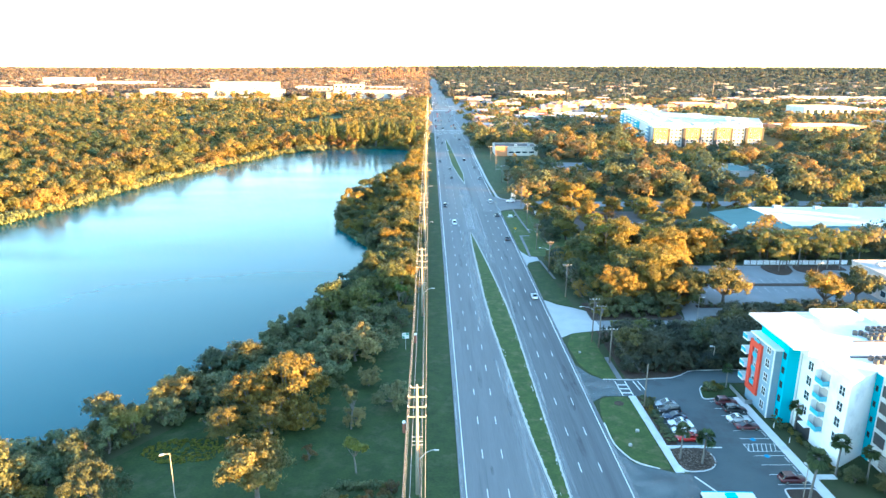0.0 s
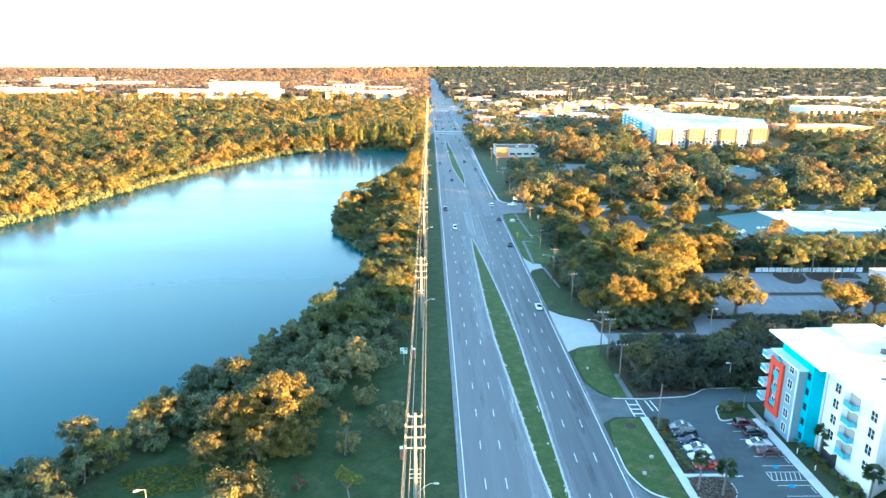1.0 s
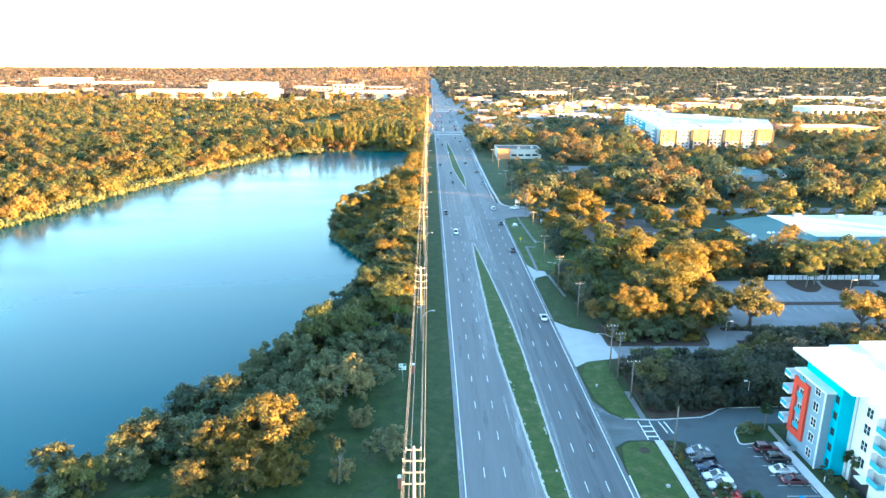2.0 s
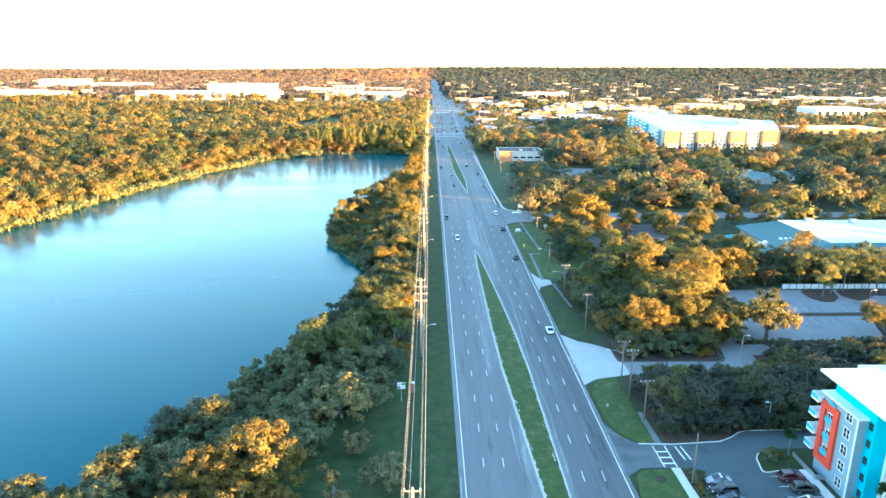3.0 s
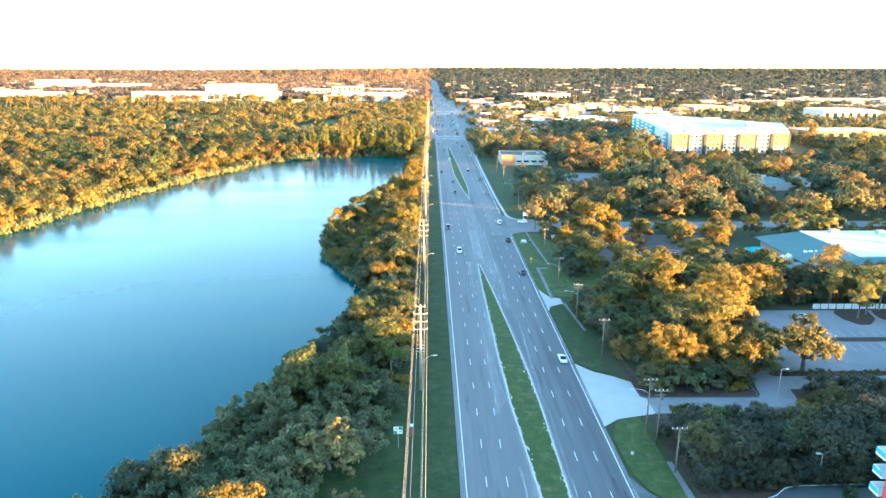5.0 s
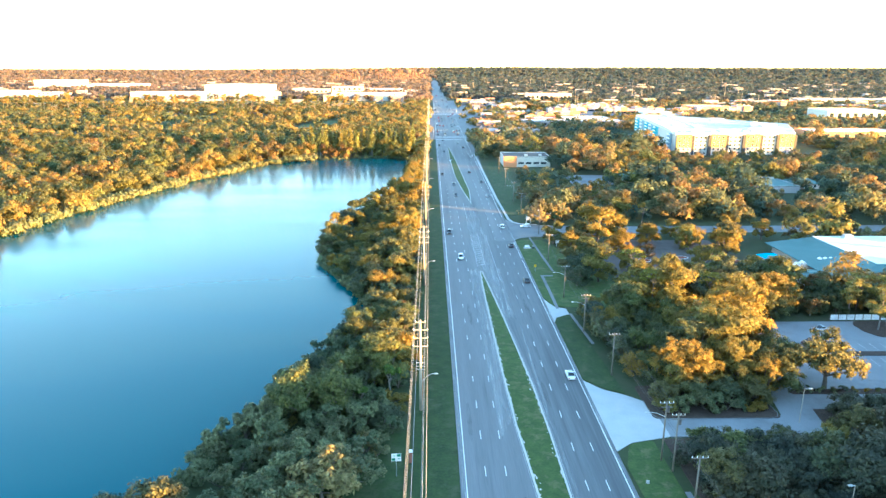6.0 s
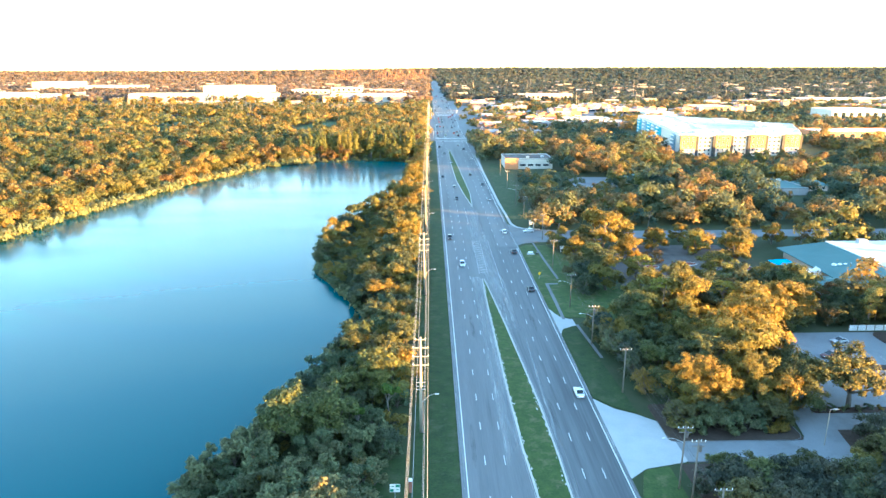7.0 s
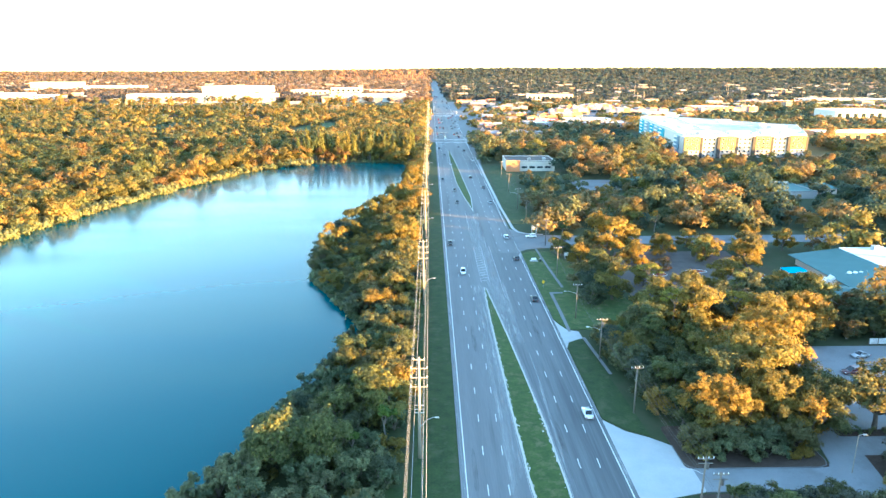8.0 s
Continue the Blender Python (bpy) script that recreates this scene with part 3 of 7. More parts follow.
structure("pavement_building", Build().slab([(66.2, 60), (68.0, 60), (68.0, 130), (66.2, 130)], -0.2, 0.17), PAVE, "concrete pavement along the apartments", "pavement")
structure("pavement_south", Build().slab([(43.7, 102.5), (45.3, 102.5), (45.0, 131), (43.4, 131)], -0.2, 0.09), PAVE, "concrete pavement beside a lawn", "pavement")
# two pavements in a darker material, in place of tree shade on concrete
structure("pavement_middle", Build().slab([(43.2, 138.9), (44.4, 138.9), (44.2, 151), (43.2, 151)], -0.2, 0.09), OLDLOT, "concrete pavement with the trees' shade in its darker colour", "pavement")
structure("pavement_north", Build().slab([(42.0, 214), (42.7, 214), (41.2, 236), (40.4, 236)], -0.2, 0.09), OLDLOT, "concrete pavement with the trees' shade in its darker colour", "pavement")
structure("pavement_bend", Build().slab([(41.3, 325.5), (42.1, 325.5), (42.8, 298.2), (43.6, 278), (42.7, 277.6), (41.9, 298)], -0.2, 0.09), OLDLOT, "narrow worn pavement across grass", "pavement")
structure("pavement_jog", Build().slab([(37.4, 240), (38.3, 240), (38.7, 255.5), (38.9, 271.6), (42.2, 271.9), (42.2, 273.1), (37.9, 273.0), (37.7, 255.5)], -0.2, 0.09), OLDLOT, "narrow worn pavement across grass", "pavement")
structure("bus_pad", Build().slab([(34.95, 229), (36.2, 233), (40.4, 235.5), (40.4, 239.9), (37.3, 241.6), (36.0, 245), (34.95, 249)], -0.2, 0.07), CONCRETE, "pale concrete pad beside the road", "pavement")
structure("pavement_far", Build().slab([(35.3, 600), (35.2, 500), (35.3, 407), (36.1, 360), (37.6, 353.5), (41, 350), (48.5, 348.6), (48.5, 349.8), (41.4, 351.3), (38.6, 354.6), (37.3, 361), (36.5, 407), (36.5, 500), (36.6, 600)], -0.2, 0.09), CONCRETE, "pale concrete pavement curving into the side road", "pavement")
lawn1 = rounded([(36.7, 130.2), (35.2, 122), (35.0, 111.5), (37.2, 105.6), (43.35, 102.6), (43.35, 130.8)], 2.4)
structure("lawn_south", Build().slab(lawn1, -0.2, 0.10), MEDGRASS, "green lawn between road and car park", "grass")
structure("lawn_middle", Build().slab(rounded([(37.9, 166.0), (35.5, 158.6), (36.0, 147.7), (37.5, 142.3), (40, 139.2), (43.1, 138.8), (43.0, 167.4)], 1.0), -0.2, 0.08), MEDGRASS, "green lawn beside the driveway", "grass")
structure("lawn_north", Build().slab([(35.1, 193.5), (39, 189), (43.0, 186.6), (42.2, 203), (39.9, 235.4), (36.2, 232.6), (35.1, 228)], -0.2, 0.06), GRASS, "grass verge beside the road", "grass")
structure("lawn_bend", Build().slab([(35.1, 250), (36.1, 245.6), (37.4, 242.2), (56, 240), (62, 262), (54, 296), (46, 322), (38, 322), (35.1, 318)], -0.2, 0.05), MEDGRASS, "open dark green lawn by the side road", "grass")
structure("lawn_far", Build().slab([(35.1, 366), (37.5, 424), (39.3, 520), (44, 556), (60, 545), (52, 470), (52, 420), (46, 372)], -0.2, 0.05), GRASS, "green roadside lawn", "grass")
crs = Build()
for x in (42.3, 44.6):
    line([(x, 131.2), (x, 138.2)], 0.25, crs, 0.06)
for y in (132.4, 134.3, 136.2):
    line([(42.3, y), (44.6, y)], 0.45, crs, 0.06)
line([(46.5, 138.0), (46.9, 133.5)], 0.3, crs, 0.06)
line([(47.6, 138.0), (48.0, 133.5)], 0.3, crs, 0.06)
structure("crosswalk", crs, PAINT, "white ladder crossing at the driveway", "road marking")
bays = Build()
for k in range(11):
    y = 128.2 - 2.95 * k
    if 108.5 < y < 112:
        continue
    line([(60.2, y), (66.1, y)], 0.12, bays, 0.058)
for y in (109.0, 111.5):
    line([(60.0, y), (66.1, y)], 0.12, bays, 0.058)
for k in range(7):
    line([(60.0 + k * 0.85, 109.0), (60.9 + k * 0.85, 111.5)], 0.12, bays, 0.058)
line([(60.0, 109), (60.0, 111.5)], 0.12, bays, 0.058)
line([(52.6, 110.4), (55.4, 110.4)], 0.3, bays, 0.058)
line([(46.6, 101.2), (49.2, 95.8)], 0.35, bays, 0.058)
for k in range(7):
    line([(47.4, 127.8 - 2.85 * k), (52.6, 127.8 - 2.85 * k)], 0.1, bays, 0.058)
structure("bay_lines", bays, PAINT, "white parking bay lines", "road marking")
bays2 = Build()
for k in range(17):
    for y in (199.6, 208.9):
        line([(86 + 2.9 * k, y), (86.3 + 2.9 * k, y + 4.6)], 0.14, bays2, 0.053)
structure("bay_lines_north", bays2, WORNPAINT, "faded parking bay lines", "road marking")
for nm, (x0, x1, y0, y1) in (("planting_island_1", (80, 124, 185.6, 187.9)), ("planting_island_2", (104, 128, 205.7, 208.2)), ("planting_island_4", (45.9, 72.6, 175.4, 190))):
    structure(nm, Build().slab(rounded([(x0, y0), (x1, y0), (x1, y1), (x0, y1)], 1.2), -0.1, 0.16), MULCH, "dark mulch planting bed in the car park", "planting bed")
for nm, pts in (("fence_bed_1", [(119.0, 226.6), (119.0, 221.4), (121.2, 217.2), (124.6, 217.6), (128.4, 221.6), (130.2, 228.6), (120.6, 228.8)]), ("fence_bed_2", [(130.6, 226.0), (130.2, 222.4), (132.8, 218.4), (136.4, 219.4), (140.6, 223.6), (148.4, 222.4), (149.0, 228.6), (131.8, 228.8)])):
    structure(nm, Build().slab(rounded(pts, 1.0), -0.1, 0.16), MULCH, "dark mulch bed before the fence", "planting bed")
structure("hedge_bed", Build().slab([(45.1, 111), (47.3, 111), (47.3, 130.8), (45.1, 130.8)], -0.1, 0.14), MULCH, "mulch bed under the hedge", "planting bed")
structure("kerb_strip", Build().slab([(45.0, 110.2), (52.4, 110.2), (52.4, 111.0), (45.0, 111.0)], -0.1, 0.2), PAVE, "broad concrete kerb", "kerb")
isl = rounded([(45.1, 102.4), (50.2, 102.9), (52.4, 105.4), (52.2, 110.1), (45.1, 110.1)], 2.0)
structure("rock_bed", Build().slab(isl, -0.1, 0.18), MULCH, "planted bed covered in rocks", "planting bed")
structure("lot_island", Build().slab(rounded([(59.2, 129.0), (66.1, 130.4), (69, 131), (69, 136.9), (63, 136.6), (60.4, 134.4)], 1.4), -0.1, 0.2), GRASS, "kerbed grass corner of the car park", "grass")


def kerb_line(name, pts, w=0.16, top=0.17, mat=None):
    b = Build()
    for a, c in zip(pts, pts[1:]):
        a, c = Vector(a), Vector(c)
        d = (c - a).normalized()
        o = Vector((-d.y, d.x)) * w / 2
        b.slab([tuple(a - o), tuple(c - o + d * 0.05), tuple(c + o + d * 0.05), tuple(a + o)], -0.1, top)
    return structure(name, b, mat or PAVE, "pale concrete kerb", "kerb")


kerb_line("kerb_north", [(39.8, 138.95), (46.4, 138.7), (56, 139.6), (58.5, 140.8), (61, 142.8), (63, 143.4), (76, 143.8)])
kerb_line("kerb_island", rounded([(59.2, 129.0), (66.1, 130.4), (69, 131), (69, 136.9), (63, 136.6), (60.4, 134.4)], 1.4)[25:] + rounded([(59.2, 129.0), (66.1, 130.4), (69, 131), (69, 136.9), (63, 136.6), (60.4, 134.4)], 1.4)[:6], 0.22, 0.23)
kerb_line("kerb_lane", [(45.9, 183), (45.9, 177.4), (46.5, 175.9), (47.8, 175.3), (70.4, 175.3), (71.9, 175.9), (72.6, 177.4), (72.6, 184)], 0.14, 0.18, OLDLOT)
kerb_line("kerb_lawn_south", lawn1[9:21], 0.22, 0.16)
kerb_line("kerb_rocks", [*isl[:16]], 0.2, 0.24)
structure("grove_bed", Build().slab([(45.2, 139.4), (56, 140.1), (58.5, 141.3), (61, 143.3), (76, 144.3), (98, 146), (98, 163), (80, 163.2), (70, 168.4), (45.2, 167.8)], -0.1, 0.07), MULCH, "dark leaf litter under the trees", "planting bed")
structure("grove_bed_north", Build().slab([(78.5, 165), (140, 165), (140, 179), (81, 179)], -0.1, 0.09), MULCH, "dark leaf litter under the trees", "planting bed")
kerb_line("kerb_lane_south", [(46.9, 168.4), (66, 168.8), (70, 168.9), (76, 165.4), (82, 162.8)], 0.14, 0.16, OLDLOT)

for nm, x, y, a, b in (("mulch_island_1", 94, 294.5, 3.6, 2.0), ("mulch_island_2", 113, 289, 3.2, 2.6), ("mulch_island_3", 80, 291, 2.4, 1.8)):
    oval = [(x + a * math.cos(q), y + b * math.sin(q)) for q in np.linspace(0, math.tau, 21)[:-1]]
    structure(nm, Build().slab(oval, -0.1, 0.16), REDMULCH, "oval planting bed of red mulch", "planting bed")
    kerb_line("kerb_" + nm, [*oval, oval[0]], 0.25, 0.2)

isl_lot = rounded([(59.6, 90.0), (66.0, 90.0), (66.0, 97.4), (60.6, 97.4)], 0.8)
structure("lot_bed", Build().slab(isl_lot, -0.1, 0.16), MULCH, "small mulch bed at the end of the bays", "planting bed")
kerb_line("kerb_lot_bed", [*isl_lot, isl_lot[0]], 0.25, 0.21)
structure("pavement_stub", Build().slab([(67.3, 100.2), (71.6, 100.2), (71.6, 101.5), (67.3, 101.5)], -0.1, 0.1), PAVE, "short concrete path to the building", "pavement")
# ---- trees ----
def leaves(rng, blobs, per, size, low=-0.35, wild=0.34, shell=0.17, heart=None, whole=0.5, droop=0.25):
    """Loose leafy sprays on and in a set of clumps (centre, radii). They lie on the clumps and hang a little; their normals follow clump and crown."""
    out, soft = [], []
    heart = np.array(heart if heart is not None else np.mean([c for c, r in blobs], axis=0) - np.array((0, 0, 1.5)))
    for c, r in blobs:
        n = int(per * (0.7 + 0.6 * rng.random()))
        d = rng.normal(size=(n * 3, 3))
        d /= np.linalg.norm(d, axis=1)[:, None]
        d = d[d[:, 2] > low][:n]
        n = len(d)
        p = np.array(c) + np.array(r) * d * np.clip(0.86 + shell * rng.normal(size=(n, 1)), 0.2, 1.7)
        o = p - heart
        o /= np.linalg.norm(o, axis=1)[:, None]
        soft_n = (1 - whole) * d + whole * o + wild * rng.normal(size=(n, 3))
        soft.append(np.repeat(soft_n / np.linalg.norm(soft_n, axis=1)[:, None], 3, axis=0))
        nor = 0.7 * d + 0.4 * o + 0.42 * rng.normal(size=(n, 3)) + np.array((0, 0, 0.25))
        nor /= np.linalg.norm(nor, axis=1)[:, None]
        t = 0.7 * rng.normal(size=(n, 3)) - np.array((0, 0, droop))
        t -= nor * np.sum(t * nor, axis=1)[:, None]
        t /= np.linalg.norm(t, axis=1)[:, None]
        b = np.cross(nor, t)
        s = size * (0.5 + 1.0 * rng.random((n, 1)))
        out.append(np.stack([p + t * s * 1.15, p - t * s * 0.6 + b * s * 0.58, p - t * s * 0.6 - b * s * 0.58], axis=1).reshape(-1, 3))
    return np.concatenate(out), np.concatenate(soft)


def crown_blobs(rng, R, H, base, n, flat=0.75, r_low=0.17, r_high=0.36):
    """Small clumps on the upper sides of a few uneven lobes, which together make a broad dome."""
    k = max(3, int(n / 11))
    lobes = []
    for i in range(k):
        a = i * 2.4 + rng.random() * 0.9
        q = math.sqrt((i + 0.3) / k) * 0.72
        top = math.sqrt(1 - 0.75 * q * q)
        lr = R * rng.uniform(0.30, 0.44)
        z = base + (H - base) * (top * rng.uniform(0.26, 0.78)) - lr * 0.2
        lobes.append((Vector((R * q * math.cos(a), R * q * math.sin(a), z)), lr))
    for i in range(max(2, k // 2) if base < 2.0 else 0):
        a = i * math.tau / max(2, k // 2) + rng.random()
        lr = R * rng.uniform(0.28, 0.36)
        lobes.append((Vector((R * 0.58 * math.cos(a), R * 0.58 * math.sin(a), base * 0.6 + lr * 0.75)), lr))
    k = len(lobes)
    out = []
    for i in range(n):
        c, lr = lobes[i % k]
        d = Vector(rng.normal(size=3))
        d.normalize()
        if d.z < -0.45:
            d.z = -d.z
        p = c + Vector((d.x * lr, d.y * lr, d.z * lr * flat)) * rng.uniform(0.55, 1.18)
        r = R * rng.uniform(r_low, r_high)
        out.append(((p.x, p.y, max(p.z, base * 0.8 + 0.2)), (r * rng.uniform(0.8, 1.25), r * rng.uniform(0.8, 1.25), r * flat * rng.uniform(0.8, 1.3))))
    return out


def limbs(rng, blobs, H, base, r0, reach=10):
    """A trunk that forks into limbs and twigs, all grown together."""
    b = Build()
    lean = (rng.normal() * 0.25, rng.normal() * 0.25)
    fork = (lean[0], lean[1], base * 0.9)
    b.bent([(0, 0, -0.3), (lean[0] * 0.4, lean[1] * 0.4, base * 0.5), fork], [r0 * 1.25, r0, r0 * 0.85], 8)
    top = 16
    for c, r in blobs[:reach]:
        mid = (fork[0] * 0.5 + c[0] * 0.5 + rng.normal() * 0.3, fork[1] * 0.5 + c[1] * 0.5 + rng.normal() * 0.3, fork[2] * 0.55 + c[2] * 0.45)
        n = len(b.v)
        b.bent([fork, mid, c], [r0 * 0.55, r0 * 0.32, r0 * 0.08], 5, top)
        for k in range(2):
            tip = (c[0] + rng.normal() * r[0] * 0.5, c[1] + rng.normal() * r[1] * 0.5, c[2] + r[2] * (0.3 + 0.4 * rng.random()))
            b.bent([mid, tip], [r0 * 0.2, r0 * 0.04], 4, n + 5)
    return b


def make_tree(name, label, seed, R, H, base, n, per, size, leaf, bark, r0=0.3, low=-0.6, flat=0.85, clump=(0.10, 0.21), droop=0.25, whole=0.5):
    rng = np.random.default_rng(seed)
    blobs = crown_blobs(rng, R, H, base, n, flat, *clump)
    t = thing(name, label, "tree")
    part("trunk", limbs(rng, blobs, H, base, r0), bark, t, smooth=True)
    V, N = leaves(rng, blobs, per, size, low, 0.40, 0.27, whole=whole, droop=droop)
    part("crown", quads("crown", V, leaf, 3, N), leaf, t)
    return t


def make_palm(seed, H, label, fan=1.9, count=26):
    """A fan palm: a slim bowed trunk and a round head of drooping fronds with split tips."""
    rng = np.random.default_rng(seed)
    t = thing("palm_tree", label, "palm tree")
    bow = rng.normal() * 0.3
    part("trunk", Build().bent([(0, 0, -0.2), (bow * 0.3, 0, H * 0.4), (bow, 0, H * 0.8), (bow, 0, H)], [0.24, 0.17, 0.16, 0.2], 8), PALEBARK, t, smooth=True)
    V = []
    for i in range(count):
        a, up = rng.random() * math.tau, rng.uniform(-0.7, 1.1)
        o = Vector((math.cos(a) * math.cos(up), math.sin(a) * math.cos(up), math.sin(up)))
        sd = Vector((-math.sin(a), math.cos(a), 0))
        c = Vector((bow, 0, H))
        for k in range(-3, 4):
            tip = c + o * fan * (1 - 0.05 * abs(k)) + sd * k * 0.26 * fan * 0.55 + Vector((0, 0, -0.35 * fan * (0.4 + abs(k) * 0.12)))
            root = c + o * fan * 0.35
            mid = (root + tip) / 2 + Vector((0, 0, 0.12))
            w = sd * 0.09 * fan
            V += [root, mid - w, tip, mid + w]
    part("crown", quads("crown", np.array([tuple(v) for v in V]), PALMLEAF), PALMLEAF, t)
    return t


def make_pine(seed, H, label, leaf, bark, low=0.36):
    """A slender pine: a bare stem and a tufted, layered head."""
    rng = np.random.default_rng(seed)
    t = thing("pine_tree", label, "tree")
    blobs = [((rng.normal() * 1.5, rng.normal() * 1.5, H * (low + (0.98 - low) * rng.random())), (1.35, 1.35, 0.75)) for i in range(18)]
    b = Build().bent([(0, 0, -0.2), (0.1, 0.1, H * 0.5), (0, 0, H * 0.97)], [0.24, 0.17, 0.05], 8)
    for c, r in blobs:
        b.bent([(0, 0, c[2] - 0.5), c], [0.07, 0.02], 4)
    part("trunk", b, bark, t, smooth=True)
    part("crown", quads("crown", leaves(rng, blobs, 190, 0.22, -0.6)[0], leaf, 3), leaf, t)
    return t


def make_umbrella(seed, H):
    """A tall tree with a bare pale stem, rising limbs and a flat, tiered top."""
    rng = np.random.default_rng(seed)
    t = thing("pine_tree", "tall pale-stemmed tree with a flat yellow-green top", "tree")
    blobs = [((3.4 * math.sqrt((i + 0.4) / 15) * math.cos(2.4 * i), 3.4 * math.sqrt((i + 0.4) / 15) * math.sin(2.4 * i), H * (0.95 - 0.012 * i + 0.03 * rng.normal())), (0.95, 0.95, 0.32)) for i in range(15)]
    b = Build().bent([(0, 0, -0.2), (0.15, 0.1, H * 0.4), (0, 0, H * 0.66)], [0.22, 0.17, 0.13], 8)
    for c, r in blobs:
        b.bent([(0, 0, H * 0.62), (c[0] * 0.5, c[1] * 0.5, H * 0.80), c], [0.10, 0.06, 0.02], 4)
    part("trunk", b, PALEBARK, t, smooth=True)
    V, N = leaves(rng, blobs, 80, 0.2, -0.6)
    part("crown", quads("crown", V, GOLDLEAF, 3, N), GOLDLEAF, t)
    return t


def make_cypress(seed, H):
    """A tall narrow waterside tree with a pointed crown."""
    rng = np.random.default_rng(seed)
    t = thing("cypress_tree", "tall narrow yellow-green cypress by the water", "tree")
    blobs = [((rng.normal() * 0.5, rng.normal() * 0.5, H * f), (2.2 * (1.1 - f), 2.2 * (1.1 - f), 1.3)) for f in np.linspace(0.28, 0.97, 13)]
    part("trunk", Build().bent([(0, 0, -0.2), (0.1, 0, H * 0.5), (0, 0, H * 0.95)], [0.28, 0.18, 0.04], 8), PALEBARK, t, smooth=True)
    part("crown", quads("crown", leaves(rng, blobs, 170, 0.28, -0.7, droop=-0.3)[0], GREENLEAF, 3), GREENLEAF, t)
    return t


def template(seed, R, H, n, per, size, base=0.15, low=-0.2, clump=(0.12, 0.25)):
    rng = np.random.default_rng(seed)
    return leaves(rng, crown_blobs(rng, R, H, H * base, n, 0.9, *clump), per, size, low, 0.22, 0.13, (0, 0, H * 0.25), 0.55, 0.1)


def woods(name, spots, forms, label, mat):
    """Many far trees as one object. spots: x, y, size, ground height."""
    rng = np.random.default_rng(len(spots))
    out, soft, tone = [], [], []
    for x, y, s, z in spots:
        V, N = forms[rng.integers(len(forms))]
        a = rng.random() * math.tau
        ca, sa = math.cos(a) * s, math.sin(a) * s
        out.append(np.stack([V[:, 0] * ca - V[:, 1] * sa + x, V[:, 0] * sa + V[:, 1] * ca + y, V[:, 2] * s * rng.uniform(0.88, 1.12) + z], axis=1))
        soft.append(np.stack([N[:, 0] * math.cos(a) - N[:, 1] * math.sin(a), N[:, 0] * math.sin(a) + N[:, 1] * math.cos(a), N[:, 2]], axis=1))
        tone.append(np.full(len(V), rng.random(), np.float32))
    me = quads(name, np.concatenate(out), mat, 3, np.concatenate(soft))
    me.attributes.new("tree_tone", "FLOAT", "POINT").data.foreach_set("value", np.concatenate(tone))
    return tagged(new(name, me), label, "woods", kind="stuff")


oaks = [make_tree("oak_tree", "broad oak tree with dense olive foliage", 10 + i, 5.0, 9.0 + i * 0.4, 1.3, 84, 98, 0.22, OAKLEAF, BARK, 0.3) for i in range(5)]
darkoaks = [make_tree("live_oak", "dense dark grey-green live oak, in places standing in for shade", 140 + i, 5.0, 9.0 + i * 0.5, 1.0, 84, 98, 0.22, DARKLEAF, BARK, 0.28, -0.7) for i in range(3)]
bigoaks = [make_tree("oak_tree", "great spreading oak with dense olive foliage", 110 + i, 6.6, 11.0 + i, 1.4, 150, 120, 0.19, OAKLEAF, BARK, 0.42, clump=(0.08, 0.17)) for i in range(3)]
mossy = [make_tree("oak_tree", "old oak with grey hanging moss and bare limbs", 120 + i, 6.4, 11.0, 1.6, 150, 76, 0.19, MOSSLEAF, PALEBARK, 0.42, clump=(0.07, 0.15), droop=0.8) for i in range(2)]
# grove oaks carry their shade in the dark leaf colour
groveoaks = [make_tree("live_oak", "dense live oak with the grove's deep shade in its leaf colour", 150 + i, 5.0, 8.6 + i * 0.5, 0.8, 84, 84, 0.22, SHADEDLEAF, BARK, 0.26, -0.7) for i in range(3)]
lotoaks = [make_tree("oak_tree", "round dense oak with a golden top", 160 + i, 5.2, 9.2, 2.0, 96, 110, 0.20, MOSSLEAF, BARK, 0.30, -0.6, clump=(0.09, 0.19)) for i in range(2)]
greens = [make_tree("oak_tree", "broad oak tree with yellow-green foliage", 170 + i, 4.8, 9.2 + i * 0.6, 1.2, 84, 96, 0.22, GREENLEAF, BARK, 0.28) for i in range(2)]
greys = [make_tree("willow_tree", "grey-green drooping shoreline tree", 30 + i, 3.6, 6.0 + 0.5 * i, 0.8, 60, 70, 0.22, GREYLEAF, BARK, 0.2, -0.8, 0.95, (0.09, 0.20), 1.1) for i in range(3)]
rusts = [make_tree("autumn_tree", "small tree with thin rust-brown foliage", 40 + i, 3.4, 7.0 + 0.5 * i, 1.6, 60, 44, 0.19, RUSTLEAF, PALEBARK, 0.2) for i in range(2)]
limes = [make_tree("young_tree", "slender young tree with fresh green leaves", 50 + i, 1.7, 6.4, 2.8, 34, 58, 0.16, LIMELEAF, PALEBARK, 0.1, clump=(0.10, 0.22)) for i in range(2)]
bushes = [make_tree("bush", "rounded dark green bush", 60 + i, 2.6, 3.4 + 0.4 * i, 0.3, 34, 52, 0.21, GREYLEAF if i else OAKLEAF, BARK, 0.1, clump=(0.11, 0.24)) for i in range(3)]
bares = [make_tree("bare_tree", "pale grey thinly leaved tree", 70 + i, 3.6, 5.6, 0.7, 90, 60, 0.16, PALELEAF, PALEBARK, 0.16, -0.8, droop=0.6, clump=(0.07, 0.15)) for i in range(2)]
slims = [make_tree("slim_tree", "slender pale tree with a small golden crown", 75, 2.1, 8.6, 3.6, 40, 56, 0.19, OAKLEAF, PALEBARK, 0.13, clump=(0.09, 0.20))]
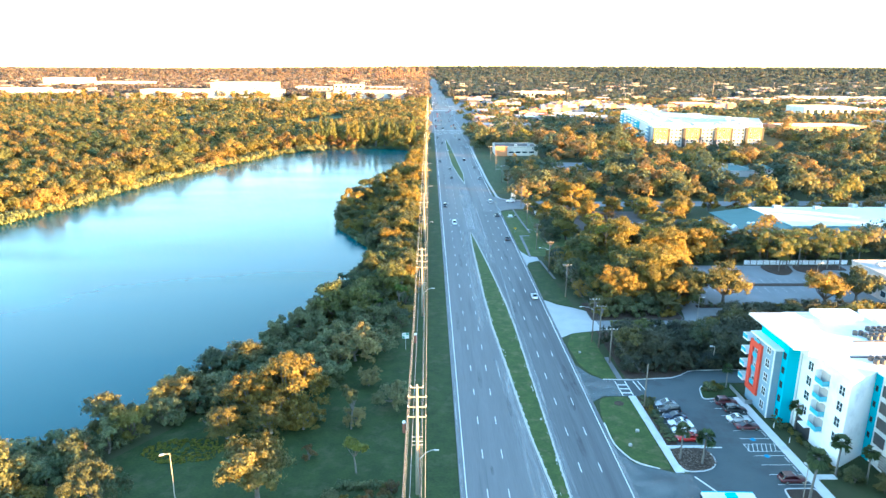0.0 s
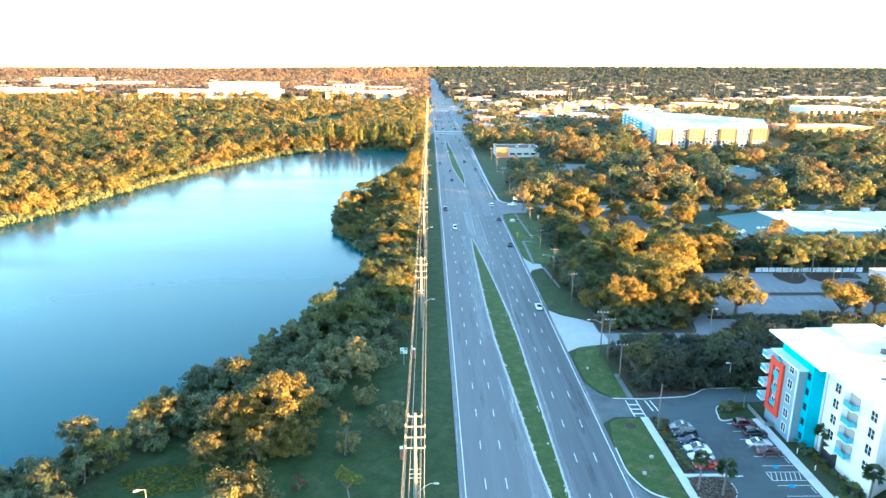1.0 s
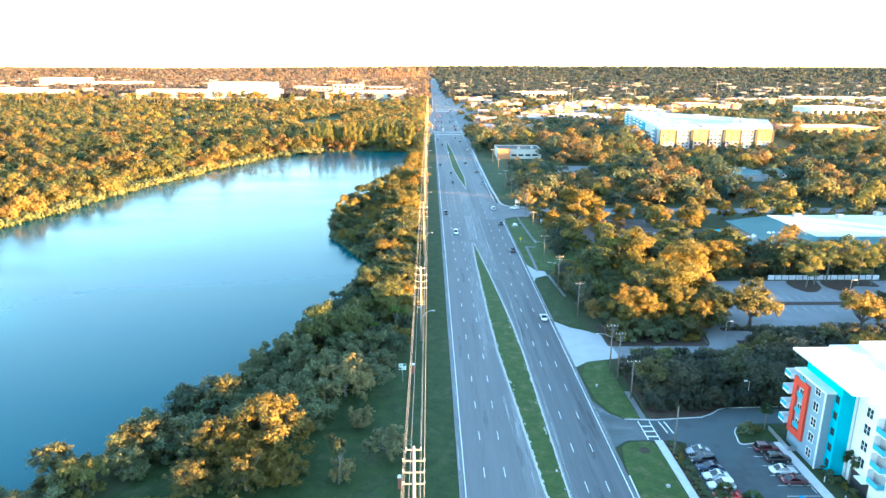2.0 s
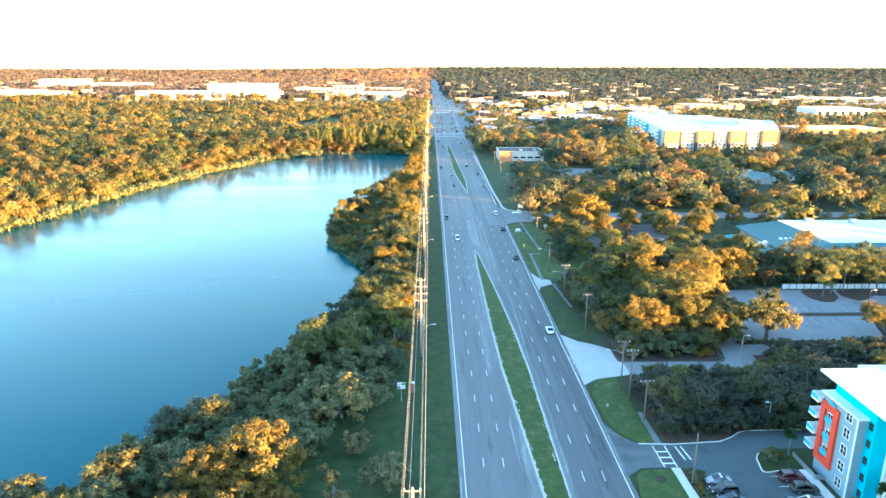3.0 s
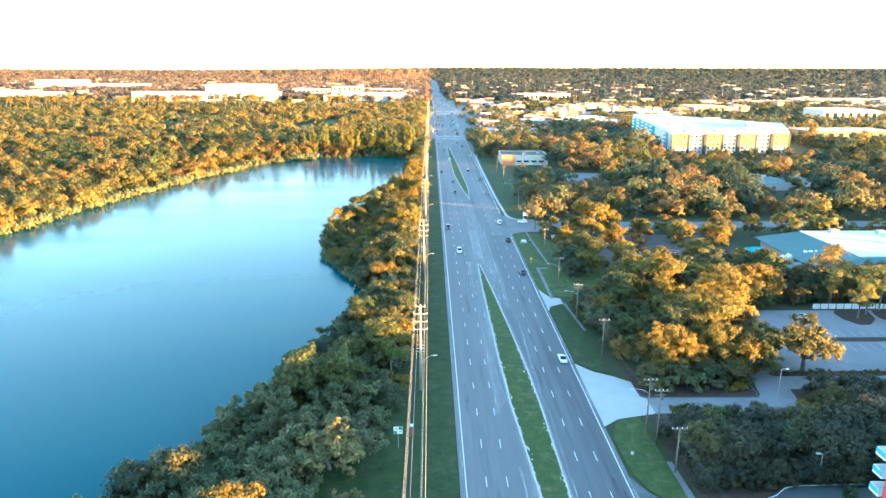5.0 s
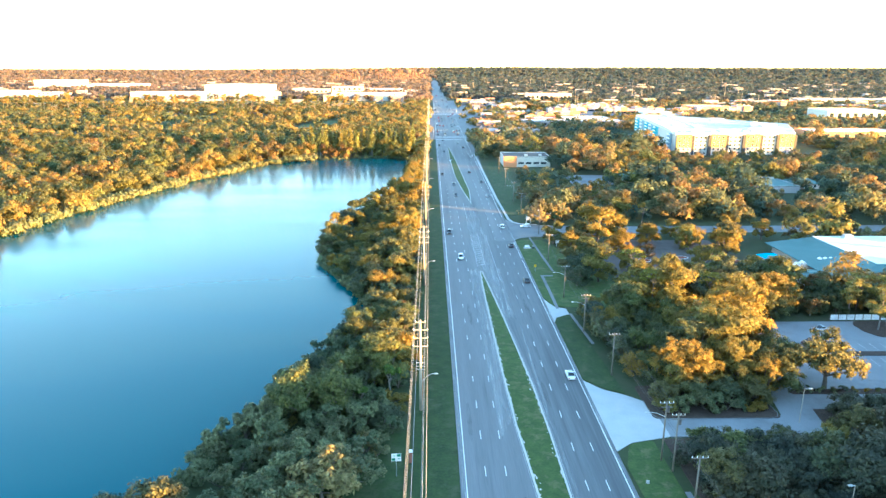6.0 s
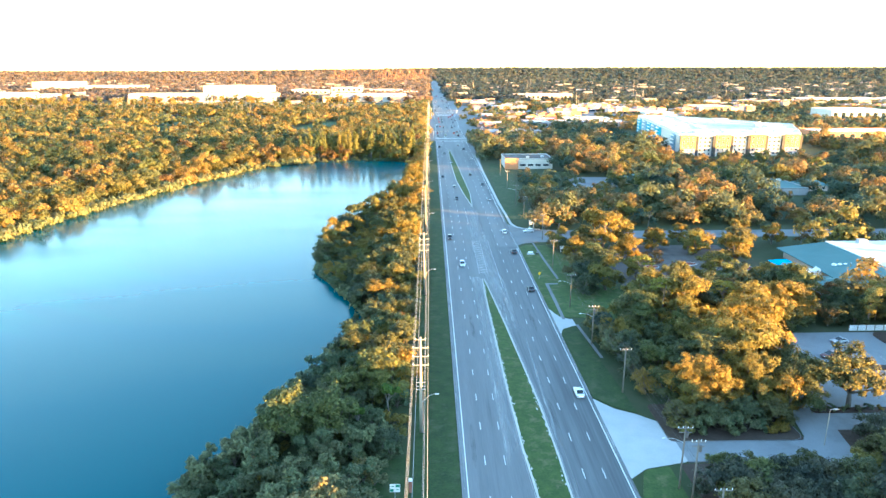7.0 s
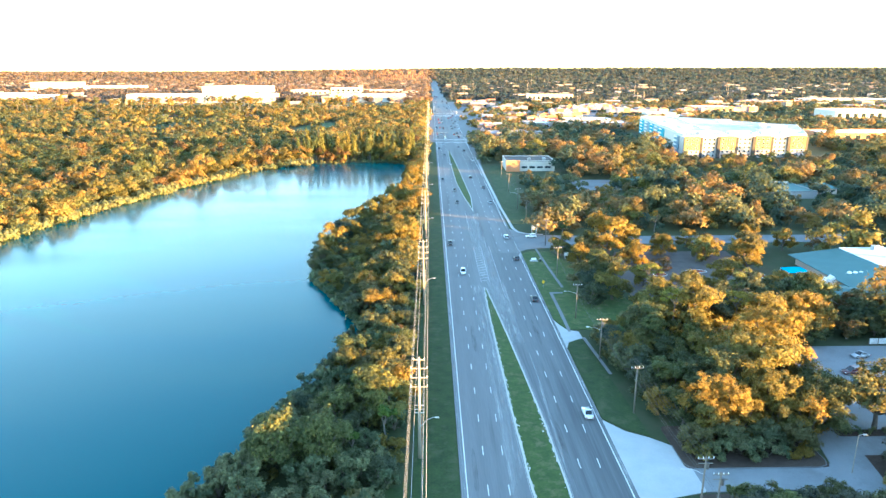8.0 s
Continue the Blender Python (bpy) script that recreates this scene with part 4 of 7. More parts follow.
palms = [make_palm(80 + i, 5.4 + 0.9 * i, "cabbage palm with a round head of fronds", 1.9, 44) for i in range(3)]
pines = [make_pine(90 + i, 12 + i, "slender pine with a tufted crown", GREENLEAF, PALEBARK) for i in range(2)]
cypresses = [make_cypress(95 + i, 12.5 + 1.5 * i) for i in range(2)]
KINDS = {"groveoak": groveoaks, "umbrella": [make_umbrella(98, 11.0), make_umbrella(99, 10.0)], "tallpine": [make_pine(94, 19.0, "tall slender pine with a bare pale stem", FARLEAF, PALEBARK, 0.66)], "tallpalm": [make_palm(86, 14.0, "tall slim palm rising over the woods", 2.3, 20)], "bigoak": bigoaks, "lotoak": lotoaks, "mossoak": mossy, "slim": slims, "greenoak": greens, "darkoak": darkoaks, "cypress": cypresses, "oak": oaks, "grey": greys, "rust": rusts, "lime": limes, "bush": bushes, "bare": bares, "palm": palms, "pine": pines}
PLANT = np.random.default_rng(5)
used = {}
planted = []


def plant(kind, x, y, s=1.0, group=""):
    forms = KINDS[kind]
    src = forms[int(PLANT.integers(len(forms)))]
    m = pose(x, y, -0.05, 0, 0, PLANT.uniform(0, 360))
    s2 = s * PLANT.uniform(0.93, 1.07)
    if used.get(src.name):
        t = copy_thing(src, m)
    else:
        t, used[src.name] = src, True
        t.matrix_basis = m
    t.scale = (s2, s2, s2 * PLANT.uniform(0.92, 1.06))
    planted.append((x, y, s * 4.0))
    if group:
        t["group"] = group
    return t


# park lawn and lake shore
for k, x, y, s in (("mossoak", -37.0, 124.0, 0.95), ("mossoak", -29.0, 126, 1.34), ("mossoak", -39.7, 115.0, 0.70), ("mossoak", -31.5, 116.5, 0.80), ("mossoak", -25.5, 118, 0.72), ("greenoak", -58, 114.5, 0.92), ("mossoak", -55.4, 94.5, 0.88),
                   ("lotoak", -29, 95.5, 1.42), ("slim", -16, 118, 1.3), ("lime", -13.4, 103.2, 1.45), ("bare", -18.4, 149.5, 2.05), ("bare", -14.0, 154.0, 1.6), ("bare", -8.0, 127, 1.3), ("bare", -14, 136.5, 0.95), ("bare", -15.2, 119.5, 0.85),
                   ("grey", -31, 138, 1.1), ("grey", -44, 131, 1.0), ("grey", -37, 138, 1.1), ("grey", -28, 148, 1.1), ("grey", -49, 125, 0.85), ("grey", -52.5, 120, 0.85), ("grey", -62, 106, 0.62), ("grey", -26, 141, 1.1), ("grey", -21.5, 146, 1.1),
                   ("grey", -24, 135, 0.95), ("grey", -19, 158, 1.2), ("grey", -25, 154, 1.2), ("grey", -22, 139.5, 1.0), ("darkoak", -35, 132, 0.95), ("darkoak", -42, 124, 0.8), ("grey", -66, 100, 0.62), ("grey", -70, 104, 0.55), ("grey", -63, 111, 0.62), ("grey", -71, 97, 0.6),
                   ("bush", -34, 116.5, 0.9), ("bush", -28, 118, 1.0), ("bush", -24, 121, 0.9), ("rust", -22.5, 107.5, 0.5), ("rust", -8.0, 95.0, 0.42), ("rust", -10.6, 94.6, 0.40), ("rust", -6.8, 97.2, 0.40), ("bare", -17.0, 95.2, 0.5)):
    plant(k, x, y, s)
for i in range(8):
    plant("bush", -15.6 + 1.15 * i, 98.6 + PLANT.uniform(-0.15, 0.15), 0.42, "clipped hedge round a planting bed")
for k, x, y, s in (("greenoak", -27, 176.5, 1.38), ("greenoak", -19.6, 178, 1.22), ("greenoak", -13.5, 196, 1.3), ("greenoak", -9.8, 193, 1.2), ("lime", -9.2, 186.3, 1.5), ("oak", -10.3, 222, 0.95), ("bush", -8, 183, 1.2), ("oak", -12, 211, 0.8), ("rust", -8, 228, 1.0),
                   ("oak", -9, 240, 0.8), ("bare", -12.5, 164, 0.9), ("grey", -14, 172, 1.0), ("grey", -22, 172, 1.1), ("grey", -26, 163, 1.1), ("grey", -31, 166, 1.0), ("lime", -15, 180, 1.1)):
    plant(k, x, y, s)
# east of the road
for k, x, y, s in (("bigoak", 71, 205, 1.55), ("bigoak", 62, 199, 1.25), ("bigoak", 79, 197, 1.25), ("bigoak", 68, 191, 1.15), ("bigoak", 77, 211, 1.4), ("oak", 57, 206, 1.1), ("oak", 69, 213, 1.1),
                   ("lotoak", 88.9, 188.4, 1.58), ("lotoak", 118.4, 185.8, 1.52), ("lotoak", 131, 190, 1.3), ("oak", 98.4, 232, 0.95), ("oak", 106, 237, 0.9), ("rust", 111, 234, 0.9), ("oak", 118, 241, 1.0)):
    plant(k, x, y, s)
# darkoaks by the lawn colour in the shaded side of a tree group
for k, x, y, s in (("rust", 48.5, 403, 1.3), ("rust", 54, 390, 1.0), ("oak", 68.5, 318, 1.7), ("slim", 98, 353, 1.3), ("oak", 102, 326, 1.0), ("rust", 108, 322, 1.1), ("oak", 61, 322, 1.0),
                   ("oak", 112.5, 296, 1.2), ("umbrella", 67.8, 267, 1.15), ("umbrella", 65.4, 238, 1.2), ("umbrella", 81.7, 236.6, 1.2), ("pine", 92, 257, 0.95), ("palm", 54, 336, 1.1), ("darkoak", 48.5, 262, 1.0), ("darkoak", 51.5, 271, 1.1), ("oak", 56.5, 266, 1.25), ("darkoak", 50, 281, 1.0), ("oak", 54, 303, 1.0), ("darkoak", 59, 298, 0.9), ("rust", 80, 291, 1.15), ("oak", 98, 280, 1.15), ("oak", 87, 266, 0.9), ("oak", 46.5, 232, 0.8), ("oak", 48, 222, 0.85)):
    plant(k, x, y, s)
for i in range(9):
    plant("pine", 122 + 4.6 * i + PLANT.uniform(-1.5, 1.5), 233 + PLANT.uniform(0, 6), 0.95, "pines along the fence")
for x, y, q in ((123.5, 222.3, 0.95), (127.6, 225, 1.0), (133.5, 228.0, 1.1), (141.8, 224.2, 1.05), (146.2, 224, 1.05)):
    plant("pine", x, y, q, "pines along the fence")
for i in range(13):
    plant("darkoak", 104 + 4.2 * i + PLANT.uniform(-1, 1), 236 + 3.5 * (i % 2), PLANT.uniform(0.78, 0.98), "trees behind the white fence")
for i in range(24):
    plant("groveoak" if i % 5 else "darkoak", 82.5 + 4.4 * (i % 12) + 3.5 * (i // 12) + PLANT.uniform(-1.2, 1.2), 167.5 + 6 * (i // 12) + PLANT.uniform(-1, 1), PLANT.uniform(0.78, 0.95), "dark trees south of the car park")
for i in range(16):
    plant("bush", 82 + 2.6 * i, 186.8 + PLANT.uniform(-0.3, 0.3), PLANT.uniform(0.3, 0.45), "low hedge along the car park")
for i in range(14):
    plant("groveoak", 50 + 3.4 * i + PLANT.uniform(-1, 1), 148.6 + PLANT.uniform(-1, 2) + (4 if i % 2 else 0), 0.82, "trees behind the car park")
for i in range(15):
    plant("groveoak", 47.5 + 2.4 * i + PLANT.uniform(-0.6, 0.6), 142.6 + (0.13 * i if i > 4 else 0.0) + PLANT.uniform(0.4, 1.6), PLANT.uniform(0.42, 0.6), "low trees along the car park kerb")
for x, y, s in ((72.2, 124.5, 1.0), (73.0, 117.2, 0.9), (63.6, 94.8, 1.0), (72.0, 101.5, 0.9), (45.9, 106.6, 0.9), (49.4, 105.0, 0.9), (76, 99, 0.8), (66.5, 134.4, 0.7)):
    plant("palm", x, y, s * 1.08, "palms round the apartments")
for i in range(12):
    plant("bush", 46.2 + PLANT.uniform(-0.2, 0.2), 112.5 + 1.5 * i, 0.42, "hedge along the car park")
for i in range(12):
    plant("bush", 70.6 + PLANT.uniform(-0.6, 0.6) + 0.14 * i, 120.5 - 1.7 * i, 0.36, "shrubs along the apartments")
for x, y in ((62, 133), (64.5, 134.6), (47.2, 127.6)):
    plant("bush", x, y, 0.6)

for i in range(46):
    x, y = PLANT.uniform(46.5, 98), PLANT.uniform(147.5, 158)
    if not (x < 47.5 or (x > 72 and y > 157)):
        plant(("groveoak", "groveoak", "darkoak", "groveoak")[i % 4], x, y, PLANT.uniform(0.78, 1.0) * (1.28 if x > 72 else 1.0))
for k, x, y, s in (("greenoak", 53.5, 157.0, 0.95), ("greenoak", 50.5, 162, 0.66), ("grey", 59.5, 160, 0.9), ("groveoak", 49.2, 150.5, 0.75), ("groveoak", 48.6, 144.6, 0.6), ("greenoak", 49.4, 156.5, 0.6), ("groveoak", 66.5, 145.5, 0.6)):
    plant(k, x, y, s)
for k, x, y, s in (("oak", 54, 185, 0.85), ("bigoak", 60, 186, 0.8), ("bigoak", 69, 186.5, 0.8), ("oak", 73, 185, 0.9), ("oak", 51, 191, 0.9), ("oak", 47.5, 196, 0.75), ("oak", 84, 214, 0.9),
                   ("oak", 110, 268, 0.9), ("oak", 59, 287, 1.2), ("rust", 60, 306, 1.0)):
    plant(k, x, y, s)

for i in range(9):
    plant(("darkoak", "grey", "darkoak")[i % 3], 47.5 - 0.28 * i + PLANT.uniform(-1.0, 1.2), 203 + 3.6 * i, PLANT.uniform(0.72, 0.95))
for i in range(9):
    plant("bush", 49 + 2.7 * i + PLANT.uniform(-0.6, 0.6), 178.8 + PLANT.uniform(-0.6, 0.8), PLANT.uniform(0.7, 1.05))

# darkoaks near y 181 colour in the shaded foot of the big oaks
for k, x, y, s in (("bigoak", 77, 187.5, 1.05), ("bigoak", 80, 197, 0.95), ("bigoak", 56, 188, 1.0), ("darkoak", 64, 181.5, 0.85), ("darkoak", 70, 181.5, 0.85), ("darkoak", 57, 181, 0.8), ("darkoak", 50.5, 182, 0.75),
                   ("oak", 74, 302, 1.15), ("greenoak", 101, 307, 1.2), ("oak", 88, 315, 1.1), ("oak", 106, 314, 1.1), ("oak", 70, 278, 0.95), ("oak", 77, 323, 1.1), ("rust", 90, 324, 1.0),
                   ("oak", 125, 322, 1.1), ("oak", 139, 322, 1.0), ("rust", 152, 323, 1.2), ("darkoak", 166, 322, 0.9), ("darkoak", 74.0, 99.2, 0.42), ("darkoak", 77.5, 96.5, 0.45), ("darkoak", 70.6, 104, 0.3)):
    plant(k, x, y, s)
for i in range(9):
    plant("bigoak", 98 + 2.8 * i + PLANT.uniform(-1, 1), 141 + 8 * (i % 3), PLANT.uniform(1.05, 1.25))
for k, x, y, s in (("bigoak", 106, 262, 0.9), ("oak", 98, 250, 1.0)):
    plant(k, x, y, s)
for i in range(96):
    x = -110 - 560 * PLANT.random()
    plant("tallpine" if i % 3 else "tallpalm", x, (1062 if i % 3 else 1180) + PLANT.uniform(-14, 22), PLANT.uniform(1.15, 1.5), "tall pines and palms beyond the lake")

# where no tree stands: water, roads, lots, lawns and buildings
CLEAR = [([(4, -100), (36, -100), (36, 3500), (4, 3500)], 3), ([(35, 95), (46, 95), (46, 240), (35, 240)], 0.5), (lot, 2), ([(66, 60), (120, 60), (120, 139), (66, 139)], 2),
         ([(46, 167), (73, 167), (73, 178), (46, 178)], 1), ([(73, 162), (172, 162), (172, 230), (88, 230), (78, 214), (73, 190)], 0), ([(35, 240), (54, 240), (60, 262), (52, 298), (46, 325), (35, 325)], 2),
         ([(35, 320), (300, 322), (300, 352), (35, 352)], 2), ([(118, 254), (215, 254), (215, 308), (118, 308)], 1), ([(136, 184), (175, 184), (175, 214), (136, 214)], 1), ([(35, 360), (50, 360), (52, 420), (60, 548), (46, 560), (36, 520)], 1),
         ([(48, 524), (90, 524), (90, 560), (48, 560)], 2), ([(194, 584), (345, 590), (345, 800), (194, 800)], 1), ([(-4, -100), (5, -100), (5, 3500), (-4, 3500)], 1), ([(-64, 60), (-4, 60), (-4, 168), (-8, 166), (-12, 152), (-30, 146), (-46, 128), (-64, 100)], 0),
         ([(-60, 708), (120, 708), (120, 734), (-60, 734)], 0), ([(58, 255), (116, 262), (117, 322), (66, 322), (60, 290)], 1), ([(88, 455), (112, 457), (115, 490), (89, 491)], 1), ([(188, 424), (214, 424), (214, 462), (188, 462)], 2), ([(104, 868), (300, 878), (372, 1085), (260, 1215), (108, 1160)], -2), ([(370, 680), (470, 680), (470, 748), (370, 748)], 1), ([(515, 900), (604, 900), (604, 990), (515, 990)], 1), ([(364, 1050), (560, 1050), (560, 1134), (364, 1134)], 1), ([(48, 500), (90, 500), (90, 530), (48, 530)], 1),
         ([(-660, 1255), (-40, 1215), (-40, 1420), (-660, 1420)], 0), ([(-1150, 1400), (-700, 1400), (-760, 1600), (-1150, 1600)], 0), ([(36, 735), (66, 735), (74, 1060), (120, 1110), (150, 1450), (36, 1450)], -3),
         ([(520, 800), (720, 800), (780, 940), (600, 900)], -2)]
# trees kept low, so that roofs and paving show beyond them
LOW = [[(140, 480), (330, 480), (345, 596), (190, 586)], [(40, 400), (120, 400), (124, 446), (92, 500), (90, 530), (40, 530)], [(160, 370), (208, 370), (214, 424), (186, 424)]]


def free(x, y, margin=0.0):
    ok = ~(inside(LAKE, x, y) | (edge_distance(LAKE, x, y) < margin))
    for poly, gap in CLEAR:
        ok &= ~(inside(poly, x, y) | (edge_distance(poly, x, y) < gap))
    return ok


def scatter(x0, x1, y0, y1, step, seed):
    rng = np.random.default_rng(seed)
    X, Y = np.meshgrid(np.arange(x0, x1, step), np.arange(y0, y1, step))
    return X.ravel() + rng.uniform(-0.45, 0.45, X.size) * step, Y.ravel() + rng.uniform(-0.45, 0.45, X.size) * step


def thin(X, Y, fixed, gap):
    """Leaves out spots that stand too near to a tree already planted."""
    keep = np.ones(len(X), bool)
    for x, y, r in fixed:
        keep &= np.hypot(X - x, Y - y) > r * gap
    return X[keep], Y[keep]


for i in range(40):
    s = i / 39
    plant("cypress", -100 + 88 * s + PLANT.uniform(-1.5, 1.5), 581 + 8 * math.sin(s * 3) + PLANT.uniform(-3, 8), PLANT.uniform(1.15, 1.7), "cypresses at the lake end")
# belt of trees on the near shore
belt = [(-100, 78), (-80, 96), (-68, 107), (-58, 119), (-50, 132), (-42, 149)]
for (x0, y0), (x1, y1) in zip(belt, belt[1:]):
    for k in range(4):
        s = k / 4 + PLANT.uniform(-0.1, 0.1)
        plant(("grey", "darkoak", "grey", "bush")[int(PLANT.integers(4))], x0 + (x1 - x0) * s + PLANT.uniform(-1, 2), y0 + (y1 - y0) * s - PLANT.uniform(0, 4), PLANT.uniform(0.95, 1.25))
X, Y = scatter(-112, -42, 72, 152, 5.0, 23)
ok = free(X, Y, 0.5) & ~((X > -60) & (Y < 100)) & (X < -0.9 * Y + 78)
X, Y = thin(X[ok], Y[ok], planted, 0.55)
for x, y in zip(X, Y):
    plant(("grey", "bush", "grey", "darkoak")[int(PLANT.integers(4))], x, y, PLANT.uniform(0.8, 1.15))
for i in range(16):
    s = i / 15
    plant(("grey", "grey", "bush")[i % 3], -45 + 25 * s + PLANT.uniform(0, 3), 132 + 32 * s - PLANT.uniform(0, 4), PLANT.uniform(0.85, 1.1))
for i in range(5):
    plant("bush", -14.5 + 2.1 * i, 94.6 + PLANT.uniform(-0.4, 0.4), 0.5, "low hedge in the park")
# trees of the shore and the peninsula
X, Y = scatter(-75, -4, 142, 565, 5.6, 21)
ok = free(X, Y, 1.0) & (X < -5.5)
X, Y = thin(X[ok], Y[ok], planted, 0.7)
for x, y in zip(X, Y):
    if y < 215 and x > -20 and y > 188:
        plant(("oak", "greenoak", "grey", "darkoak")[int(PLANT.integers(4))], x, y, PLANT.uniform(0.75, 1.0))
    elif y < 215:
        plant(("grey", "grey", "darkoak", "bush")[int(PLANT.integers(4))], x, y, PLANT.uniform(0.62, 0.84))
    else:
        if y > 330 and PLANT.random() < 0.3:
            continue
        k = (1.12 if y > 300 else 0.95) if x > -14 else (0.92 if x > -23 else 0.66)
        plant((("oak", "oak", "oak", "grey") if y > 300 else ("oak", "darkoak", "greenoak", "grey"))[int(PLANT.integers(4))], x, y, k * PLANT.uniform(0.88, 1.12))
X, Y = scatter(-40, -5, 160, 216, 4.2, 25)
ok = free(X, Y, 0.3) & (X < -6.5)
X, Y = thin(X[ok], Y[ok], planted, 0.5)
for x, y in zip(X, Y):
    plant(("grey", "bush", "grey", "bush")[int(PLANT.integers(4))], x, y, PLANT.uniform(0.65, 0.95))
# east side, near
X, Y = scatter(44, 128, 142, 330, 7.4, 22)
ok = free(X, Y)
X, Y = thin(X[ok], Y[ok], planted, 0.95)
for x, y in zip(X, Y):
    plant(("oak", "greenoak", "oak", "rust", "darkoak")[int(PLANT.integers(5))], x, y, PLANT.uniform(0.5, 0.66) if y < 167 else PLANT.uniform(0.75, 1.15) * (1.4 if 228 < y < 264 else 1.0))
# taller trees on the far side of the headland
for k, x, y, q in (("greenoak", -40.6, 322, 0.95), ("oak", -39.2, 334, 1.05), ("darkoak", -37.4, 346, 1.08), ("oak", -34.9, 358, 1.08), ("oak", -32.0, 370, 1.05), ("greenoak", -29.0, 384, 1.0), ("oak", -25.6, 398, 1.0)):
    plant(k, x, y, q)
# shoreline brush
shore = [(np.array(a), np.array(b)) for a, b in zip(LAKE, LAKE[1:])]
rng = np.random.default_rng(9)
brush = []
for a, b in shore:
    n = int(np.hypot(*(b - a)) / 1.6)
    for i in range(n):
        p = a + (b - a) * rng.random()
        d = b - a
        o = np.array((d[1], -d[0])) / np.hypot(*d)
        west = 40 < a[1] and a[0] < -80
        q = p + o * rng.uniform(-2.4 if west else 0.0, 3.2)
        brush.append((q[0], q[1], rng.uniform(1.0, 2.3) if west else rng.uniform(0.6, 1.2), -0.4))
woods("shore_brush", brush, [template(200 + i, 2.0, 2.3, 9, 18, 0.40, 0.0, -0.6, (0.32, 0.5)) for i in range(4)], "dense low brush along the lake shore", GREYLEAF)

# low growth whose bright leaf colour stands in for sun on the lawn
weeds = []
for i in range(300):
    a, q = rng.random() * math.tau, math.sqrt(rng.random())
    weeds.append((-46.5 + 7.5 * q * math.cos(a), 110.5 + 4.2 * q * math.sin(a), rng.uniform(0.14, 0.28), 0.0))
woods("weeds", weeds, [template(210 + i, 1.6, 1.5, 10, 20, 0.26, 0.0, -0.4, (0.2, 0.4)) for i in range(2)], "low growth coloured bright as a sunlit patch of lawn", GOLDLEAF)

# woods, ring by ring
mid_forms = [template(300 + i, 5.6 + 0.25 * i, 13.0 - 0.7 * i, 52, 28, 0.47, 0.05, -0.4, (0.15, 0.29)) for i in range(7)]
far_forms = [template(320 + i, 7.4, 9.5, 16, 11, 1.35, 0.02, -0.3, (0.22, 0.38)) for i in range(6)]
dist_forms = [template(340 + i, 13.0, 9.5, 11, 8, 3.0, 0.0, -0.2, (0.24, 0.42)) for i in range(5)]
rim_forms = [template(380 + i, 17.0, 10.0, 7, 5, 5.4, 0.0, -0.2, (0.28, 0.42)) for i in range(4)]
tall_forms = [template(360 + i, 6.0, 14.0, 26, 12, 1.3, 0.04, -0.5, (0.22, 0.38)) for i in range(4)]
rng = np.random.default_rng(11)


def ring(x0, x1, y0, y1, step, seed, keep=1.0):
    X, Y = scatter(x0, x1, y0, y1, step, seed)
    ok = free(X, Y, 1.0) & (rng.random(X.size) < keep)
    X, Y = X[ok], Y[ok]
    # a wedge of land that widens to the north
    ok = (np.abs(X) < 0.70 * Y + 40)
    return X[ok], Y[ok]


GAPS = [(-130, 850, 26, 90), (-300, 850, 36, 56), (-395, 655, 50, 40), (-560, 720, 50, 44), (-330, 965, 170, 60), (-650, 1000, 60, 40), (250, 430, 26, 16), (150, 470, 30, 14)]


for k, (x, y, a, b) in enumerate(GAPS[:6]):
    oval = [(x + a * 0.96 * math.cos(q), y + b * 0.96 * math.sin(q)) for q in np.linspace(0, math.tau, 33)[:-1]]
    structure("fairway_%d" % (k + 1), Build().slab(oval, -0.3, 0.03 + 0.006 * k), MEDGRASS, "open mown fairway between trees", "grass")


def open_lawn(X, Y):
    out = np.zeros(X.shape, bool)
    for x, y, a, b in GAPS:
        out |= ((X - x) / a) ** 2 + ((Y - y) / b) ** 2 < 1
    return out


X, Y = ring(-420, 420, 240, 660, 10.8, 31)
ok = ~((X > -75) & (X < 128) & (Y < 330)) & ~((X > -60) & (X < -4) & (Y < 560)) & ~open_lawn(X, Y)
X, Y = X[ok], Y[ok]
west = X < 0
kind = rng.random(X.size)
for nm, lo, hi, leaf, words in (("woods_west", 0.0, 0.70, FARLEAF, "mixed oak woods in low golden sunlight"), ("woods_west_green", 0.70, 0.92, GREENLEAF, "yellow-green trees among the lakeside woods"),
                                ("woods_west_russet", 0.92, 1.0, RUSTLEAF, "russet trees among the lakeside woods")):
    q = west & (kind >= lo) & (kind < hi)
    woods(nm, [(x, y, rng.uniform(0.8, 1.45), 0) for x, y in zip(X[q], Y[q])], mid_forms, words, leaf)
X, Y, kind = X[~west], Y[~west], kind[~west]
low = np.any([inside(p, X, Y) for p in LOW], axis=0)
for nm, lo, hi, leaf, words in (("woods_near", 0.0, 0.72, WOODLEAF, "dark green mixed woods with golden tops"), ("woods_near_gold", 0.72, 0.83, FARLEAF, "golden oaks among dark woods"),
                                ("woods_near_green", 0.83, 1.0, GREENLEAF, "yellow-green trees among dark woods")):
    q = (kind >= lo) & (kind < hi)
    woods(nm, [(x, y, (rng.uniform(0.86, 1.06) if rng.random() < 0.74 else rng.uniform(1.3, 1.8)) * (0.58 if w else 1.0), 0) for x, y, w in zip(X[q], Y[q], low[q])], mid_forms, words, leaf)
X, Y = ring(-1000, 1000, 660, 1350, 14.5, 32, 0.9)
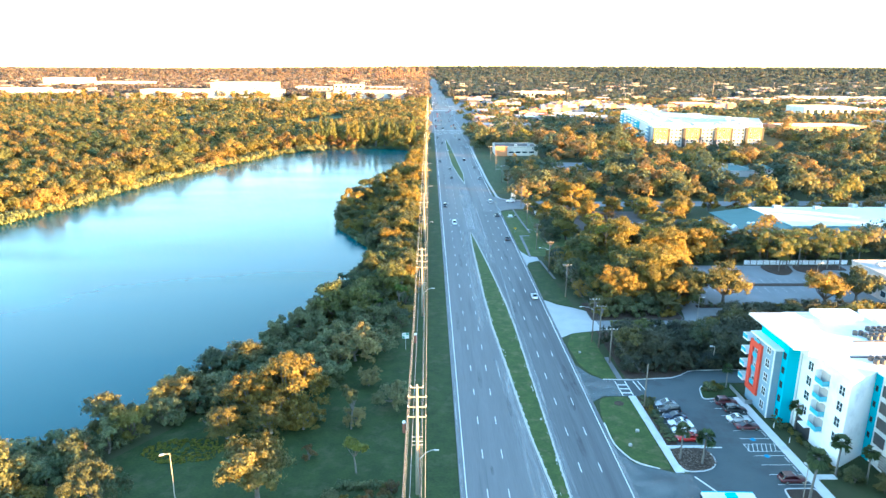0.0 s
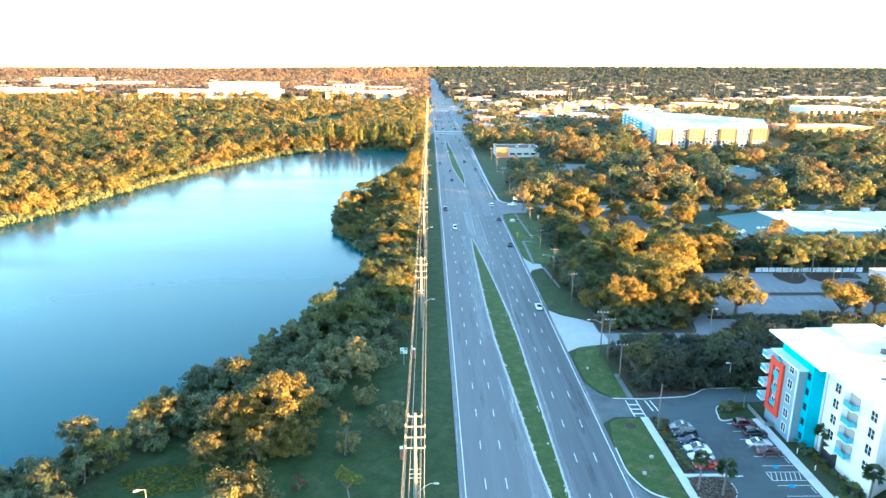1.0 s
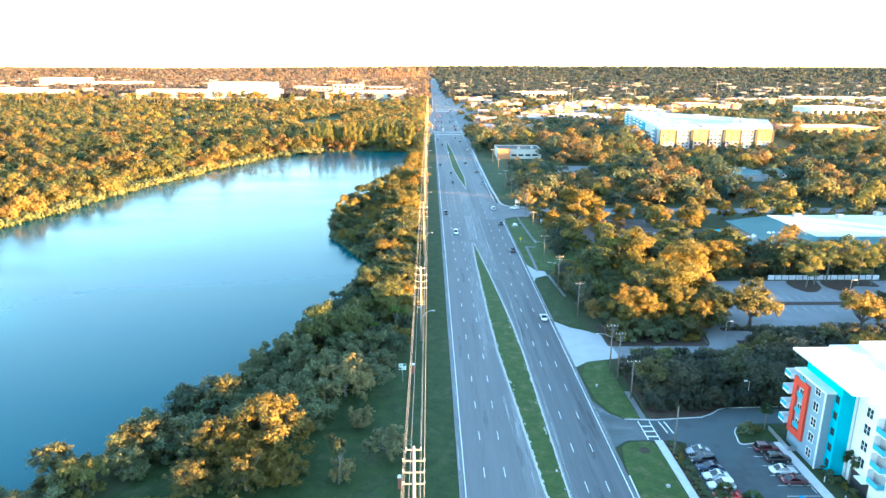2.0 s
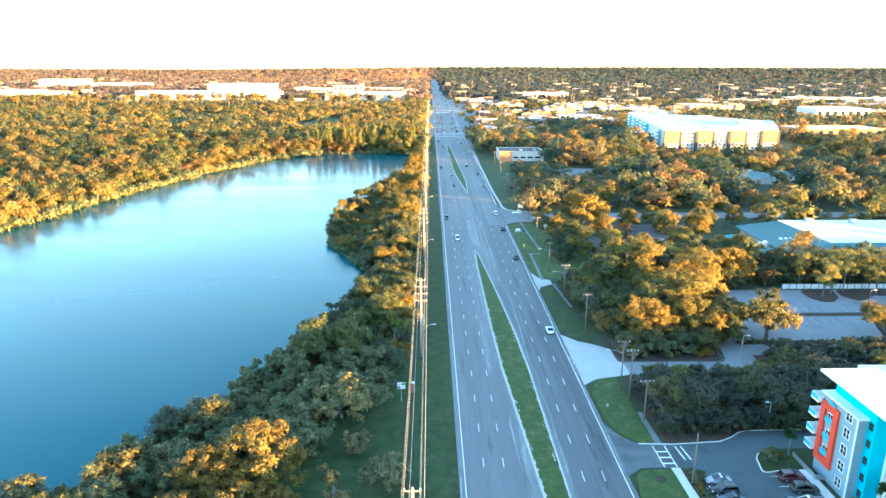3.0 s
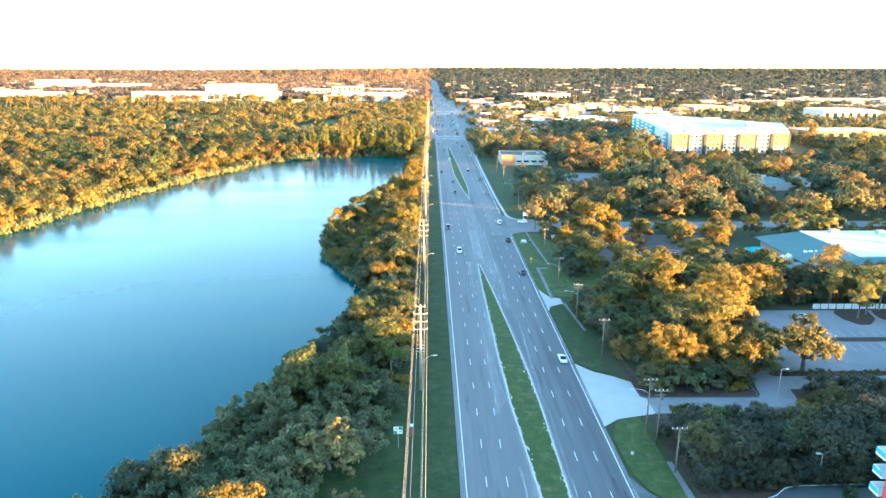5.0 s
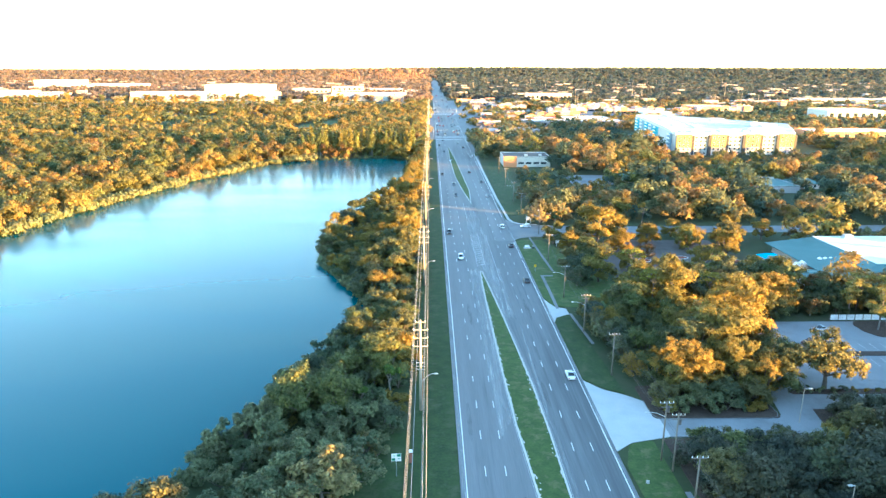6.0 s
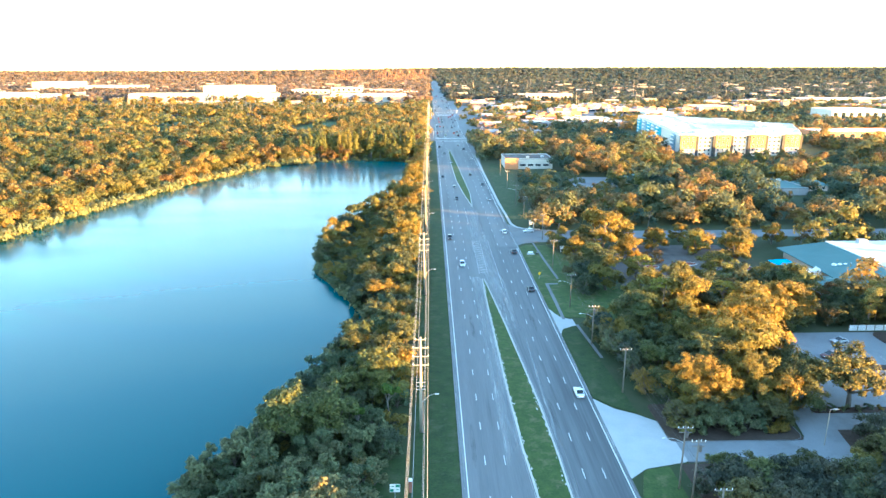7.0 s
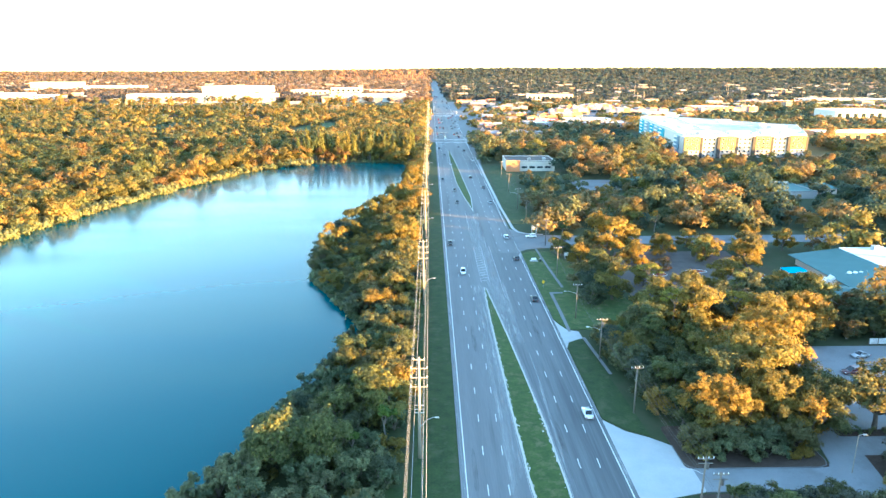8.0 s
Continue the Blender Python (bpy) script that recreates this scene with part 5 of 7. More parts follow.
ok = ~open_lawn(X, Y) | ((rng.random(X.size) < 0.22) & (np.abs(Y - 965) < 92) & (X < -100))
X, Y = X[ok], Y[ok]
west = X < 20
woods("woods_middle", [(x, y, rng.uniform(0.85, 1.3), 0) for x, y in zip(X[west], Y[west])], far_forms, "distant belt of golden mixed woods", FARLEAF)
woods("woods_middle_east", [(x, y, rng.uniform(0.8, 1.2), 0) for x, y in zip(X[~west], Y[~west])], far_forms, "distant belt of dark green mixed woods", WOODLEAF)
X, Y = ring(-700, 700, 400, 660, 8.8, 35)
ok = (np.abs(X) >= 420) & ~open_lawn(X, Y)
EX = np.concatenate([rng.uniform(104, 372, 260), rng.uniform(520, 760, 40), rng.uniform(40, 130, 130)])
EY = np.concatenate([rng.uniform(872, 1215, 260), rng.uniform(805, 930, 40), rng.uniform(740, 1440, 130)])
clear = (EX > 42) & ~((EY > 1060) & (EY < 1106))
EX, EY = EX[clear], EY[clear]
woods("parking_trees", [(x, y, rng.uniform(0.45, 0.9), 0) for x, y in zip(EX, EY)], far_forms, "scattered trees in the shopping car parks", FARLEAF)
woods("woods_edge", [(x, y, rng.uniform(0.75, 1.15), 0) for x, y in zip(X[ok], Y[ok])], far_forms, "distant belt of mixed woods", FARLEAF)


def height(X, Y):
    q = np.clip((np.hypot(X, Y) - 3300) / 1500, 0, 1)
    return (40 - 20 * np.clip(-X / 1500, 0, 1)) * q * q * (3 - 2 * q)


# haze over the far woods comes from their pale leaf colours
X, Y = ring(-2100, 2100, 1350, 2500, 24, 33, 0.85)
west = X < 30
woods("woods_far_west", [(x, y, rng.uniform(0.92, 1.1), 0) for x, y in zip(X[west], Y[west])], dist_forms, "far woods with pale russet haze in the leaf colour", HAZERUSSETLEAF)
woods("woods_far", [(x, y, rng.uniform(0.92, 1.1), 0) for x, y in zip(X[~west], Y[~west])], dist_forms, "far woods with grey-green haze in the leaf colour", HAZEGREENLEAF)
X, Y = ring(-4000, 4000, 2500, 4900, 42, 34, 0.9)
Hh = height(X, Y)
west = X < 30
woods("woods_horizon_west", [(x, y, rng.uniform(0.8, 1.2), h) for x, y, h in zip(X[west], Y[west], Hh[west])], rim_forms, "horizon woods with pale russet haze in the leaf colour", HAZERUSSETLEAF)
woods("woods_horizon", [(x, y, rng.uniform(0.9, 1.4), h) for x, y, h in zip(X[~west], Y[~west], Hh[~west])], rim_forms, "horizon woods with grey-green haze in the leaf colour", HAZEGREENLEAF)
# unseen tall woods east and south of the apartments, added to shade road and lawn
X, Y = scatter(122, 380, -120, 430, 12.5, 36)
ok = free(X, Y) & ((Y < 118) | (X > 180 + 0.35 * (Y - 118))) & ((Y < 250) | (X > 0.74 * Y + 20))
woods("woods_east", [(x, y, rng.uniform(1.1, 1.4) * (1.42 if y < 62 and x < 190 else (0.92 if y > 118 else 1.0)), 0) for x, y in zip(X[ok], Y[ok])], tall_forms, "unseen woods added in the east to block the low sun", FARLEAF)
X, Y = scatter(49, 230, -130, 50, 11.5, 37)
woods("woods_south", [(x, y, rng.uniform(1.25, 1.55), 0) for x, y in zip(X, Y)], tall_forms, "unseen tall woods added in the south to block the low sun", FARLEAF)
# ---- the apartment building ----
def window(parent, side, a, y, z, w, h, trim=None, cross=True):
    """A framed window in a wall that faces -x (side 'x', at x = a, centre y) or -y (side 'y', at y = a, centre x)."""
    t = 0.09
    fr, gl = Build(), Build()
    def bx(b, u0, u1, z0, z1, d0, d1):
        if side == "x":
            b.box(a - d1, a - d0, y + u0, y + u1, z + z0, z + z1)
        else:
            b.box(y + u0, y + u1, a - d1, a - d0, z + z0, z + z1)
    for u0, u1, z0, z1 in ((-w / 2, w / 2, -h / 2 - t, -h / 2), (-w / 2, w / 2, h / 2, h / 2 + t), (-w / 2 - t, -w / 2, -h / 2 - t, h / 2 + t), (w / 2, w / 2 + t, -h / 2 - t, h / 2 + t)):
        bx(fr, u0, u1, z0, z1, 0.0, 0.07)
    if cross:
        bx(fr, -0.05, 0.05, -h / 2, h / 2, 0.0, 0.05)
        bx(fr, -w / 2, -0.05, -0.03, 0.03, 0.0, 0.045)
        bx(fr, 0.05, w / 2, -0.03, 0.03, 0.0, 0.045)
    bx(gl, -w / 2, w / 2, -h / 2, h / 2, -0.02, 0.015)
    win = part("window", fr, trim or WHITE, parent)
    part("pane", gl, PANE, win, "dark reflecting pane")
    return win


apt = thing("apartment_building", "five-storey white apartment block with cyan tower, red panel and balconies", "apartment building")
part("wing_wall", Build().box(69.2, 72.0, 121.5, 131.0, -0.2, 15.0), SLATE, apt, "slate-blue siding wing")
part("corner_trim", Build().box(69.08, 69.3, 121.38, 121.6, -0.2, 15.0), WHITE, apt)
part("wing_roof", Build().box(68.8, 72.0, 121.0, 131.3, 15.0, 15.35), ROOFWHITE, apt, bevel=0.04)
part("tower_wall", Build().box(70.8, 78.0, 119.5, 130.6, -0.2, 18.9), CYAN, apt, "cyan stucco tower")
part("tower_roof", Build().box(67.8, 77.8, 113.0, 131.2, 19.0, 19.45), ROOFWHITE, apt, "white overhanging flat roof", bevel=0.05)
part("band_wall", Build().box(71.2, 77.0, 113.6, 119.6, 17.2, 19.0), WHITE, apt, "white stucco band")
part("main_wall", Build().slab([(73.2, 103.3), (80.6, 107.8), (80.6, 60), (118, 60), (118, 136), (77.9, 136), (77.9, 119.6), (73.2, 119.6)], -0.2, 17.0), WHITE, apt, "white stucco main walls")
part("main_roof", Build().slab([(72.9, 102.8), (80.3, 107.3), (80.3, 59.7), (118.3, 59.7), (118.3, 136.3), (77.95, 136.3), (77.95, 119.7), (72.9, 119.7)], 17.0, 17.3), ROOFWHITE, apt, "flat white roof membrane")
par = Build()
for x0, x1, y0, y1 in ((80.3, 80.6, 59.7, 107.2), (77.95, 118.3, 136.0, 136.3), (72.9, 73.2, 103.0, 112.9)):
    par.box(x0, x1, y0, y1, 17.3, 17.65)
part("parapet", par, ROOFWHITE, apt)
part("roof_block", Build().box(84, 93, 131.5, 136.6, 17.3, 18.3), ROOFWHITE, apt, bevel=0.05)
part("roof_block", Build().box(95, 104, 126, 136.6, 17.3, 18.1), ROOFWHITE, apt, bevel=0.05)
# red portal with its openings
rp = Build()
for y0, y1, z0, z1 in ((126.0, 127.3, 2.6, 13.9), (129.6, 130.8, 2.6, 13.9), (127.3, 129.6, 2.6, 3.9), (127.3, 129.6, 12.6, 13.9)):
    rp.box(68.75, 69.22, y0, y1, z0, z1)
part("red_frame", rp, RED, apt, "tall red panel frame", bevel=0.03)
for k in range(5):
    z = 1.6 + 3.1 * k
    if k:
        window(apt, "x", 69.2, 128.4, z + 0.4, 1.2, 1.7)
        b = Build().box(68.1, 70.8, 130.85, 133.0, z - 0.9, z - 0.7).box(68.1, 68.18, 130.85, 133.0, z - 0.7, z + 0.35).box(68.18, 70.8, 132.92, 133.0, z - 0.7, z + 0.35)
        bal = part("balcony", b, WHITE, apt, "white balcony with tinted glass front")
        part("balustrade", Build().box(68.04, 68.09, 130.9, 132.95, z - 0.5, z + 0.3), BALCGLASS, bal, "blue tinted glass")
        part("balustrade", Build().box(68.9, 68.95, 127.4, 129.5, z - 0.5, z + 0.5), BALCGLASS, bal, "blue tinted glass")
    window(apt, "x", 69.2, 123.7, z + 0.3, 1.5, 1.7)
    window(apt, "x", 70.8, 120.5, z + 0.3, 0.8, 1.2, DARK)
    if k:
        for y in (115.4, 105.4):
            window(apt, "x", 73.2, y, z + 0.5, 1.55, 1.75)
        rec = part("balcony_recess", Build().box(73.12, 73.22, 109.2, 111.9, z - 0.6, z + 1.6), GREYROOF, apt, "grey balcony doorway")
        bal = part("balcony", Build().box(71.9, 73.2, 109.2, 111.9, z - 0.85, z - 0.65).box(71.9, 73.2, 111.82, 111.9, z - 0.65, z + 1.6), WHITE, apt, "white balcony with tinted glass front")
        part("balustrade", Build().box(71.9, 71.95, 109.25, 111.8, z - 0.65, z + 0.35), BALCGLASS, bal, "blue tinted glass")
        part("balustrade", Build().box(71.95, 73.2, 109.2, 109.25, z - 0.65, z + 0.35), BALCGLASS, bal, "blue tinted glass")
        part("screen", Build().box(80.5, 80.62, 102.6, 105.4, z - 0.6, z + 1.5), GREYUNIT, apt, "dark balcony screen")
        window(apt, "x", 80.6, 98.5, z + 0.5, 1.55, 1.75)
        window(apt, "x", 80.6, 92.0, z + 0.5, 1.55, 1.75)
        window(apt, "x", 80.45, 106.8, z + 0.2, 0.5, 0.9, DARK, False)
part("cyan_strip", Build().box(80.45, 80.7, 105.9, 107.6, -0.2, 16.9), CYAN, apt, "cyan wall strip")
# flat dark panel on the wall paints in the opening's shade
part("garage_opening", Build().box(73.1, 73.22, 112.6, 117.6, -0.1, 3.0), DARK, apt, "dark panel standing in for a shaded ground-floor opening")
lv = Build()
for k in range(6):
    lv.box(80.48, 80.62, 85, 103, 0.5 + 0.5 * k, 0.72 + 0.5 * k)
part("louvre", lv, GREYUNIT, apt, "louvred garage wall")
part("downpipe", Build().tube((73.12, 118.6, 0), (73.12, 118.6, 17), 0.08, 0.08), STEEL, apt)
part("entrance_canopy", Build().box(71.6, 73.2, 112.2, 114.4, 3.1, 3.35), WHITE, apt)
part("patio_rail", Build().box(67.3, 67.36, 127, 134.4, 0.1, 1.1).box(67.3, 69, 126.95, 127.0, 0.1, 1.1), STEEL, apt)

unit = thing("air_conditioner", "round grey air-conditioning unit on the roof", "air conditioner", "air conditioners on the roof")
part("body", Build().tube((0, 0, 0.05), (0, 0, 0.85), 0.5, 0.5, 12), GREYUNIT, unit)
part("grille", Build().tube((0, 0, 0.85), (0, 0, 0.92), 0.46, 0.38, 12), DARK, unit)
first = True
for x0, y0, nx_, ny_ in ((88.0, 121.5, 3, 2), (90.6, 123.4, 5, 3), (82.0, 110.4, 5, 2), (86.5, 124.0, 2, 1)):
    for i in range(nx_):
        for j in range(ny_):
            m = pose(x0 + 1.25 * i, y0 + 1.45 * j, 17.3)
            if first:
                unit.matrix_basis, first = m, False
            else:
                copy_thing(unit, m)
for x0, x1, y0, y1 in ((84, 95, 120.2, 120.5), (79.0, 83, 113.0, 113.4)):
    pipe = thing("roof_duct", "shallow grey duct lying on the roof", "duct")
    part("duct", Build().box(x0, x1, y0, y1, 17.3, 17.5), GREYUNIT, pipe)


# ---- other buildings ----
def block(name, label, x0, x1, y0, y1, h, wall, roof, rows=0, cols=0, parapet=0.5, wins="y", units=0, seed=0, category="building"):
    """A flat-roofed building with parapet, windows on the sides that show, and roof units."""
    rng = random.Random(seed + int(x0) * 7 + int(y0))
    t = thing(name, label, category)
    part("wall", Build().box(x0, x1, y0, y1, -0.3, h), wall, t)
    part("roof", Build().box(x0 - 0.1, x1 + 0.1, y0 - 0.1, y1 + 0.1, h, h + 0.12), roof, t)
    p = Build()
    for a in ((x0 - 0.15, x1 + 0.15, y0 - 0.15, y0 + 0.2), (x0 - 0.15, x1 + 0.15, y1 - 0.2, y1 + 0.15), (x0 - 0.15, x0 + 0.2, y0 + 0.2, y1 - 0.2), (x1 - 0.2, x1 + 0.15, y0 + 0.2, y1 - 0.2)):
        p.box(*a, h + 0.12, h + 0.12 + parapet)
    part("parapet", p, wall, t)
    for r in range(rows):
        z = (r + 0.55) * h / rows
        for c in range(cols):
            if "y" in wins:
                w = (x1 - x0) / cols
                window(t, "y", y0, x0 + (c + 0.5) * w, z, w * 0.5, h / rows * 0.48, None, False)
        if "x" in wins:
            n = max(1, int((y1 - y0) / ((x1 - x0) / max(cols, 1))))
            w = (y1 - y0) / n
            for c in range(n):
                window(t, "x", x0, y0 + (c + 0.5) * w, z, w * 0.5, h / rows * 0.48, None, False)
    for k in range(units):
        ux, uy = rng.uniform(x0 + 2, x1 - 4), rng.uniform(y0 + 2, y1 - 4)
        part("roof_unit", Build().box(ux, ux + 2.2, uy, uy + 1.8, h + 0.12, h + 1.3), STEEL, t)
    return t


# low hall with a hipped end and a white flat roof
hall = thing("school_hall", "low hall with a white flat roof and grey-green hipped end", "building")
part("wall", Build().box(134, 240, 258, 303, -0.3, 3.4), BEIGE, hall)
part("roof", Build().slab([(151.5, 266.5), (242, 266.5), (242, 304), (150, 304)], 5.5, 6.0), ROOFWHITE, hall, "white flat roof membrane")
part("hip", Build().add([(132, 256, 3.2), (242, 256, 3.2), (242, 266.4, 5.7), (151.4, 266.4, 5.7), (132, 305, 3.2), (149.9, 304.1, 5.7), (132, 256, 3.0), (242, 256, 3.0), (132, 305, 3.0)],
                       [(0, 1, 2, 3), (4, 0, 3, 5), (6, 7, 1, 0), (8, 6, 0, 4)]), TEALROOF, hall, "grey-green hipped roof")
part("annex_wall", Build().box(124, 133.9, 259, 270, -0.3, 2.6), BEIGE, hall)
part("annex_roof", Build().add([(123, 258, 2.6), (134, 258, 2.6), (134, 271, 2.6), (123, 271, 2.6), (127, 264.5, 3.6), (134, 264.5, 3.6)], [(0, 1, 5, 4), (2, 3, 4, 5), (3, 0, 4), (3, 2, 1, 0)]), TEALROOF, hall, "low grey-green annex roof")
for k in range(6):
    x, y, r = 138.6 + 2.0 * k, 278.6, 0.8
    dome = Build()
    for i in range(3):
        z0, z1 = math.sin(i * 0.5), math.sin((i + 1) * 0.5)
        r0, r1 = math.cos(i * 0.5), max(0.08, math.cos((i + 1) * 0.5))
        dome.tube((x, y, 4.1 + z0 * 0.75), (x, y, 4.1 + z1 * 0.75), r * r0, r * r1, 10, i == 2)
    part("skylight", dome, WHITE, hall, "small white roof dome")
for x, y in ((160, 299), (178, 297), (198, 302), (214, 300)):
    part("roof_unit", Build().box(x, x + 3, y, y + 2.4, 6.0, 7.6), STEEL, hall)
for x, y in ((131.6, 275.2), (128.6, 273.4)):
    w = 1.1
    part("gable", Build().add([(x - w, y, 3.0), (x + w, y, 3.0), (x, y, 4.1), (x - w, y + 2.4, 3.0), (x + w, y + 2.4, 3.0), (x, y + 2.4, 4.1), (x - w, y, 0), (x + w, y, 0), (x + w, y + 2.4, 0), (x - w, y + 2.4, 0)],
                              [(0, 1, 2), (5, 4, 3), (0, 2, 5, 3), (2, 1, 4, 5), (6, 7, 1, 0), (7, 8, 4, 1), (9, 6, 0, 3), (8, 9, 3, 4)]), WHITE, hall, "small white gabled porch")
sail = thing("shade_canopy", "bright blue fabric shade canopy on white posts", "canopy")
part("fabric", Build().add([(120, 281.6, 3.4), (127.6, 281.6, 3.4), (127.6, 287.6, 3.4), (120, 287.6, 3.4), (122.2, 284.6, 4.6), (125.4, 284.6, 4.6)], [(0, 1, 5, 4), (1, 2, 5), (2, 3, 4, 5), (3, 0, 4)]), BLUEFAB, sail)
for x, y in ((120.2, 281.8), (127.4, 281.8), (127.4, 287.4), (120.2, 287.4)):
    part("post", Build().tube((x, y, 0), (x, y, 3.5), 0.1, 0.08), WHITE, sail)
block("office_building", "two-storey beige office with dark square windows", 140.2, 172, 189, 208.6, 7.6, BEIGE, GREYROOF, 2, 8, 0.5, "xy", 3)
office = block("office_building", "two-storey white and orange roadside office", 52.5, 86, 529, 556, 6.6, FARWALL, BROWNLOT, 0, 7, 0.6, "y", 2)
for k in range(4):
    window(office, "y", 529, 65 + 5.4 * k, 2.7, 4.0, 1.5, None, False)
tw = thing("stair_tower", "orange stucco corner tower of an office", "building")
part("wall", Build().box(52.2, 61.5, 526.4, 528.8, -0.3, 7.7), TERRA, tw)

# far apartments, wing by wing
far_apt = thing("apartment_complex", "long five-storey white and ochre apartment complex", "apartment building")
WINGS = [[(198, 592), (300, 600), (314, 630), (204, 624)], [(204.1, 624.1), (232, 625.7), (252, 740), (258, 795), (228, 800)], [(286, 628.6), (313.8, 630.1), (340, 690), (318, 706), (305, 690)], [(252.1, 739.8), (304.8, 690.2), (317.8, 706.2), (258.2, 794.6)]]
for k, wing in enumerate(WINGS):
    part("wing_wall", Build().slab(wing, -0.3, 16.5), FARWALL, far_apt)
    part("wing_roof", Build().slab(wing, 16.5, 17.1), ROOFWHITE, far_apt, "white flat roof")
    rim = Build()
    for a, c in zip(wing, wing[1:] + wing[:1]):
        a, c = Vector(a), Vector(c)
        o = Vector((-(c - a).y, (c - a).x)).normalized() * 0.7
        rim.slab([tuple(a), tuple(c), tuple(c + o), tuple(a + o)], 17.1, 17.9 + 0.3 * (k % 2))
    part("parapet", rim, FARWALL, far_apt)
part("court_roof", Build().slab([(231.8, 625.8), (286.2, 628.6), (305, 690), (252, 739.6)], 13.6, 14.2), ROOFWHITE, far_apt, "lower white roof")
for k in range(7):
    s = k / 7
    x0 = 199 + 102 * s
    y0 = 592 + 8 * s
    if k % 2 == 0:
        part("panel", Build().box(x0, x0 + 12, y0 - 1.2, y0 + 1, 6.4, 16.9), OCHRE, far_apt, "ochre wall panel")
        part("plinth", Build().box(x0, x0 + 12, y0 - 1.1, y0 + 1, 0, 6.4), BEIGE, far_apt, "beige lower storeys")
    # dark box on the facade paints in the shade of a recess
    part("recess", Build().box(x0 + 12.1, x0 + 14.6, y0 - 0.5, y0 + 1.5, 0, 16.2), DARK, far_apt, "dark strip standing in for a shaded balcony recess")
    for r in range(5):
        for dx in (2.2, 6.0, 9.6):
            window(far_apt, "y", y0 - (1.2 if k % 2 == 0 else -0.1), x0 + dx, 2.0 + 3.1 * r, 1.5, 1.6, None, False)
for k in range(6):
    f = (0.10, 0.42, 0.53, 0.64, 0.78, 0.92)[k]
    x0, y0 = 198 + 30 * f, 592 + 208 * f
    wd = 5 if k == 0 else 8
    part("recess", Build().box(x0 - 0.9, x0 + 4, y0 - wd, y0 + wd, 1.0, 15.8), BALCGLASS if k % 2 else SLATE, far_apt, "blue glazed wall strip")
    for r in range(5):
        part("balcony", Build().box(x0 - 1.9, x0 + 0.5, y0 - 3, y0 + 3, 2.2 + 3.1 * r, 2.5 + 3.1 * r).box(x0 - 1.9, x0 - 1.8, y0 - 3, y0 + 3, 2.5 + 3.1 * r, 3.4 + 3.1 * r), WHITE, far_apt)
for k in range(10):
    part("roof_unit", Build().box(206 + 9 * k, 210 + 9 * k, 606 + 2.5 * (k % 3), 609 + 2.5 * (k % 3), 17.1, 18.6), STEEL, far_apt)
for x, y, w, d, h in ((214, 600, 9, 8, 2.6), (240, 604, 8, 9, 2.2), (266, 605, 9, 9, 2.8), (286, 612, 10, 8, 2.2), (300, 655, 12, 12, 2.4), (222, 660, 8, 14, 2.4), (230, 720, 8, 14, 2.4), (280, 720, 12, 10, 2.6)):
    part("penthouse", Build().box(x, x + w, y, y + d, 17.1, 17.1 + h), BEIGE, far_apt, "tan stair housing")
    part("penthouse_roof", Build().box(x - 0.3, x + w + 0.3, y - 0.3, y + d + 0.3, 17.1 + h, 17.3 + h), ROOFWHITE, far_apt)
for x, y, q in ((262, 655, 1.3), (270, 690, 1.2), (255, 690, 1.1)):
    plant("oak", x, y, q)

# shops, warehouses and halls further off: x, width, y, depth, height
for k, (x, w, y, d, h) in enumerate(((-1090, 120, 1960, 60, 26), (-960, 150, 1985, 70, 15), (-520, 150, 1640, 70, 24), (-600, 290, 1430, 50, 15), (-200, 150, 1440, 45, 14), (-1010, 150, 1530, 50, 13))):
    block("warehouse", "large pale warehouse above the woods", x, x + w, y, y + d, h, FARWALL, ROOFWHITE, 0, 4, 0.8, "y", 3, k, "warehouse")
for k, (x, w, y, d, h) in enumerate(((-290, 60, 1600, 40, 16), (-230, 70, 1660, 40, 20), (-150, 80, 1760, 50, 12), (-330, 44, 1700, 40, 14), (-90, 60, 1690, 40, 10), (-880, 60, 1560, 40, 9))):
    block("warehouse", "pale industrial hall above the woods", x, x + w, y, y + d, h, FARWALL if k % 2 else BEIGE, ROOFWHITE, 2, 6, 0.6, "y", 2, k, "warehouse")
for k, (x, w, y, d, h) in enumerate(((66, 46, 740, 30, 6), (60, 12, 800, 14, 7), (112, 120, 850, 34, 6), (262, 50, 880, 26, 6), (190, 90, 1400, 24, 16), (70, 30, 1240, 20, 8), (50, 26, 1330, 20, 8))):
    block("shop_building", "pale flat-roofed roadside shop", x, x + w, y, y + d, h, (SHOPWALL, TERRA, SHOPWALL, BRICK, BEIGE)[k % 5], (GREYROOF, SHOPWALL, ROOFWHITE)[k % 3], 1, max(3, int(w / 9)), 0.7, "y", 2, k, "shop")
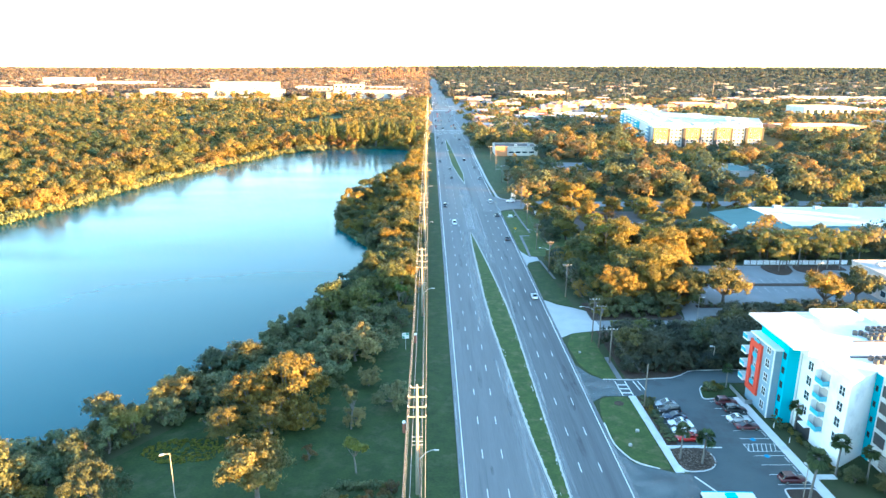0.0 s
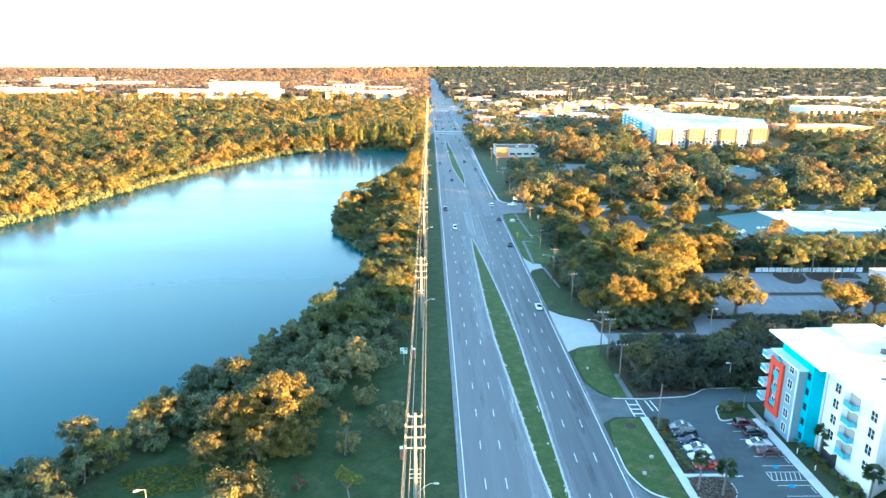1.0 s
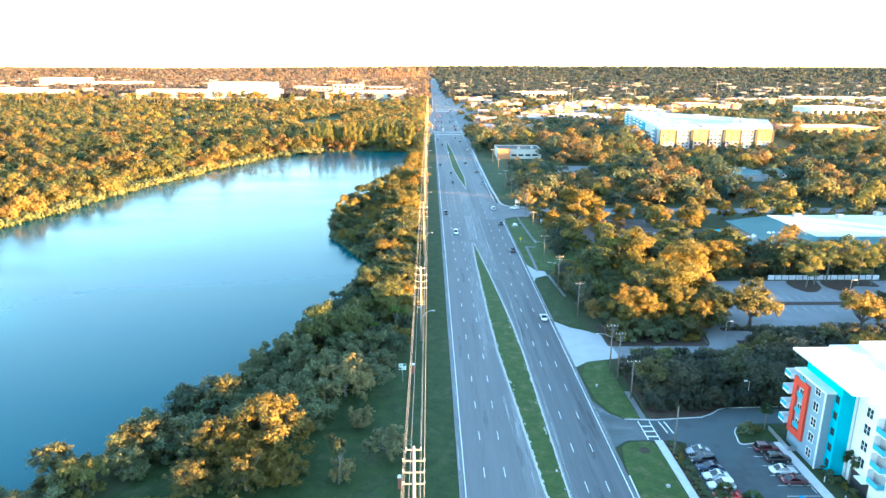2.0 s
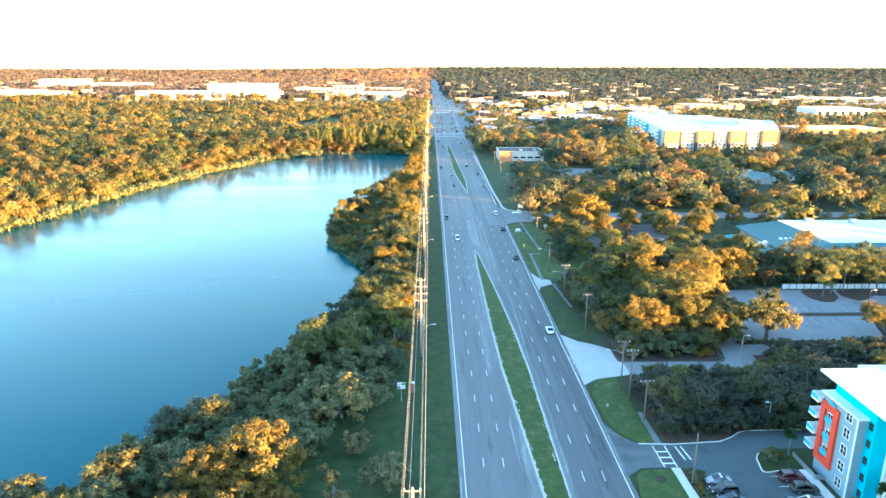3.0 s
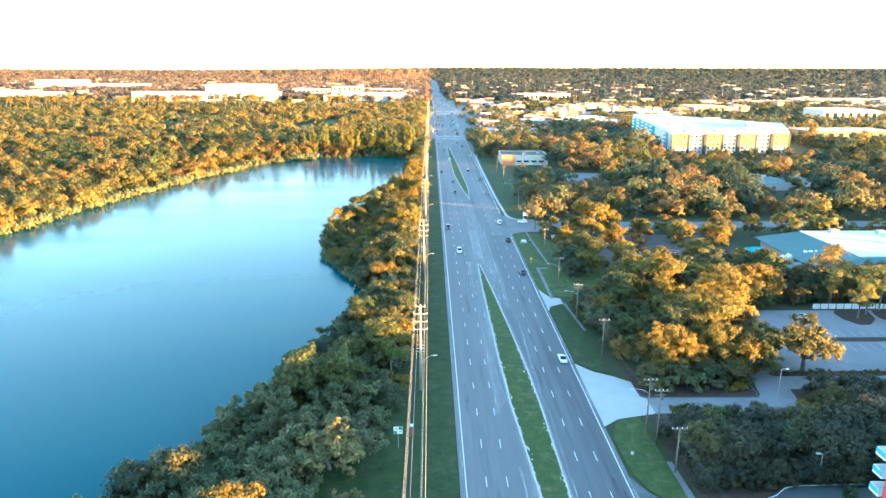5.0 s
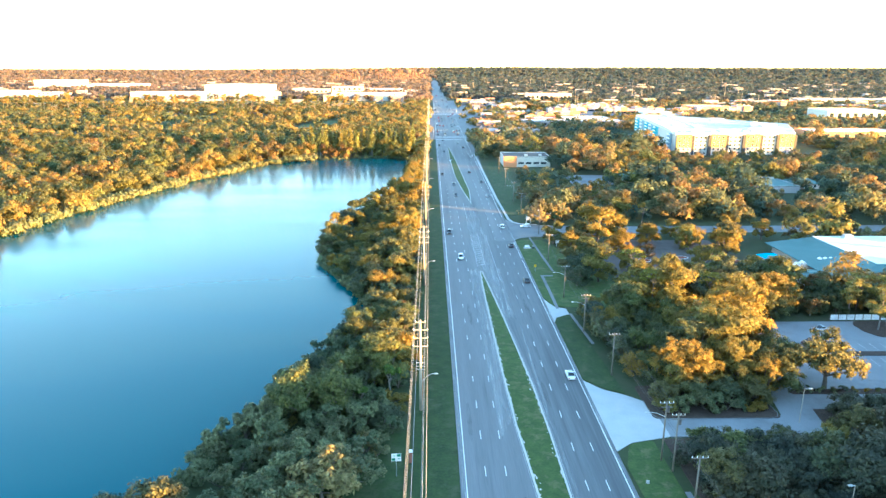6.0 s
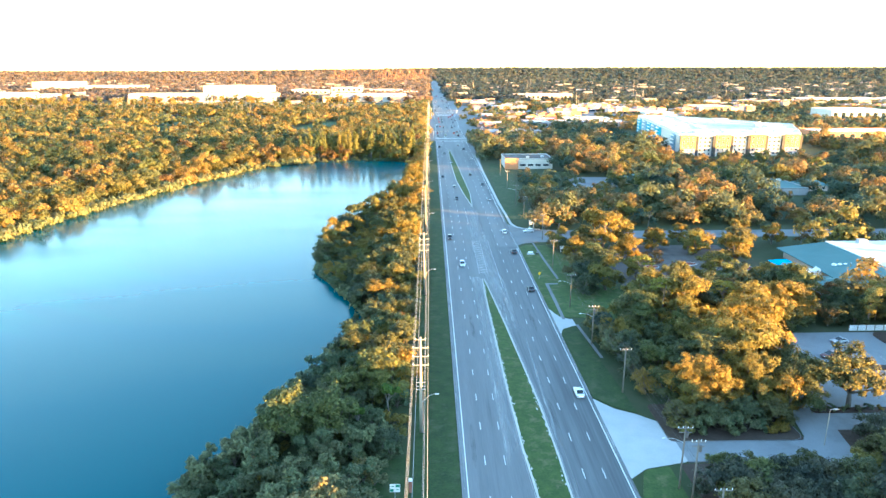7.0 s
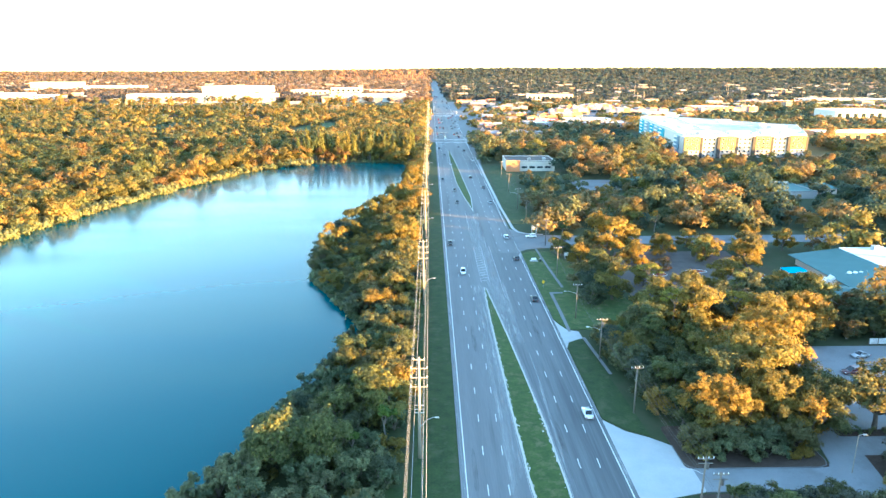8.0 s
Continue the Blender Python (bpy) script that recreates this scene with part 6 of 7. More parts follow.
def strip_mall(x, y, w, d, h, seed, label):
    """A row of shop units of uneven height and colour, with dark shopfronts under a canopy, roof units and a gabled corner."""
    rng = random.Random(seed)
    t = thing("shop_building", label, "shop")
    u = x
    while u < x + w - 3:
        du = min(rng.uniform(8, 16), x + w - u)
        hh, dd = h * rng.uniform(0.8, 1.25), d * rng.uniform(0.85, 1.0)
        unit_ = part("unit", Build().box(u, u + du, y + d - dd, y + d, -0.3, hh), rng.choice((SHOPWALL, SHOPWALL, TERRA, BEIGE, BRICK)), t)
        part("roof", Build().box(u + 0.4, u + du - 0.4, y + d - dd + 0.4, y + d - 0.4, hh, hh + 0.1), rng.choice((GREYROOF, SHOPWALL, GREYROOF)), unit_)
        part("shopfront", Build().box(u + 1, u + du - 1, y + d - dd - 0.08, y + d - dd, 0.3, 2.9), PANE, unit_, "dark glazed shopfront")
        part("canopy", Build().box(u + 0.2, u + du - 0.2, y + d - dd - 2.2, y + d - dd, 3.1, 3.5), rng.choice((WHITE, TERRA, GREYROOF)), unit_)
        part("roof_unit", Build().box(u + du * 0.4, u + du * 0.4 + 2.2, y + d * 0.5, y + d * 0.5 + 1.8, hh + 0.1, hh + 1.4), STEEL, unit_)
        if rng.random() < 0.3:
            part("gable", Build().add([(u, y + d - dd - 0.3, hh), (u + du, y + d - dd - 0.3, hh), (u + du / 2, y + d - dd - 0.3, hh + 2.6), (u, y + d - dd + 3, hh), (u + du, y + d - dd + 3, hh), (u + du / 2, y + d - dd + 3, hh + 2.6)],
                                      [(0, 1, 2), (5, 4, 3), (0, 2, 5, 3), (2, 1, 4, 5)]), TERRA, unit_, "peach front gable")
        u += du
    return t


for k, (x, w, y, d, h) in enumerate(((300, 60, 960, 24, 7), (270, 90, 1080, 26, 8), (366, 60, 1075, 24, 8), (432, 66, 1090, 24, 9), (680, 160, 1150, 40, 8), (250, 60, 1180, 26, 8), (560, 120, 1290, 34, 8), (800, 160, 1240, 40, 8), (600, 90, 985, 28, 8),
                                     (84, 50, 1010, 18, 6), (100, 60, 1160, 20, 7), (180, 60, 1085, 20, 7), (150, 60, 1000, 20, 7), (330, 60, 745, 22, 7), (128, 40, 960, 16, 6), (215, 70, 1130, 20, 8))):
    strip_mall(x, y, w, d, h, 40 + k, "row of peach and cream shops with uneven fronts")


def gabled(x, y, w, d, h, rise, wall, roof, label):
    """A small building under a pitched roof with its ridge along x, a porch gable in front and windows."""
    t = thing("house", label, "house")
    part("wall", Build().box(x, x + w, y, y + d, -0.2, h), wall, t)
    m = y + d / 2
    part("roof", Build().add([(x - 0.6, y - 0.6, h), (x + w + 0.6, y - 0.6, h), (x + w + 0.6, y + d + 0.6, h), (x - 0.6, y + d + 0.6, h), (x - 0.6, m, h + rise), (x + w + 0.6, m, h + rise)],
                             [(0, 1, 5, 4), (2, 3, 4, 5), (1, 2, 5), (3, 0, 4), (3, 2, 1, 0)]), roof, t)
    c = x + w * 0.35
    part("porch", Build().add([(c - 2.6, y - 2.4, 0), (c + 2.6, y - 2.4, 0), (c + 2.6, y - 2.4, h), (c - 2.6, y - 2.4, h), (c, y - 2.4, h + 2.2), (c - 2.6, y + 0.4, h), (c + 2.6, y + 0.4, h), (c, y + d * 0.3, h + 2.2), (c - 2.6, y + 0.4, 0), (c + 2.6, y + 0.4, 0)],
                              [(0, 1, 2, 4, 3), (3, 4, 7, 5), (4, 2, 6, 7), (0, 3, 5, 8), (1, 9, 6, 2)]), wall, t, "gabled porch")
    for k in range(3):
        window(t, "y", y, x + w * (0.6 + 0.15 * k), h * 0.5, 1.3, h * 0.4, None, False)
    return t


rh = random.Random(21)
for k in range(26):
    y = 745 + 26 * k
    x = 50 + 0.03 * (y - 740) + rh.uniform(0, 16) + (34 if k % 3 == 1 and y > 900 else 0)
    if 1030 < y < 1110:
        continue
    gabled(x, y, rh.uniform(11, 19), rh.uniform(9, 13), rh.uniform(3.6, 6.5), rh.uniform(2.0, 3.4), (SHOPWALL, TERRA, SHOPWALL, BRICK, BEIGE)[k % 5], (GREYROOF, TERRA, BROWNLOT, SHOPWALL)[k % 4],
           ("pale", "peach", "beige", "brick-red", "cream")[k % 5] + " roadside house with a gabled porch")
for x, y, w in ((120, 462, 14), (150, 430, 18), (215, 440, 16), (255, 400, 20)):
    t = thing("house", "low house with a grey-green hipped roof", "house")
    part("wall", Build().box(x, x + w, y, y + 12, -0.2, 3.2), BEIGE, t)
    part("roof", Build().add([(x - 1, y - 1, 3.2), (x + w + 1, y - 1, 3.2), (x + w + 1, y + 13, 3.2), (x - 1, y + 13, 3.2), (x + 5, y + 6, 5.8), (x + w - 5, y + 6, 5.8)],
                             [(0, 1, 5, 4), (1, 2, 5), (2, 3, 4, 5), (3, 0, 4), (3, 2, 1, 0)]), TEALROOF, t)
    for k in range(3):
        window(t, "y", y, x + w * (k + 0.5) / 3, 1.7, 1.6, 1.3, None, False)
for x, y, h in ((-560, 2300, 75), (330, 2300, 50), (430, 1500, 40), (620, 1480, 38)):
    t = thing("radio_mast", "thin lattice radio mast", "mast")
    part("mast", Build().tube((x, y, 0), (x, y, h), 0.5, 0.22, 5), TERRA if x < 0 else POLECONC, t)
for k, (x0, span, y, top) in enumerate(((-400, 110, 2950, 62), (-270, 150, 3020, 58), (-190, 130, 2900, 66), (-90, 70, 2980, 60))):
    t = thing("roller_coaster", "orange-red steel roller coaster track on tall supports, far off", "ride")
    pts = [(x0 + span * q, y + 20 * math.sin(9 * q), 22 + (top - 22) * abs(math.sin(2.2 + 7.5 * q + k)) ** 1.5 * (1 - 0.35 * q)) for q in np.linspace(0, 1, 40)]
    part("track", Build().bent(pts, [0.5] * len(pts), 5), TERRA, t)
    for p in pts[::3]:
        part("support", Build().tube((p[0], p[1], 0), p, 0.4, 0.3, 5), TERRA, t)

# white fence along the car park
fence = thing("fence", "white board fence on short posts", "fence")
for k in range(17):
    x = 114.5 + 2.4 * k
    part("post", Build().box(x - 0.07, x + 0.07, 229.9, 230.05, 0, 1.8), WOODPOLE, fence, "weathered post")
    if k < 16:
        for q in range(8):
            part("board", Build().box(x + 0.14 + 0.267 * q, x + 0.38 + 0.267 * q, 229.94, 229.97, 0.12, 1.75), WHITE, fence)
        for z in (0.3, 1.4):
            part("rail", Build().box(x + 0.1, x + 2.3, 229.975, 230.0, z, z + 0.1), WHITE, fence)
fence2 = thing("fence", "pale picket fence half hidden under the trees", "fence")
for k in range(64):
    if k % 13 < 9:
        x = 47.5 + 0.42 * k
        part("picket", Build().box(x - 0.06, x + 0.06, 146.4, 146.44, 0.1, 1.35), GREYROOF, fence2)
part("rail", Build().box(47, 74.3, 146.45, 146.5, 1.0, 1.1).box(47, 74.3, 146.45, 146.5, 0.35, 0.45), GREYROOF, fence2)
chain = thing("chain_link_fence", "dark chain-link fence along the park", "fence")
for k in range(34):
    y = 60 + 3.0 * k
    part("post", Build().tube((-4.9, y, 0), (-4.9, y, 1.7), 0.04, 0.04, 6), DARK, chain)
part("rail", Build().tube((-4.9, 60, 1.65), (-4.9, 159, 1.65), 0.03, 0.03, 5).tube((-4.9, 60, 0.9), (-4.9, 159, 0.9), 0.02, 0.02, 5).tube((-4.9, 60, 0.2), (-4.9, 159, 0.2), 0.02, 0.02, 5), DARK, chain)

# far roofs among the trees, past counting
town = Build()
rt = np.random.default_rng(17)
for i in range(420):
    y = rt.uniform(1150, 2900)
    x = rt.uniform(-0.62, 0.66) * y
    if -40 < x < 45 or (x < 0 and y < 1700 and i % 3):
        continue
    w, d, h = rt.uniform(8, 26), rt.uniform(8, 16), rt.uniform(8, 14)
    town.box(x, x + w, y, y + d, 0, h * 0.8).box(x - 0.6, x + w + 0.6, y - 0.6, y + d + 0.6, h * 0.8, h, taper=1.0 if i % 2 else 0.2)
tagged(new("far_town", town.mesh("far_town", surface("mixed_walls", (0.22, 0.17, 0.14), (0.40, 0.36, 0.33), 0.02, 0.3, 0.85, bump=0.0, c=(0.40, 0.20, 0.14), islands=True, spread=0.3))), "pale houses and sheds scattered through far woods", "town", kind="stuff")
block("hall_building", "low hall with a flat grey-green roof among trees", 190, 212, 427, 460, 3.8, GREYROOF, TEALROOF, 0, 6, 0.3, "y", 3)
for k, (x, w, y, d, h, wall, roof) in enumerate(((376, 90, 708, 34, 8, TERRA, ROOFWHITE), (524, 74, 936, 50, 14, FARWALL, ROOFWHITE), (400, 60, 1090, 40, 10, TERRA, ROOFWHITE), 
                                                (128, 26, 884, 22, 7, RED, ROOFWHITE), (170, 60, 905, 40, 5, FARWALL, ROOFWHITE), 
                                                (190, 14, 862, 6, 5, RED, GREYROOF), (700, 150, 1330, 40, 10, FARWALL, ROOFWHITE), (860, 120, 1320, 40, 10, FARWALL, ROOFWHITE), (300, 40, 1000, 26, 7, FARWALL, ROOFWHITE))):
    block("shop_building", "small red-fronted shop with a flat roof" if wall is RED else "pale flat-roofed shop beside a wide car park", x, x + w, y, y + d, h, wall, roof, 1, max(3, int(w / 10)), 0.7, "y", 2, k, "shop")
rp2 = random.Random(12)
pole = thing("utility_pole", "tall pale pole rising over far woods", "pole", "poles over the far woods")
part("pole", Build().tube((0, 0, 0), (0, 0, 24), 0.3, 0.18, 6), POLECONC, pole)
part("arm", Build().box(-1.2, 1.2, -0.1, 0.1, 22.6, 22.9), POLECONC, pole)
pole.matrix_basis = pose(420, 1400, 0)
for i in range(34):
    y = rp2.uniform(1150, 2400)
    copy_thing(pole, pose(rp2.uniform(60, 0.62 * y), y, 0, 0, 0, rp2.uniform(-20, 20)))
# ---- poles and lines ----
def pylon(label="tall pale concrete power pole with four double arms"):
    t = thing("power_pole", label, "power pole", "power poles beside the road")
    part("shaft", Build().tube((0, 0, -0.3), (0, 0, 20.4), 0.36, 0.2, 10), POLECONC, t, smooth=True)
    for z, w in ((19.9, 1.05), (18.2, 1.5), (16.4, 1.5), (14.6, 1.5)):
        arm = part("arm", Build().box(-w, w, -0.09, 0.09, z - 0.08, z + 0.08), POLECONC, t)
        for s in (-1, 1):
            part("insulator", Build().tube((s * (w - 0.06), 0, z + 0.08), (s * (w - 0.06), 0, z + 0.4), 0.09, 0.06, 6), WHITE, arm)
    for z in (10.9, 10.1, 9.4):
        part("small_arm", Build().box(-0.9, 0.9, -0.06, 0.06, z - 0.05, z + 0.05), STEEL, t)
    lamp = part("lamp_arm", Build().bent([(0.2, 0, 6.6), (1.4, 0, 7.9), (2.3, 0, 8.4), (3.0, 0, 8.45)], [0.07, 0.06, 0.05, 0.05], 6), STEEL, t, "curved street-lamp arm")
    part("lamp_head", Build().box(2.8, 3.6, -0.15, 0.15, 8.35, 8.52, taper=0.04), STEEL, lamp, "cobra street-lamp head")
    part("conduit", Build().tube((0.38, 0.1, 0), (0.38, 0.1, 9), 0.05, 0.05, 6), TERRA, t)
    return t


PY = [97.0 + 82.8 * k for k in range(-2, 13)]
src = pylon()
src.matrix_basis = pose(-2.4, PY[0], 0)
for y in PY[1:]:
    copy_thing(src, pose(-2.4, y, 0, 0, 0, 0))


def wire(name, x, z, spans, sag=1.2, r=0.03, label="power line cable strung between poles", mat=CABLE):
    """One cable that hangs from pole to pole."""
    cu = bpy.data.curves.new(name, "CURVE")
    cu.dimensions, cu.bevel_depth, cu.bevel_resolution = "3D", r, 1
    pts = []
    for (x0, y0, z0), (x1, y1, z1) in zip(spans, spans[1:]):
        for j in range(8):
            s = j / 8
            pts.append((x0 + (x1 - x0) * s + x, y0 + (y1 - y0) * s, z0 + (z1 - z0) * s + z - sag * 4 * s * (1 - s)))
    sp = cu.splines.new("POLY")
    sp.points.add(len(pts) - 1)
    for p, q in zip(sp.points, pts):
        p.co = (*q, 1)
    cu.materials.append(mat)
    return tagged(new(name, cu), label, "cable", "power cables")


west = [(-2.4, y, 0) for y in PY]
for x, z in ((-1.44, 18.6), (1.44, 18.6), (-1.44, 16.8), (1.44, 16.8), (-1.44, 15.0), (1.44, 15.0), (-1.0, 20.3), (1.0, 20.3)):
    wire("power_cable", x, z, west, 1.4, 0.017)
for x, z in ((-0.85, 10.95), (0.85, 10.95), (-0.85, 10.15), (0.6, 9.4)):
    wire("phone_cable", x, z, west, 1.0, 0.022, "thick telephone cable strung between poles")


def wood_pole(x, y, h, arm=1.3, can=False, lamp=0.0, turn=0):
    t = thing("utility_pole", "weathered wooden utility pole with a crossarm", "utility pole", at=pose(x, y, 0, 0, 0, turn))
    part("shaft", Build().tube((0, 0, -0.2), (0, 0, h), 0.19, 0.13, 8), WOODPOLE, t, smooth=True)
    if arm:
        a = part("crossarm", Build().box(-arm, arm, -0.07, 0.07, h - 0.5, h - 0.34), PALEBARK, t, "pale crossarm")
        for s in (-1, -0.35, 0.35, 1):
            part("insulator", Build().tube((s * (arm - 0.1), 0, h - 0.34), (s * (arm - 0.1), 0, h - 0.05), 0.07, 0.04, 6), WHITE, a)
    if can:
        part("transformer", Build().tube((0.35, 0, h - 2.2), (0.35, 0, h - 1.1), 0.26, 0.26, 10), GREYUNIT, t, "grey transformer can")
        part("second_arm", Build().box(-1.1, 1.1, -0.06, 0.06, h - 1.3, h - 1.18), PALEBARK, t)
    if lamp:
        la = part("lamp_arm", Build().bent([(0, 0, h - 3.2), (-lamp * 0.5, 0, h - 2.4), (-lamp, 0, h - 2.2)], [0.05, 0.045, 0.04], 6), STEEL, t, "curved street-lamp arm")
        part("lamp_head", Build().box(-lamp - 0.6, -lamp + 0.1, -0.14, 0.14, h - 2.3, h - 2.15, taper=0.03), STEEL, la)
    return t


EAST = [(45.4, 126.2, 10.0), (42.3, 160.5, 12.2), (42.3, 195.5, 10.8), (41.6, 222.0, 11.0), (41.6, 250.0, 10.6), (43.5, 290.0, 10.6), (46.4, 331.0, 10.8), (44.2, 372.0, 10.6), (44.2, 403.0, 10.8), (45.0, 450.0, 10.8), (46.0, 500.0, 10.8)]
for k, (x, y, h) in enumerate(EAST):
    wood_pole(x, y, h, 1.3 if k else 0.0, k in (1, 3), 3.2 if k in (1, 3, 4, 6, 8) else 0.0)
wood_pole(43.3, 157.2, 11.6, 1.2, True)
wood_pole(43.6, 147.7, 9.2, 1.4, False)
for x in (-1.2, -0.4, 0.4, 1.2):
    wire("power_cable", x, -0.1, EAST[1:], 0.7, 0.015, mat=OLDCABLE)
for z in (-3.0, -3.6):
    wire("phone_cable", 0.0, z, EAST, 0.6, 0.022, "telephone cable strung between wooden poles", OLDCABLE)


def lamp_post(x, y, h, turn, arm=0.9, label="grey car-park lamp post"):
    t = thing("lamp_post", label, "lamp post", at=pose(x, y, 0, 0, 0, turn))
    part("shaft", Build().tube((0, 0, 0), (0, 0, h), 0.1, 0.07, 8), POLECONC, t)
    part("arm", Build().tube((0, 0, h), (arm, 0, h + 0.12), 0.05, 0.05, 6), STEEL, t)
    part("lamp_head", Build().box(arm - 0.1, arm + 0.65, -0.2, 0.2, h + 0.02, h + 0.2, taper=0.04), STEEL, t)
    return t


lamp_post(75.2, 173.6, 7.6, 0)
lamp_post(67.3, 143.9, 6.0, 180, 0.5)
lamp_post(62.6, 95.0, 6.0, 90, 0.5)
lamp_post(-41.2, 92.4, 11.0, 200, 0.9, "tall pale lamp post in the park")
lamp_post(128, 207, 7.5, 0)
for x, y in ((69.2, 112.0), (70.5, 106.0), (68.9, 117.5)):
    t = thing("bollard_light", "short white bollard light", "lamp", at=pose(x, y, 0))
    part("post", Build().tube((0, 0, 0), (0, 0, 1.0), 0.08, 0.08, 8), WHITE, t)
    part("cap", Build().tube((0, 0, 1.0), (0, 0, 1.12), 0.14, 0.06, 8), STEEL, t)

# signs and small street things
sg = thing("road_sign", "green and white road sign on a thin post", "road sign", at=pose(-6.4, 156.4, 0))
part("post", Build().tube((0, 0, 0), (0, 0, 4.6), 0.06, 0.06, 6), STEEL, sg)
board = part("board", Build().box(-0.85, 0.85, -0.05, -0.01, 3.0, 4.5), PAINT, sg)
part("panel", Build().box(-0.78, -0.2, -0.056, -0.05, 3.08, 3.6), SIGNGREEN, board)
part("panel", Build().box(0.12, 0.78, -0.056, -0.05, 3.9, 4.42), SIGNGREEN, board)
part("bar", Build().box(-0.6, -0.1, -0.06, -0.056, 4.0, 4.15), SIGNGREEN, board)
part("bar", Build().box(0.25, 0.65, -0.06, -0.056, 3.4, 3.55), SIGNGREEN, board)
for x, y in ((-4.0, 160.6), (-5.4, 116.6)):
    t = thing("marker_post", "red-brown marker post with a white cap", "marker post", at=pose(x, y, 0))
    part("post", Build().box(-0.28, 0.28, -0.28, 0.28, 0, 2.2), BRICK, t, bevel=0.03)
    part("cap", Build().box(-0.32, 0.32, -0.32, 0.32, 2.2, 2.5, taper=0.05), WHITE, t)
ys = thing("warning_sign", "yellow diamond warning sign", "road sign", at=pose(36.8, 278, 0))
part("post", Build().tube((0, 0, 0), (0, 0, 2.2), 0.04, 0.04, 6), STEEL, ys)
part("board", Build().add([(0, -0.05, 1.3), (0.55, -0.05, 1.95), (0, -0.05, 2.6), (-0.55, -0.05, 1.95), (0, -0.01, 1.3), (0.55, -0.01, 1.95), (0, -0.01, 2.6), (-0.55, -0.01, 1.95)],
                          [(0, 1, 2, 3), (7, 6, 5, 4), (0, 4, 5, 1), (1, 5, 6, 2), (2, 6, 7, 3), (3, 7, 4, 0)]), SIGNYELLOW, ys)
for x, y, w, h in ((45.0, 352, 2.4, 3.4), (54.6, 361, 6.0, 3.4), (52.5, 312, 4.5, 2.4)):
    t = thing("sign_board", "plain white roadside sign board on posts", "sign", at=pose(x, y, 0))
    part("board", Build().box(-w / 2, w / 2, -0.12, 0.12, h * 0.45, h), WHITE, t, bevel=0.03)
    for s in (-0.4, 0.4):
        part("post", Build().box(s * w - 0.08, s * w + 0.08, -0.1, 0.1, 0, h * 0.45), WHITE, t)
for x, y, s in ((40.9, 116.2, 0.32), (38.0, 111.1, 0.3), (37.6, 153.5, 0.25)):
    if s:
        t = thing("utility_box", "small pale utility box on the grass", "utility box", at=pose(x, y, 0.08))
        part("body", Build().box(-s, s, -s * 0.8, s * 0.8, 0, 0.5), CONCRETE, t, bevel=0.04)
man = thing("manhole_bed", "dark planted circle in the lawn", "planting bed", at=pose(40.4, 127.6, 0.1))
part("soil", Build().tube((0, 0, -0.1), (0, 0, 0.03), 1.1, 1.05, 14), MULCH, man)

bench = thing("bus_bench", "small white bench on a concrete slab", "bench", at=pose(38.4, 309, 0.06))
part("slab", Build().box(-1.4, 1.4, -1.0, 1.0, -0.1, 0.06), CONCRETE, bench)
part("seat", Build().box(-0.9, 0.9, -0.25, 0.25, 0.42, 0.5), WHITE, bench)
part("backrest", Build().box(-0.9, 0.9, 0.25, 0.32, 0.5, 1.0), WHITE, bench)
for s in (-0.7, 0.7):
    part("leg", Build().box(s - 0.08, s + 0.08, -0.2, 0.2, 0.06, 0.42), CONCRETE, bench)
bin_ = thing("litter_bin", "dark round litter bin", "bin", at=pose(40.6, 308, 0.06))
part("body", Build().tube((0, 0, 0), (0, 0, 0.95), 0.3, 0.34, 10), DARK, bin_)
part("lid", Build().tube((0, 0, 0.95), (0, 0, 1.1), 0.34, 0.18, 10), STEEL, bin_)
for x, y in ((62.6, 113.1), (62.6, 107.4)):
    t = thing("parking_symbol", "blue painted accessible-bay marking", "road marking", at=pose(x, y, 0.06))
    part("ring", Build().tube((0, 0, -0.002), (0, 0, 0.002), 0.55, 0.55, 14), BLUEMARK, t)
    part("stroke", Build().box(-0.1, 0.5, 0.4, 0.55, -0.002, 0.003), BLUEMARK, t)
for k in range(9):
    y = 126.8 - 2.95 * k
    if not 108 < y < 112.5:
        t = thing("wheel_stop", "short concrete wheel stop", "wheel stop", "wheel stops", at=pose(65.7, y, 0.05))
        part("block", Build().box(-0.09, 0.09, -0.85, 0.85, 0, 0.13, taper=0.03), CONCRETE, t)

# traffic lights at the crossings
for x, y, d in ((3.2, 735, 1), (37.5, 705, -1), (2.0, 1104, 1), (38.5, 1060, -1)):
    t = thing("traffic_light", "mast-arm traffic light over the lanes", "traffic light", at=pose(x, y, 0))
    part("mast", Build().tube((0, 0, 0), (0, 0, 7.2), 0.16, 0.12, 8), STEEL, t)
    part("arm", Build().tube((0, 0, 6.6), (d * 15, 0, 7.0), 0.12, 0.07, 6), STEEL, t)
    for k in (6, 10, 14):
        part("signal", Build().box(d * k - 0.2, d * k + 0.2, -0.2, 0.2, 5.9, 6.9), DARK, t)

# rocks in the planted bed
rr = np.random.default_rng(4)
rk = Build()
px_, py_ = [], []
while len(px_) < 420:
    x, y = rr.uniform(45, 52.5), rr.uniform(102.3, 110.2)
    if inside(isl, [x], [y])[0]:
        px_.append(x)
        py_.append(y)
